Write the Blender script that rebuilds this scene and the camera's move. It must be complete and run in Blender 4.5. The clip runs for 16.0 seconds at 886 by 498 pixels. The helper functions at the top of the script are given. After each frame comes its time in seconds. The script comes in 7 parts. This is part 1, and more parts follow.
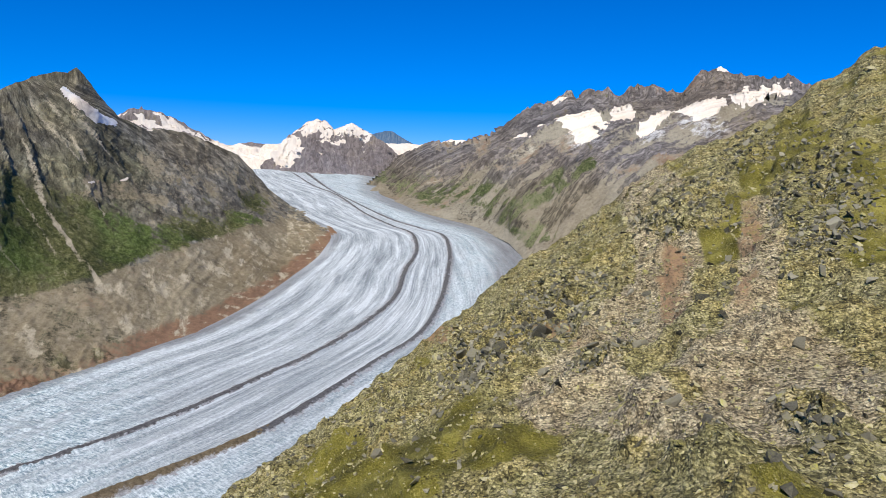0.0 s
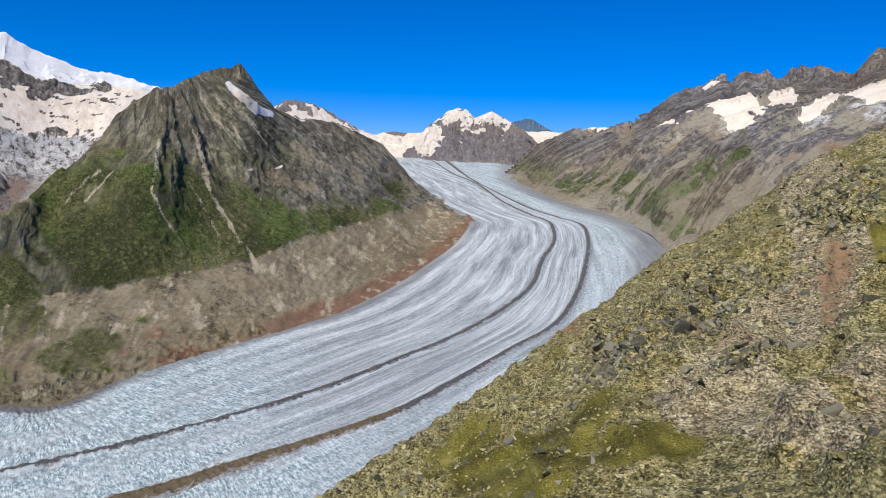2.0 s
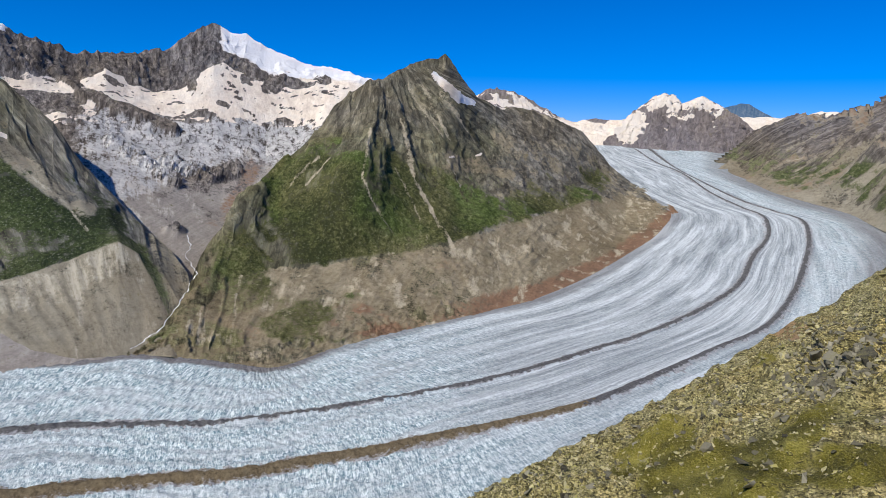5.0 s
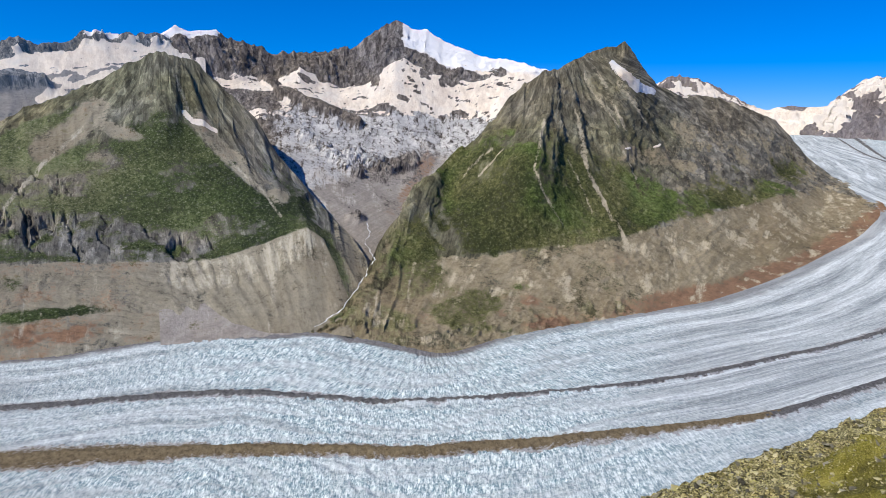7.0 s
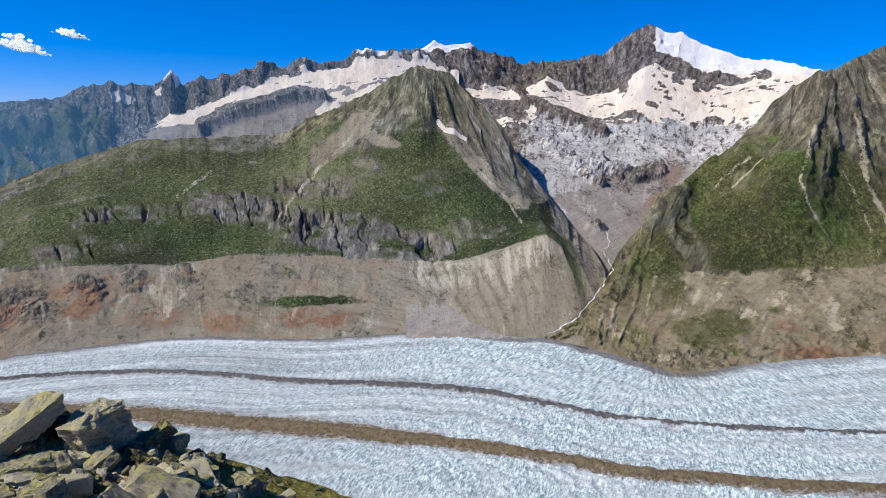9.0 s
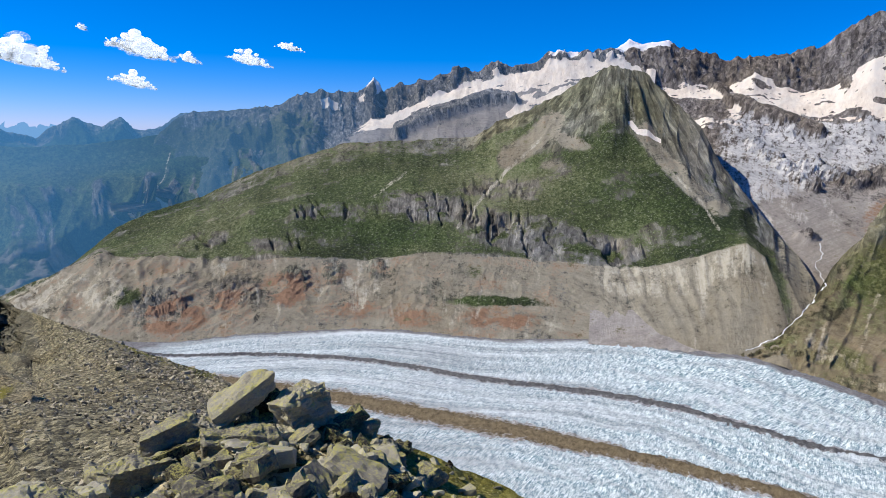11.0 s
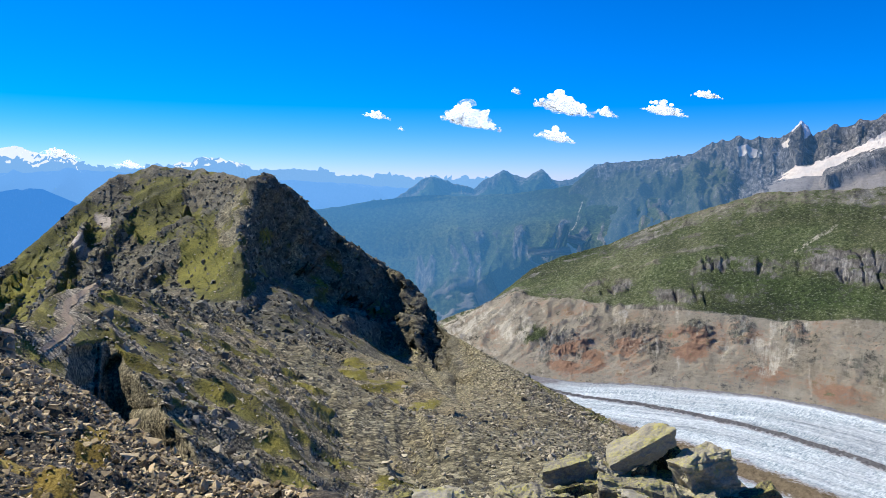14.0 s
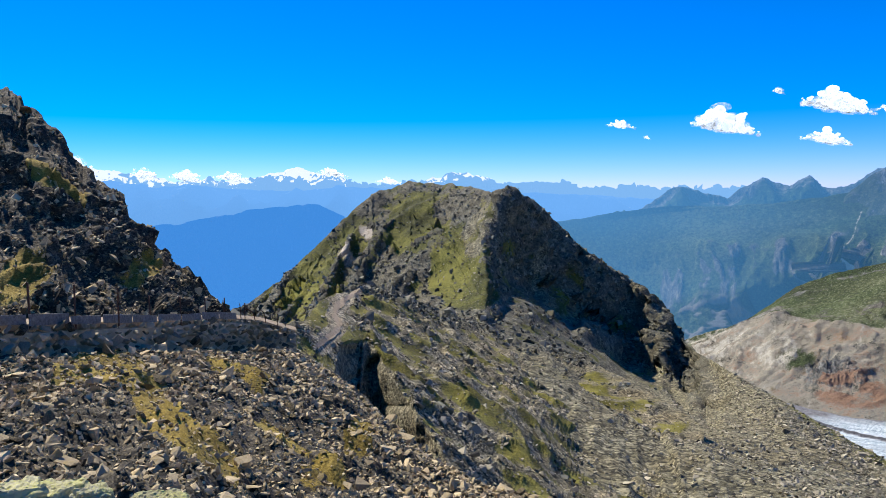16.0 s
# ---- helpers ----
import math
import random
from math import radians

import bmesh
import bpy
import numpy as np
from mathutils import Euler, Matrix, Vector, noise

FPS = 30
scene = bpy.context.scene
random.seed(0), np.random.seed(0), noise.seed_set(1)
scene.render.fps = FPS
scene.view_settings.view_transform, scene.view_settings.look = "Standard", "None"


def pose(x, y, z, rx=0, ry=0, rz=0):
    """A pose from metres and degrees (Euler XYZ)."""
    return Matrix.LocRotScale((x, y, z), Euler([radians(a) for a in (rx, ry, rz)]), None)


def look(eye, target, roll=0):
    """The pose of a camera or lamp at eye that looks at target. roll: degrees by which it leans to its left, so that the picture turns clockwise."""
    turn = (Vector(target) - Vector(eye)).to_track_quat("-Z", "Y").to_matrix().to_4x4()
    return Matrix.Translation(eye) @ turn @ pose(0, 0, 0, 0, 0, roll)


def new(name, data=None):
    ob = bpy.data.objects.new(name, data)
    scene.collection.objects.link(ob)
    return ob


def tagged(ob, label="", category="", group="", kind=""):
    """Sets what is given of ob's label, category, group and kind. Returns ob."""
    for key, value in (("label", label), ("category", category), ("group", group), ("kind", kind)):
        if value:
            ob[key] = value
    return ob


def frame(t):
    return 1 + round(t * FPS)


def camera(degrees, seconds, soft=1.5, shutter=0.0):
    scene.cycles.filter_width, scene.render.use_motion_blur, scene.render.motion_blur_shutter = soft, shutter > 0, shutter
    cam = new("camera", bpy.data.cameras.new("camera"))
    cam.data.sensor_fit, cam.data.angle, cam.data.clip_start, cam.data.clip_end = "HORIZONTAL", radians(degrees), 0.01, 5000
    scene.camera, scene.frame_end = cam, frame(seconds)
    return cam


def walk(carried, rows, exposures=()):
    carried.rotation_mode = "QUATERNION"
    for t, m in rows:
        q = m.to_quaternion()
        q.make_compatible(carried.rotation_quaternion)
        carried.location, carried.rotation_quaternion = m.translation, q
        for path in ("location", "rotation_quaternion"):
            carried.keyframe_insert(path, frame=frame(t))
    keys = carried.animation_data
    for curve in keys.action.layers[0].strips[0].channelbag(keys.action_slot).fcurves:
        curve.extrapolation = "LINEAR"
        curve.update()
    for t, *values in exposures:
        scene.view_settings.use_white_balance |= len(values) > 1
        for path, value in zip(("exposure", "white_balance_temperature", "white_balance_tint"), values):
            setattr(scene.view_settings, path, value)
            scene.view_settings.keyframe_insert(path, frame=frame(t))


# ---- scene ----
from mathutils.bvhtree import BVHTree
cam = camera(64.92, 16.0, soft=0.7)
# seconds, yaw, pitch, roll: a phone held at arm's length and turned about the body
ROWS = [
    (0.0, 0.17, -5.75, -1.70),
    (0.5, 3.71, -6.39, -1.76),
    (1.0, 6.88, -6.85, -1.72),
    (1.5, 9.44, -7.13, -1.53),
    (2.0, 11.49, -7.04, -1.83),
    (2.5, 13.24, -6.51, -2.10),
    (3.0, 15.00, -6.32, -2.59),
    (3.5, 17.53, -6.76, -2.76),
    (4.0, 20.93, -7.57, -2.39),
    (6.5, 37.72, -9.37, -1.73),
    (7.0, 41.58, -9.66, -1.48),
    (7.5, 45.86, -9.73, -1.15),
    (8.0, 51.23, -9.66, -0.86),
    (8.5, 56.81, -9.45, -1.05),
    (10.8, 74.35, -9.81, -0.89),
    (11.0, 76.48, -9.59, -0.81),
    (11.5, 82.46, -8.75, -0.74),
    (12.0, 88.43, -7.67, -1.05),
    (12.5, 93.85, -6.87, -1.16),
    (13.0, 98.64, -6.33, -0.87),
    (13.5, 103.63, -6.02, -0.48),
    (14.0, 108.99, -5.84, -0.11),
    (14.5, 114.39, -5.68, -0.24),
    (15.0, 121.07, -5.56, 0.36),
    (15.5, 125.42, -5.19, 0.63),
    (16.0, 128.63, -4.71, 0.99),
]
ARM = 0.40


def held(yaw, pitch, roll):
    a = radians(yaw)
    return pose(-ARM * math.sin(a), ARM * math.cos(a), 0, 90 + pitch, roll, yaw)


walk(cam, [(t, held(yaw, pitch, roll)) for t, yaw, pitch, roll in ROWS],
     exposures=[(0.0, -0.03), (1.0, -0.13), (3.0, -0.22), (4.0, -0.22), (7.0, -0.05), (8.5, 0.0), (11.0, 0.09), (12.5, 0.24), (16.0, 0.43)])

# ---- light ----
SUN_AZ, SUN_EL = 167.0, 45.0
world = bpy.data.worlds.new("sky")
scene.world = world
world.use_nodes = True
wn, wl = world.node_tree.nodes, world.node_tree.links
wn.clear()
sky = wn.new("ShaderNodeTexSky")
sky.sky_type, sky.sun_disc = "NISHITA", False
sky.sun_elevation, sky.sun_rotation = radians(SUN_EL), radians(-SUN_AZ)
sky.altitude, sky.air_density, sky.dust_density, sky.ozone_density = 2900, 1.0, 0.4, 6.0
deep = wn.new("ShaderNodeHueSaturation")
deep.inputs["Hue"].default_value = 0.506
deep.inputs["Saturation"].default_value = 1.2
deep.inputs["Value"].default_value = 1.25
back = wn.new("ShaderNodeBackground")
back.inputs["Strength"].default_value = 0.088
wout = wn.new("ShaderNodeOutputWorld")
tint = wn.new("ShaderNodeMixRGB")
tint.blend_type = "MULTIPLY"
tint.inputs[0].default_value = 1.0
tint.inputs[2].default_value = (0.60, 0.89, 1.23, 1)
wl.new(sky.outputs[0], tint.inputs[1])
wl.new(tint.outputs[0], deep.inputs["Color"])
way = wn.new("ShaderNodeTexCoord")
height = wn.new("ShaderNodeSeparateXYZ")
wl.new(way.outputs["Generated"], height.inputs[0])
haze = wn.new("ShaderNodeMapRange")
haze.inputs["From Min"].default_value, haze.inputs["From Max"].default_value = -0.04, 0.22
haze.inputs["To Min"].default_value, haze.inputs["To Max"].default_value = 1.0, 0.0
haze.interpolation_type = "SMOOTHSTEP"
wl.new(height.outputs[2], haze.inputs["Value"])
pale = wn.new("ShaderNodeMixRGB")
pale.blend_type = "MULTIPLY"
pale.inputs[2].default_value = (1.55, 0.92, 1.0, 1)
wl.new(haze.outputs[0], pale.inputs[0])
wl.new(deep.outputs[0], pale.inputs[1])
wl.new(pale.outputs[0], back.inputs["Color"])
wl.new(back.outputs[0], wout.inputs["Surface"])
lamp = bpy.data.lights.new("sun", "SUN")
lamp.energy, lamp.angle, lamp.color = 5.0, radians(0.53), (1.0, 0.94, 0.82)
sun = new("sun", lamp)
sd = Vector((-math.sin(radians(SUN_AZ)) * math.cos(radians(SUN_EL)), math.cos(radians(SUN_AZ)) * math.cos(radians(SUN_EL)), math.sin(radians(SUN_EL))))
sun.matrix_world = look(sd * 100, (0, 0, 0))


# ---- noise and terrain tools ----
PERM = np.random.RandomState(7).permutation(4096)
GRAD = np.random.RandomState(8).normal(size=(4096, 3)).astype(np.float32)
GRAD /= np.linalg.norm(GRAD, axis=1, keepdims=True)


def perlin(x, y, z):
    """Gradient noise of three arrays, about -1 to 1."""
    xi, yi, zi = np.floor(x).astype(np.int64), np.floor(y).astype(np.int64), np.floor(z).astype(np.int64)
    fx, fy, fz = (x - xi).astype(np.float32), (y - yi).astype(np.float32), (z - zi).astype(np.float32)
    ux, uy, uz = (f * f * f * (f * (f * 6 - 15) + 10) for f in (fx, fy, fz))
    total = 0
    for dx in (0, 1):
        a = PERM[(xi + dx) & 4095]
        wx = ux if dx else 1 - ux
        for dy in (0, 1):
            b = PERM[(a + yi + dy) & 4095]
            wy = wx * (uy if dy else 1 - uy)
            for dz in (0, 1):
                g = GRAD[PERM[(b + zi + dz) & 4095]]
                w = wy * (uz if dz else 1 - uz)
                total = total + w * (g[..., 0] * (fx - dx) + g[..., 1] * (fy - dy) + g[..., 2] * (fz - dz))
    return total * 1.6


def fbm(x, y, z, size, octaves=4, ridged=False, gain=0.5):
    total, amp, norm, keep = 0, 1.0, 0, 1.0
    for i in range(octaves):
        k = 2.03 ** i / size
        n = perlin(x * k + 17.3 * i, y * k + 9.1 * i, z * k + 5.7 * i)
        if ridged:
            n = (1 - np.minimum(np.abs(n) * 1.7, 1)) ** 2 * keep
            keep = np.clip(n * 2.5, 0.15, 1)
        total = total + amp * n
        norm += amp
        amp *= gain
    return total / norm


def sstep(a, b, x):
    t = np.clip((x - a) / (b - a), 0, 1)
    return t * t * (3 - 2 * t)


def along(az, points):
    """The second figure of (bearing, figure) pairs, at the bearings az."""
    p = sorted(points)
    return np.interp(az, [q[0] for q in p], [q[1] for q in p])


NEAR, DRAWN = 1800.0, 3000.0


def shrink(r):
    """Country further off than 1.8 km is drawn in, so that the whole of it lies within 4.8 km."""
    over = np.maximum(r - NEAR, 0)
    return np.where(r > NEAR, (NEAR + over * DRAWN / (DRAWN + over)) / np.maximum(r, 1), 1.0)


def ice_range(az, el):
    """How far off a line of sight meets the sloping ice of the valley."""
    up = 0.062 * np.cos(np.radians(np.asarray(az) - 20.0))
    return np.minimum(680.0 / np.maximum(up - np.tan(np.radians(el)), 0.03), 16000)


def spot(az, el, r):
    a = np.radians(az)
    return np.stack([-np.sin(a) * r, np.cos(a) * r, r * np.tan(np.radians(el))], -1)


def sheet(name, verts, faces, mat, parent=None, attrs=None, smooth=True):
    """One mesh object from arrays of vertices and equal-sided faces."""
    me = bpy.data.meshes.new(name)
    n = faces.shape[1]
    me.vertices.add(len(verts))
    me.vertices.foreach_set("co", np.ascontiguousarray(verts, np.float32).ravel())
    me.loops.add(faces.size)
    me.loops.foreach_set("vertex_index", np.ascontiguousarray(faces, np.int32).ravel())
    me.polygons.add(len(faces))
    me.polygons.foreach_set("loop_start", np.arange(0, faces.size, n, dtype=np.int32))
    me.polygons.foreach_set("use_smooth", np.full(len(faces), smooth, dtype=bool))
    for key, val in (attrs or {}).items():
        if val.shape[1] == 4:
            me.attributes.new(key, "FLOAT_COLOR", "POINT").data.foreach_set("color", np.ascontiguousarray(val, np.float32).ravel())
        else:
            me.attributes.new(key, "FLOAT_VECTOR", "POINT").data.foreach_set("vector", np.ascontiguousarray(val, np.float32).ravel())
    me.update(calc_edges=True)
    me.validate()
    me.materials.append(mat)
    ob = new(name, me)
    if parent:
        ob.parent = parent
    return ob


def subset(verts, faces, attrs, keep):
    f = faces[keep]
    used = np.zeros(len(verts), bool)
    used[f.ravel()] = True
    index = np.cumsum(used) - 1
    return verts[used], index[f], {k: v[used] for k, v in attrs.items()}


def grid_faces(nu, nv):
    i = np.arange(nu * nv).reshape(nu, nv)
    return np.stack([i[:-1, :-1], i[:-1, 1:], i[1:, 1:], i[1:, :-1]], -1).reshape(-1, 4)


def soften(a, times, first=2):
    for _ in range(times):
        m = a.copy()
        m[:, first:-1] = 0.25 * a[:, first - 1:-2] + 0.5 * a[:, first:-1] + 0.25 * a[:, first + 1:]
        a = m
    return a


class Slope:
    """A hillside lofted from its crest line down through lower lines to its foot. Each line is a list of (bearing, elevation, range)."""

    def __init__(self, az0, az1, step, lines, counts, back=(4.0, 1.25), soft=6, jag=0.0):
        self.az = np.arange(az0, az1 + step / 2, step)
        az = self.az
        els = [along(az, [p[:2] for p in ln]) for ln in lines]
        rs = [np.exp(along(az, [(p[0], math.log(p[2] if p[2] else float(ice_range(p[0], p[1])))) for p in ln])) for ln in lines]
        if jag:
            zero = 0 * az
            spikes = fbm(az, zero, zero + 3.3, 1.6, 4, True, 0.55)
            much = along(az, jag) if isinstance(jag, list) else jag
            els[0] = els[0] + much * (spikes - spikes.mean())
        els.insert(0, els[0] - back[0])
        rs.insert(0, rs[0] * back[1])
        for i in range(2, len(els)):
            els[i] = np.minimum(els[i], els[i - 1] - 0.03)
        e, r, v = [], [], []
        for i, n in enumerate([6] + list(counts)):
            t = np.linspace(0, 1, n, endpoint=False)
            e.append(els[i][:, None] * (1 - t) + els[i + 1][:, None] * t)
            r.append(np.exp(np.log(rs[i])[:, None] * (1 - t) + np.log(rs[i + 1])[:, None] * t))
            v.append(i - 1 + t)
        e.append(els[-1][:, None]), r.append(rs[-1][:, None]), v.append([len(els) - 2])
        self.v = np.concatenate(v)[None, :] * np.ones((len(az), 1))
        self.el = soften(np.concatenate(e, 1), soft, 7)
        self.r = np.exp(soften(np.log(np.concatenate(r, 1)), soft, 7))
        self.AZ = az[:, None] * np.ones_like(self.el)
        self.rows = len(els) - 2
        self.p = spot(self.AZ, self.el, self.r)
        self.U = np.radians(self.AZ) * np.median(self.r)
        step = np.linalg.norm(np.diff(self.p, axis=1), axis=-1)
        self.S = np.concatenate([np.zeros((len(az), 1)), np.cumsum(step, 1)], 1)
        self.el0 = self.el.copy()

    def normals(self):
        du, dv = np.gradient(self.p, axis=0), np.gradient(self.p, axis=1)
        n = np.cross(dv, du)
        n /= np.linalg.norm(n, axis=-1, keepdims=True) + 1e-9
        flip = np.sum(n * self.p, -1) > 0
        n[flip & (self.v >= 0)] *= -1
        return n

    def rough(self, size, amp, octaves=7, gully=0.0, gsize=0.0, foot=0.4, gain=0.56, calm=None, upward=False):
        """Breaks the hillside up by ridged noise and by gullies that run down it; calm, 0 to 1, quiets it."""
        x, y, z = self.p[..., 0], self.p[..., 1], self.p[..., 2]
        n = np.array([0.0, 0.0, 1.0]) if upward else self.normals()
        d = fbm(x, y, z, size, octaves, True, gain)
        d = amp * 1.5 * (d - d.mean())
        if gully:
            w = 0.6 * gsize * fbm(x, y, z, gsize * 3, 3)
            g = fbm(self.U + w, self.S * 0.2, 0 * x, gsize, 6, True, 0.58) - 0.3
            d = d + gully * g
        fade = sstep(0, foot, self.rows - self.v) if foot else 1.0
        fade = fade * np.where(self.v < 0, 0.3, 0.3 + 0.7 * sstep(0, 0.45, self.v))
        if calm is not None:
            fade = fade * (1 - calm)
        self.p = self.p + n * (d * fade)[..., None]
        return self

    def carve(self, depth, size, passes=5, foot=0.4, calm=None, spread=1):
        """Lets water run down the hillside row by row, and cuts branching gullies where it gathers."""
        x, y, z = self.p[..., 0], self.p[..., 1], self.p[..., 2]
        nu, nv = self.el.shape
        h = depth * 0.8 * fbm(self.U + 0.5 * size * fbm(x, y, z, size * 2.5, 3), self.S * 0.3, 0 * x, size, 6, True, 0.55)
        cols = np.arange(nu)
        for _ in range(passes):
            flow = np.ones((nu, nv))
            for j in range(6, nv - 1):
                nxt = h[:, j + 1]
                three = np.stack([np.concatenate([nxt[:1], nxt[:-1]]), nxt, np.concatenate([nxt[1:], nxt[-1:]])])
                go = np.clip(cols + np.argmin(three, 0) - 1, 0, nu - 1)
                flow[:, j + 1] += np.bincount(go, weights=flow[:, j], minlength=nu)
            cut = np.log1p(flow) / 6.0
            for _ in range(spread):
                cut[1:-1] = 0.25 * cut[:-2] + 0.5 * cut[1:-1] + 0.25 * cut[2:]
            h = h - depth * 0.5 * cut / passes * 2.0
            h[1:-1] = 0.15 * h[:-2] + 0.7 * h[1:-1] + 0.15 * h[2:]
        h = h - h.mean(0, keepdims=True)
        fade = sstep(0, foot, self.rows - self.v) if foot else 1.0
        fade = fade * np.where(self.v < 0, 0.25, 0.25 + 0.75 * sstep(0, 0.4, self.v))
        if calm is not None:
            fade = fade * (1 - calm)
        self.p = self.p + self.normals() * (h * fade)[..., None]
        self.flow = np.clip((np.log1p(flow) - 1.2) / 3.5, 0, 1)
        return self

    def fan(self, az, el, spread=14.0, ref=8.0):
        """Lets the fall lines spread from a point above the summit."""
        d = self.AZ - az
        w = np.exp(-(d / spread) ** 2)
        drop = np.maximum(el - self.el, 2.5)
        self.U = np.radians(d * (1 - w + w * ref / drop)) * np.median(self.r)
        return self

    def ribs(self, size, height, mask=1.0, octaves=5, stretch=0.07, wander=0.35, gain=0.55):
        """Raises sharp ribs that follow the fall lines; gives their height, about 0 to 1."""
        x, y, z = self.p[..., 0], self.p[..., 1], self.p[..., 2]
        w = wander * size * fbm(x, y, z, size * 3, 3)
        f = fbm(self.U + w, self.S * stretch, 0 * x, size, octaves, True, gain)
        self.p = self.p + self.normals() * (height * (f - f.mean()) * mask)[..., None]
        return f

    def noise(self, size, octaves=4, ridged=False):
        return fbm(self.p[..., 0], self.p[..., 1], self.p[..., 2], size, octaves, ridged)

    def streak(self, points, width):
        """How near the hillside lies to a line of (bearing, elevation) points, 1 on it."""
        best = np.full(self.el.shape, 9.0)
        for (a, b), (c, d) in zip(points[:-1], points[1:]):
            k = math.cos(radians(b))
            ux, uy = (c - a) * k, d - b
            px, py = (self.AZ - a) * k, self.el - b
            t = np.clip((px * ux + py * uy) / (ux * ux + uy * uy), 0, 1)
            best = np.minimum(best, np.hypot(px - t * ux, py - t * uy))
        return 1 - sstep(width * 0.5, width, best)

    def blob(self, az, el, wa, we, tilt=0.0, edge=0.5):
        dx, dy = (self.AZ - az), self.el - el
        t = radians(tilt)
        d = np.hypot((dx * math.cos(t) + dy * math.sin(t)) / wa, (-dx * math.sin(t) + dy * math.cos(t)) / we)
        return 1 - sstep(1 - edge, 1 + edge, d)

    def finish(self, name, mat, grass=0, snow=0, scree=0, red=0, label="", category="mountain", kind="", far=None, parts=("rock_face", "meadow", "snowfield", "scree_slope"), even=False, gravel=None, olive=0, pale=0, lush=0, ice=0):
        one = np.ones_like(self.el)
        cover = np.clip(np.stack([grass * one, snow * one, scree * one, red * one], -1), 0, 1).reshape(-1, 4)
        r = np.hypot(self.p[..., 0], self.p[..., 1])
        world_p = (self.p * shrink(r)[..., None]).reshape(-1, 3)
        strata = np.stack([self.U, self.S, 0 * self.r], -1).reshape(-1, 3) / 100.0
        nu, nv = self.el.shape
        faces = grid_faces(nu, nv)
        extra = np.clip(np.stack([olive * one, pale * one, lush * one, ice * one], -1), 0, 1).reshape(-1, 4)
        attrs = {"cover": cover, "strata": strata, "extra": extra}
        # how much haze emission each point takes, 0 to 1
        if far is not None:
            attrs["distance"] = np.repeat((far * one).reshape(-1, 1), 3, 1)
        fc = cover[faces].mean(1)
        which = np.where(fc[:, 1] > 0.5, 2, np.where(fc[:, 0] > 0.5, 1, np.where(fc[:, 2] > 0.5, 3, 0)))
        top = new(name)
        self.top = tagged(top, label, category, kind=kind)
        for k, pn in enumerate(parts):
            if pn and (which == k).sum() > 12:
                v, f, a = subset(world_p, faces, attrs, which == k)
                tagged(sheet(pn, v, f, gravel if gravel and pn == "scree_slope" else mat, top, a, smooth=even or pn != "rock_face"), kind="stuff" if pn != "rock_face" or category.startswith("hill") else "")
        self.world = world_p.reshape(nu, nv, 3)
        self.cover = cover.reshape(nu, nv, 4)
        return top


# ---- materials ----
def graph(name):
    m = bpy.data.materials.new(name)
    m.use_nodes = True
    return m, m.node_tree.nodes, m.node_tree.links, m.node_tree.nodes["Principled BSDF"]


class Nodes:
    """Short hands for building a node material."""

    def __init__(self, name):
        self.m, self.n, self.l, self.b = graph(name)
        self.b.inputs["Specular IOR Level"].default_value = 0.25

    def node(self, kind, **values):
        nd = self.n.new(kind)
        for k, v in values.items():
            nd.inputs[k].default_value = v
        return nd

    def attr(self, name):
        nd = self.n.new("ShaderNodeAttribute")
        nd.attribute_name = name
        return nd

    def mapped(self, vec, scale):
        nd = self.node("ShaderNodeMapping", Scale=scale)
        self.l.new(vec, nd.inputs["Vector"])
        return nd.outputs[0]

    def noise(self, vec, scale, detail=8.0, rough=0.6, distort=0.0):
        nd = self.node("ShaderNodeTexNoise", Scale=scale, Detail=detail, Roughness=rough, Distortion=distort)
        if vec is not None:
            self.l.new(vec, nd.inputs["Vector"])
        return nd.outputs[0]

    def ramp(self, fac, *stops):
        nd = self.n.new("ShaderNodeValToRGB")
        el = nd.color_ramp.elements
        while len(el) < len(stops):
            el.new(0.5)
        for e, (pos, col) in zip(el, stops):
            e.position, e.color = pos, (*col, 1) if not isinstance(col, (int, float)) else (col, col, col, 1)
        self.l.new(fac, nd.inputs[0])
        return nd.outputs[0]

    def mix(self, fac, a, b, blend="MIX"):
        nd = self.n.new("ShaderNodeMixRGB")
        nd.blend_type = blend
        for k, s in enumerate((fac, a, b)):
            if isinstance(s, (int, float)):
                nd.inputs[k].default_value = s if k == 0 else (s, s, s, 1)
            elif isinstance(s, tuple):
                nd.inputs[k].default_value = (*s, 1)
            else:
                self.l.new(s, nd.inputs[k])
        return nd.outputs[0]

    def math(self, op, a, b=0.0):
        nd = self.n.new("ShaderNodeMath")
        nd.operation = op
        for k, s in enumerate((a, b)):
            if isinstance(s, (int, float)):
                nd.inputs[k].default_value = s
            else:
                self.l.new(s, nd.inputs[k])
        return nd.outputs[0]

    def bump(self, height, strength, distance):
        nd = self.node("ShaderNodeBump", Strength=strength, Distance=distance)
        self.l.new(height, nd.inputs["Height"])
        self.l.new(nd.outputs[0], self.b.inputs["Normal"])

    def done(self, colour, roughness=0.9):
        self.l.new(colour, self.b.inputs["Base Color"])
        if isinstance(roughness, (int, float)):
            self.b.inputs["Roughness"].default_value = roughness
        else:
            self.l.new(roughness, self.b.inputs["Roughness"])
        return self.m


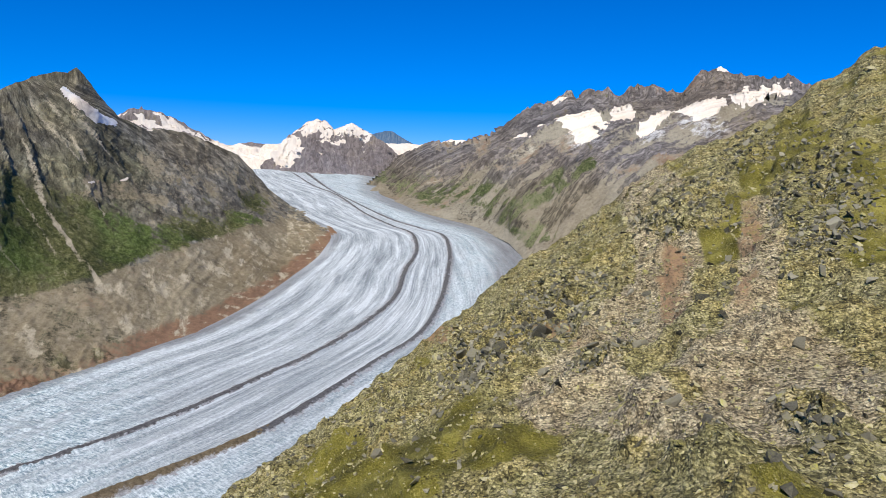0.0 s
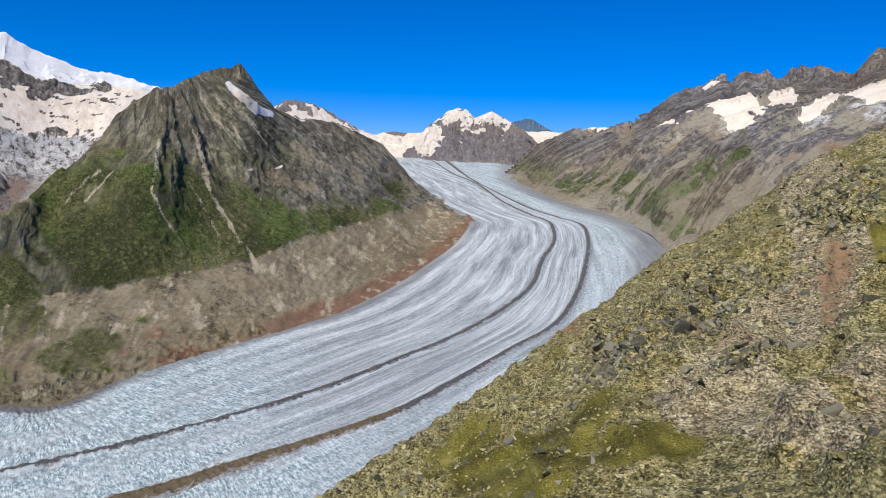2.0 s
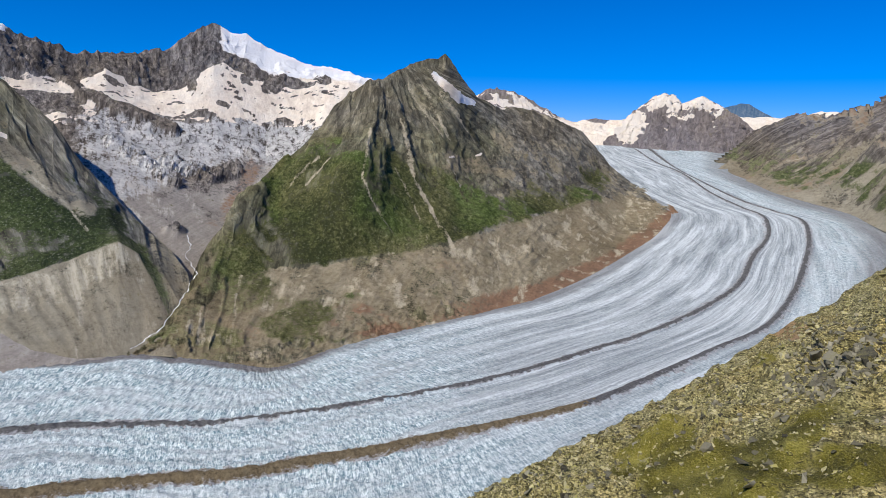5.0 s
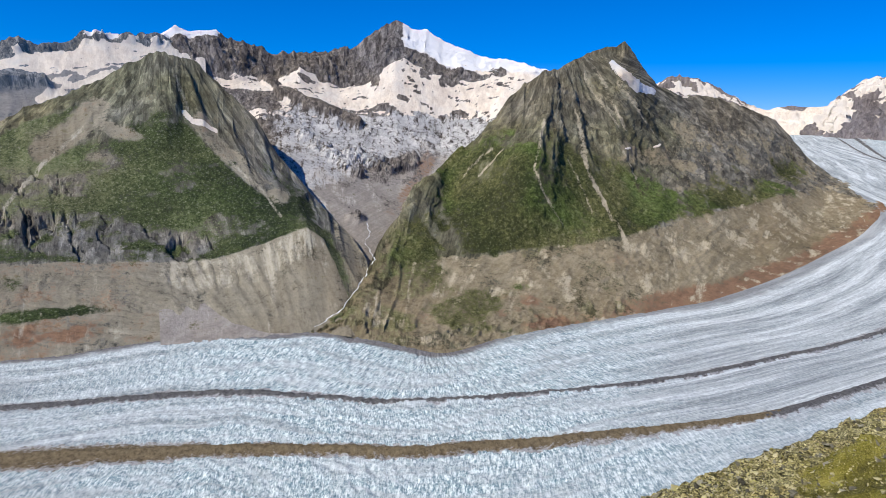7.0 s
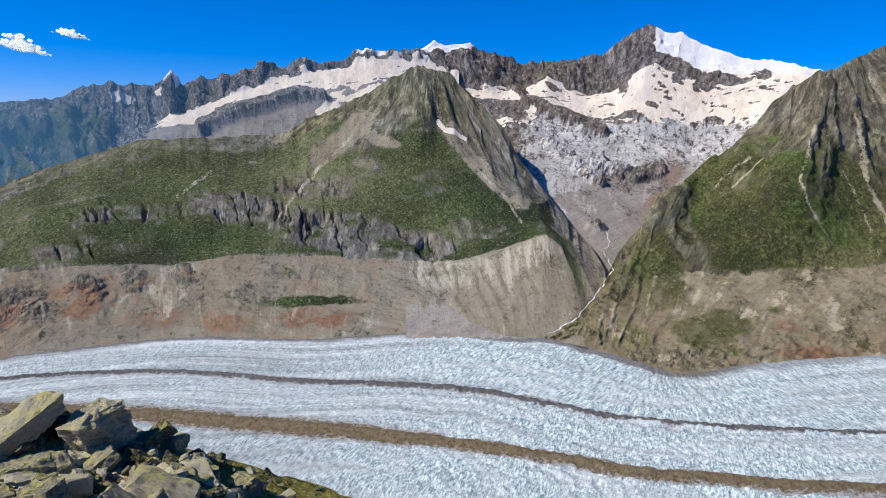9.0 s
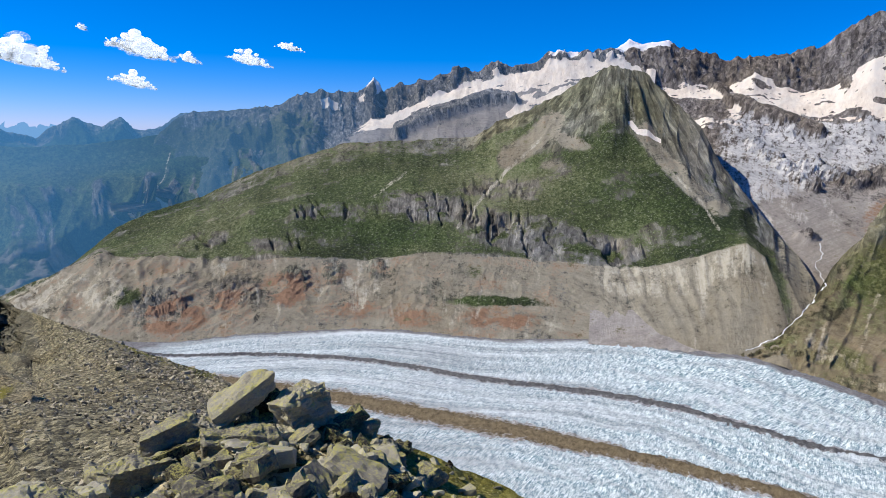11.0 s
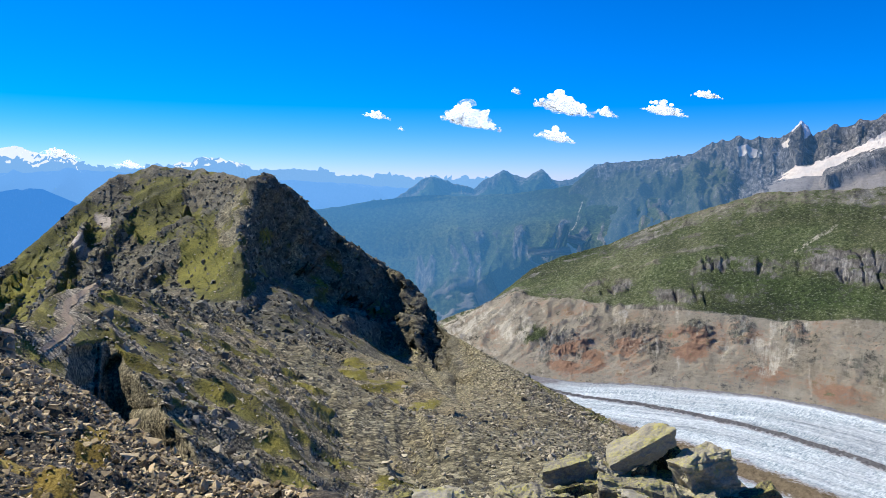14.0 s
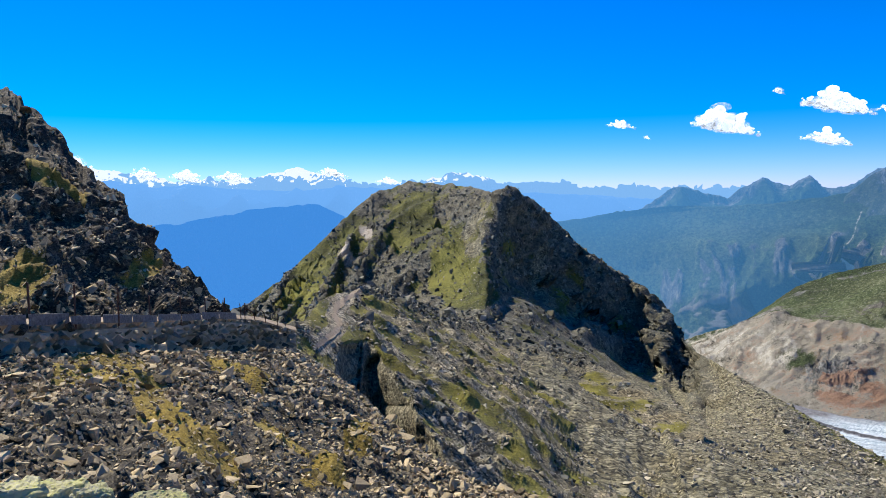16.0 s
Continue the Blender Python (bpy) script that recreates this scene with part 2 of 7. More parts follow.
def country(name, rock, grass, scree, red=((0.15, 0.085, 0.055), (0.30, 0.19, 0.125)), snow=((0.68, 0.57, 0.455), (0.97, 0.86, 0.715)), grain=1.0, blocks=0.0, streak=0.5, relief=0.5, haze_glow=None, speckle=0.18, ragged=5.0, slabs=0.0):
    """Rock, grass, scree and snow of a hillside; grain is the size of its small marks in metres, blocks how stony it
    looks. Distance haze is put in as emission.
    """
    s = Nodes(name)
    co = s.n.new("ShaderNodeTexCoord").outputs["Object"]
    st = s.attr("strata").outputs["Vector"]
    cov = s.attr("cover")
    sep = s.n.new("ShaderNodeSeparateColor")
    s.l.new(cov.outputs["Color"], sep.inputs[0])
    fine = s.noise(co, 1.6 / grain, 9, 0.80)
    mid = s.noise(co, 0.21 / grain, 8, 0.72)
    wide = s.noise(co, 0.045 / grain, 5, 0.6)
    down = s.noise(s.mapped(st, (70.0 / grain, 9.0 / grain, 0)), 1.0, 8, 0.75, 0.3)
    speck = s.mix(0.5, fine, mid)
    beds = s.noise(s.mapped(st, (7.0 / grain, 60.0 / grain, 0)), 1.0, 7, 0.72, 0.5)
    ext = s.attr("extra")
    more = s.n.new("ShaderNodeSeparateColor")
    s.l.new(ext.outputs["Color"], more.inputs[0])
    rk = s.ramp(s.mix(streak, speck, down), (0.40, rock[0]), (0.5, rock[1]), (0.60, rock[2]))
    cleft = s.math("ABSOLUTE", s.math("SUBTRACT", s.noise(s.mapped(st, (38.0 / grain, 4.0 / grain, 0)), 1.0, 6, 0.62, 0.5), 0.5))
    rk = s.mix(streak, rk, s.mix(1.0, rk, s.ramp(cleft, (0.0, 0.35), (0.035, 1.0)), "MULTIPLY"))
    rk = s.mix(s.ramp(wide, (0.42, 0.0), (0.6, 0.8)), rk, s.mix(1.0, rk, (0.98, 0.88, 0.72), "MULTIPLY"))
    rk = s.mix(more.outputs[0], rk, s.mix(1.0, rk, (0.82, 0.84, 0.58), "MULTIPLY"))
    gr = s.ramp(s.mix(0.45, fine, wide), (0.42, grass[0]), (0.5, grass[1]), (0.59, grass[2]))
    gr = s.mix(more.outputs[2], gr, s.mix(1.0, gr, (0.74, 1.02, 0.66), "MULTIPLY"))
    tuft = s.noise(co, 3.2 / grain, 5, 0.6)
    gr = s.mix(s.ramp(tuft, (0.57, 0.0), (0.70, speckle)), gr, rock[2])
    gr = s.mix(s.ramp(tuft, (0.34, 0.6), (0.43, 0.0)), gr, s.mix(1.0, gr, (0.50, 0.56, 0.52), "MULTIPLY"))
    sc = s.ramp(s.mix(0.3 * streak, s.mix(0.3 * streak, speck, down), beds), (0.39, scree[0]), (0.5, scree[1]), (0.61, scree[2]))
    sc = s.mix(s.ramp(wide, (0.44, 0.0), (0.62, 0.7)), sc, s.mix(1.0, sc, (0.80, 0.74, 0.66), "MULTIPLY"))
    rd = s.ramp(speck, (0.38, red[0]), (0.62, red[1]))
    sn = s.ramp(s.mix(0.5, mid, down), (0.38, snow[0]), (0.55, snow[1]))
    sn = s.mix(s.ramp(s.mix(0.4, mid, wide), (0.48, 0.0), (0.60, 0.45)), sn, (0.60, 0.575, 0.54))
    sn = s.mix(more.outputs[2], sn, (0.90, 0.90, 0.90))
    bare = s.ramp(s.mix(0.4, mid, fine), (0.40, (0.30, 0.295, 0.285)), (0.5, (0.50, 0.495, 0.485)), (0.60, (0.70, 0.68, 0.645)))
    h = s.mix(0.25, s.noise(co, 2.5 / grain, 8, 0.75), s.mix(0.8 * streak, fine, down))
    if slabs:
        sl = s.n.new("ShaderNodeTexVoronoi")
        sl.inputs["Scale"].default_value = 1.0
        wave = s.mix(0.06, s.mapped(st, (170.0 / grain, 42.0 / grain, 0)), s.mix(1.0, mid, (16.0, 16.0, 0.0), "MULTIPLY"), "ADD")
        s.l.new(wave, sl.inputs["Vector"])
        part_tone = s.n.new("ShaderNodeSeparateColor")
        s.l.new(sl.outputs["Color"], part_tone.inputs[0])
        rk = s.mix(slabs, rk, s.mix(1.0, rk, s.ramp(part_tone.outputs[0], (0.0, 0.45), (0.5, 0.95), (1.0, 1.55)), "MULTIPLY"))
    if blocks:
        vo = s.n.new("ShaderNodeTexVoronoi")
        vo.inputs["Scale"].default_value = 1.1 / grain
        vo.inputs["Randomness"].default_value = 1.0
        s.l.new(s.mapped(co, (1.0, 1.0, 1.7)), vo.inputs["Vector"])
        tone = s.n.new("ShaderNodeSeparateColor")
        s.l.new(vo.outputs["Color"], tone.inputs[0])
        shade = s.ramp(tone.outputs[0], (0.0, 0.2), (0.4, 0.9), (1.0, 1.75))
        rk = s.mix(blocks, rk, s.mix(1.0, rk, shade, "MULTIPLY"))
        sc = s.mix(blocks, sc, s.mix(1.0, sc, shade, "MULTIPLY"))
        # crevice shade put into the colour: darker towards gaps between the stones
        gap_shade = s.ramp(vo.outputs["Distance"], (0.5, 1.0), (0.8, 0.5))
        rk = s.mix(blocks, rk, s.mix(1.0, rk, gap_shade, "MULTIPLY"))
        sc = s.mix(blocks, sc, s.mix(1.0, sc, gap_shade, "MULTIPLY"))
        h = s.mix(0.5 * blocks, h, s.math("SUBTRACT", 1.0, vo.outputs["Distance"]))
    jig = s.math("MULTIPLY", s.math("SUBTRACT", s.mix(0.5, fine, mid), 0.5), ragged)

    def edge(value, a=0.35, b=0.65):
        return s.ramp(s.math("ADD", value, jig), (a, 0.0), (b, 1.0))

    col = s.mix(edge(sep.outputs[2]), rk, sc)
    col = s.mix(edge(cov.outputs["Alpha"], 0.3, 0.8), col, rd)
    col = s.mix(edge(sep.outputs[0], 0.3, 0.7), col, gr)
    loose = s.math("ADD", s.math("MULTIPLY", s.math("SUBTRACT", s.mix(0.6, fine, down), 0.5), 9.0), 0.85)
    col = s.mix(s.ramp(s.math("MULTIPLY", ext.outputs["Alpha"], loose), (0.25, 0.0), (0.7, 1.0)), col, bare)
    debris = s.ramp(s.mix(0.55, fine, down), (0.4, scree[1]), (0.56, tuple(min(0.72, c * 1.12) for c in scree[2])))
    col = s.mix(s.ramp(s.math("MULTIPLY", more.outputs[1], loose), (0.2, 0.0), (0.65, 1.0)), col, debris)
    jig = s.math("MULTIPLY", s.math("SUBTRACT", s.mix(0.5, mid, down), 0.5), 2.0)
    col = s.mix(edge(sep.outputs[1], 0.42, 0.58), col, sn)
    s.bump(h, 1.0, relief * grain)
    s.done(col, 0.92)
    # haze is painted on: bluish emission mixed over the lit surface
    if haze_glow:
        fac = s.node("ShaderNodeMixShader", Fac=haze_glow[1] if haze_glow[1] else 0.0)
        if not haze_glow[1]:
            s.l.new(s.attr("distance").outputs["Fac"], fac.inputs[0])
        em = s.node("ShaderNodeEmission", Color=(*haze_glow[0], 1), Strength=1.0)
        # snow glows in a whiter tone, standing in for sunlight on it
        if len(haze_glow) > 2:
            s.l.new(s.mix(edge(sep.outputs[1], 0.42, 0.58), haze_glow[0], haze_glow[2]), em.inputs["Color"])
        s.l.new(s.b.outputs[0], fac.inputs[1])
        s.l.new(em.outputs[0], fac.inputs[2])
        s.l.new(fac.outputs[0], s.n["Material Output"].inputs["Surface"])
    return s.m


GREY = ((0.06, 0.058, 0.05), (0.17, 0.164, 0.145), (0.37, 0.356, 0.315))
MEADOW = ((0.020, 0.031, 0.011), (0.062, 0.078, 0.025), (0.175, 0.18, 0.09))
SCREE = ((0.175, 0.155, 0.112), (0.295, 0.267, 0.20), (0.44, 0.405, 0.318))
m_pyr = country("mountain_rock_and_grass", ((0.07, 0.068, 0.062), (0.185, 0.18, 0.163), (0.41, 0.40, 0.36)), ((0.020, 0.029, 0.011), (0.064, 0.078, 0.028), (0.18, 0.185, 0.095)), SCREE, speckle=0.34, red=((0.15, 0.088, 0.055), (0.37, 0.225, 0.14)), slabs=0.7, grain=24, streak=0.55, relief=0.45)
m_pyramid = country("pyramid_rock_and_grass", ((0.07, 0.064, 0.052), (0.185, 0.173, 0.143), (0.40, 0.375, 0.315)), ((0.034, 0.040, 0.012), (0.108, 0.110, 0.037), (0.25, 0.23, 0.12)), ((0.14, 0.113, 0.068), (0.275, 0.232, 0.15), (0.46, 0.40, 0.285)), red=((0.13, 0.075, 0.045), (0.34, 0.205, 0.125)), slabs=0.7, grain=24, streak=0.5, relief=0.45)
m_wall = country("high_rock_and_snow", ((0.075, 0.066, 0.064), (0.18, 0.164, 0.156), (0.36, 0.335, 0.31)), MEADOW, ((0.20, 0.178, 0.158), (0.34, 0.31, 0.28), (0.52, 0.485, 0.44)), slabs=0.7, grain=26, streak=0.7, relief=0.35)
# rock leans to mauve: the slight haze is mixed into its base colour
m_range = country("hazed_range_rock", ((0.078, 0.070, 0.068), (0.178, 0.163, 0.157), (0.33, 0.307, 0.295)), MEADOW, SCREE, slabs=0.7, grain=26, relief=0.35)
m_peaks = country("distant_peaks", ((0.12, 0.108, 0.12), (0.235, 0.215, 0.225), (0.38, 0.355, 0.36)), MEADOW, SCREE, grain=30, relief=0.3)
# far ground that glows blue in place of haze before it
m_haze2 = country("hazy_valley", GREY, MEADOW, SCREE, grain=34, haze_glow=((0.075, 0.265, 0.56), None), speckle=0.0, ragged=2.0)
# same painted haze, with a white glow for its sunlit snow
m_haze3 = country("hazed_snow_range", GREY, MEADOW, SCREE, grain=30, snow=((0.7, 0.7, 0.7), (0.85, 0.85, 0.85)), haze_glow=((0.20, 0.44, 0.82), None, (0.80, 0.88, 1.0)))

# ---- the great forms ----
# ground: a broad sheet under all hillsides, from the summit knoll out to the horizon
def build_ground():
    ang = np.linspace(0, 2 * math.pi, 181)
    prof = [(0.0, -1.75), (1.5, -1.78), (3.0, -2.2), (5, -3.4), (9, -9.5), (20, -24), (50, -58), (120, -135), (300, -320), (700, -720), (1000, -930), (1500, -1000), (3000, -900), (4900, -800)]
    rr = np.array([p[0] for p in prof])
    zz = np.array([p[1] for p in prof])
    R = np.interp(np.linspace(0, len(prof) - 1, 110), np.arange(len(prof)), rr)
    Z = np.interp(np.linspace(0, len(prof) - 1, 110), np.arange(len(prof)), zz)
    A, RR = np.meshgrid(ang, R, indexing="ij")
    ZZ = np.ones_like(A) * Z
    x, y = -np.sin(A) * RR, np.cos(A) * RR
    ZZ = ZZ + 0.03 * RR * fbm(x, y, ZZ, 40, 4) * sstep(2, 40, RR)
    v = np.stack([x, y, ZZ], -1).reshape(-1, 3)
    n = len(v)
    attrs = {"cover": np.tile(np.array([[0.3, 0, 0.7, 0]]), (n, 1)), "strata": v / 100, "extra": np.zeros((n, 4))}
    tagged(sheet("ground", v, grid_faces(*A.shape), m_rubble, None, attrs), "stony mountain ground falling away to the valleys", "ground", kind="structure")


NEARROCK = ((0.045, 0.04, 0.014), (0.252, 0.228, 0.095), (0.672, 0.612, 0.348))
OLIVE = ((0.05, 0.046, 0.006), (0.145, 0.128, 0.016), (0.30, 0.27, 0.06))
STONES = ((0.066, 0.054, 0.03), (0.349, 0.291, 0.175), (0.8, 0.732, 0.504))
m_near = country("near_slope_ground", NEARROCK, OLIVE, STONES, speckle=0.5, red=((0.20, 0.11, 0.055), (0.43, 0.285, 0.16)), grain=0.42, blocks=0.95, streak=0.1, relief=0.95)
m_hill = country("hill_rock_and_turf", ((0.036, 0.035, 0.025), (0.11, 0.105, 0.075), (0.27, 0.255, 0.19)), ((0.024, 0.028, 0.005), (0.09, 0.09, 0.011), (0.21, 0.195, 0.03)), ((0.065, 0.06, 0.038), (0.19, 0.175, 0.118), (0.37, 0.34, 0.245)), grain=1.3, blocks=0.45, streak=0.15, relief=0.6)
m_spur = country("spur_rock_and_turf", ((0.055, 0.05, 0.03), (0.18, 0.16, 0.10), (0.38, 0.34, 0.235)), OLIVE, ((0.10, 0.088, 0.052), (0.34, 0.29, 0.19), (0.60, 0.52, 0.365)), grain=0.4, blocks=0.9, streak=0.1, relief=0.6)
m_apron = country("scree_apron", ((0.04, 0.037, 0.026), (0.13, 0.12, 0.083), (0.30, 0.275, 0.20)), OLIVE, ((0.045, 0.040, 0.022), (0.175, 0.157, 0.092), (0.42, 0.38, 0.25)), red=((0.30, 0.255, 0.19), (0.60, 0.52, 0.41)), grain=0.85, blocks=0.95, streak=0.05, relief=0.7)

# glacier: a ribbon of ice lofted between its flow lines, given as bearing and elevation
FAR_EDGE = [(16.2, 0.3), (16.0, -0.3), (15.2, -1.63), (13.3, -2.9), (10.6, -4.1), (9.2, -4.85), (9.8, -6.02), (12.4, -8.25), (15.0, -10.03), (19.7, -12.35), (24.3, -13.67), (29.0, -14.88), (36.3, -16.77), (41.5, -18.15), (44.3, -17.65), (47.1, -17.1), (51.0, -16.35), (55.7, -16.42), (60.5, -16.15), (65.3, -16.4), (70.0, -16.7), (74.4, -16.6), (78.4, -16.25), (83.0, -16.0), (88.0, -16.1), (93.0, -16.1), (98.3, -16.3), (102.0, -15.9), (106.0, -15.2)]
BAND_A = [(12.6, 0.3), (10.5, -0.96), (8.7, -1.64), (6.4, -3.1), (4.2, -4.08), (2.4, -4.85), (2.1, -5.93), (3.0, -7.8), (3.7, -9.85), (5.8, -11.84), (10.1, -14.49), (14.7, -16.43), (19.4, -18.27), (24.1, -19.64), (28.9, -20.67), (33.5, -21.43), (38.1, -22.03), (42.4, -22.36), (46.2, -22.45), (50.7, -22.1), (55.6, -21.52), (60.5, -21.12), (65.3, -20.89), (70.0, -20.65), (74.5, -20.22), (78.8, -19.55), (82.9, -18.95), (87.6, -18.45), (92.1, -18.04), (98.4, -17.6), (106.0, -15.9)]
BAND_B = [(11.6, 0.3), (9.6, -1.1), (6.9, -2.45), (4.2, -3.64), (2.0, -4.25), (-0.1, -4.97), (-0.5, -6.15), (-0.4, -7.91), (0.1, -10.14), (1.3, -12.48), (5.5, -15.38), (9.9, -18.05), (14.4, -20.43), (19.2, -22.03), (24.0, -23.26), (28.8, -24.33), (33.5, -25.21), (38.1, -25.72), (43.0, -26.25), (50.6, -25.98), (55.5, -25.7), (60.5, -25.28), (65.3, -24.87), (70.1, -24.24), (74.7, -23.63), (79.0, -23.0), (83.0, -22.2), (90.0, -20.8), (98.0, -19.0), (106.0, -16.4)]
NEAR_EDGE = [(5.0, 0.3), (4.5, -0.18), (5.4, -1.22), (4.0, -1.87), (2.1, -2.6), (-0.2, -3.14), (-3.0, -3.75), (-5.4, -4.82), (-6.8, -6.1), (-7.4, -8.5), (-6.5, -12.0), (-4.0, -16.0), (1.0, -20.5), (8.0, -25.0), (16.0, -28.5), (26.0, -31.0), (36.0, -32.0), (50.0, -32.0), (60.0, -31.5), (70.0, -30.0), (80.0, -28.0), (90.0, -25.0), (98.0, -21.5), (106.0, -17.2)]


def flow(points, n):
    p = np.array(points)
    # a smooth curve through the points, evenly set along it in direction
    k = np.concatenate([[0], np.cumsum(np.hypot(np.diff(p[:, 0]) * 0.96, np.diff(p[:, 1])))])
    t = np.linspace(0, k[-1], n)
    m = np.gradient(p, k, axis=0)
    i = np.clip(np.searchsorted(k, t) - 1, 0, len(k) - 2)
    h = (k[i + 1] - k[i])[:, None]
    s = ((t - k[i])[:, None]) / h
    q = (2 * s ** 3 - 3 * s ** 2 + 1) * p[i] + (s ** 3 - 2 * s ** 2 + s) * h * m[i] + (3 * s ** 2 - 2 * s ** 3) * p[i + 1] + (s ** 3 - s ** 2) * h * m[i + 1]
    return q


def on_ice(q):
    return spot(q[:, 0], q[:, 1], ice_range(q[:, 0], q[:, 1]))


def across(lines, n):
    """Flow lines matched to one another, station by station, square to the middle one."""
    mid = on_ice(flow(lines[1], n))
    got = []
    for ln in lines:
        c = on_ice(flow(ln, 1600))
        u = np.concatenate([[0], np.cumsum(np.linalg.norm(np.diff(c, axis=0), axis=1))])
        # nearest point of this line to each station, kept in order
        near = []
        lo = 0
        for s in range(n):
            hi = min(len(c), lo + 60)
            j = lo + int(np.argmin(np.linalg.norm(c[lo:hi, :2] - mid[s, :2], axis=1)))
            near.append(u[j])
            lo = max(lo, j)
        near = np.array(near)
        near[0], near[-1] = 0, u[-1]
        for _ in range(2500):
            near[1:-1] = (near[:-2] + near[1:-1] * 2 + near[2:]) / 4
        got.append(np.stack([np.interp(near, u, c[:, k]) for k in range(3)], 1))
    return got


m_ice_nodes = Nodes("glacier_ice")


def ice_material():
    s = m_ice_nodes
    st = s.attr("strata").outputs["Vector"]
    cov = s.attr("cover")
    sep = s.n.new("ShaderNodeSeparateColor")
    s.l.new(cov.outputs["Color"], sep.inputs[0])
    co = s.n.new("ShaderNodeTexCoord").outputs["Object"]
    lines = s.noise(s.mapped(st, (0.10, 2.6, 0)), 1.0, 8, 0.68, 0.3)
    lines2 = s.noise(s.mapped(st, (0.5, 14.0, 0)), 1.0, 6, 0.7, 0.2)
    cracks = s.noise(s.mapped(st, (26.0, 5.0, 0)), 1.0, 6, 0.65, 0.8)
    fine = s.noise(co, 0.13, 9, 0.75)
    base = s.ramp(s.mix(0.45, lines, s.mix(0.45, lines2, fine)), (0.41, (0.19, 0.21, 0.225)), (0.49, (0.385, 0.42, 0.435)), (0.58, (0.68, 0.72, 0.73)))
    blue = s.ramp(s.mix(0.45, cracks, fine), (0.42, (0.13, 0.22, 0.265)), (0.49, (0.385, 0.485, 0.505)), (0.565, (0.80, 0.87, 0.87)))
    col = s.mix(s.math("MULTIPLY", sep.outputs[1], s.ramp(s.noise(s.mapped(st, (0.35, 1.6, 0)), 1.0, 4, 0.6, 0.6), (0.38, 0.35), (0.58, 1.0))), base, blue)
    grime = s.ramp(fine, (0.32, (0.09, 0.087, 0.088)), (0.68, (0.27, 0.265, 0.27)))
    col = s.mix(s.ramp(s.math("ADD", sep.outputs[2], s.math("MULTIPLY", s.math("SUBTRACT", s.mix(0.5, lines2, fine), 0.5), 1.1)), (0.35, 0.0), (0.85, 1.0)), col, grime)
    s.bump(s.mix(0.5, fine, cracks), 0.5, 10.0)
    return s.done(col, 0.75)


def rubble_band_material(name, dark, light):
    s = Nodes(name)
    co = s.n.new("ShaderNodeTexCoord").outputs["Object"]
    fine = s.noise(co, 0.12, 10, 0.75)
    s.bump(fine, 0.9, 8.0)
    st = s.attr("strata").outputs["Vector"]
    rag = s.noise(s.mapped(st, (3.0, 7.0, 0)), 1.0, 7, 0.7, 1.2)
    brink = s.math("ADD", s.attr("cover").outputs["Alpha"], s.math("MULTIPLY", s.math("SUBTRACT", s.mix(0.4, rag, fine), 0.5), 3.0))
    col = s.ramp(fine, (0.32, dark), (0.68, light))
    return s.done(s.mix(s.ramp(brink, (0.62, 0.0), (0.95, 0.9)), col, s.ramp(fine, (0.35, (0.25, 0.255, 0.26)), (0.65, (0.58, 0.585, 0.585)))), 0.95)


m_ice = ice_material()
m_band_a = rubble_band_material("grey_moraine_rubble", (0.055, 0.055, 0.058), (0.20, 0.195, 0.19))
m_band_b = rubble_band_material("brown_moraine_rubble", (0.085, 0.063, 0.036), (0.29, 0.228, 0.135))


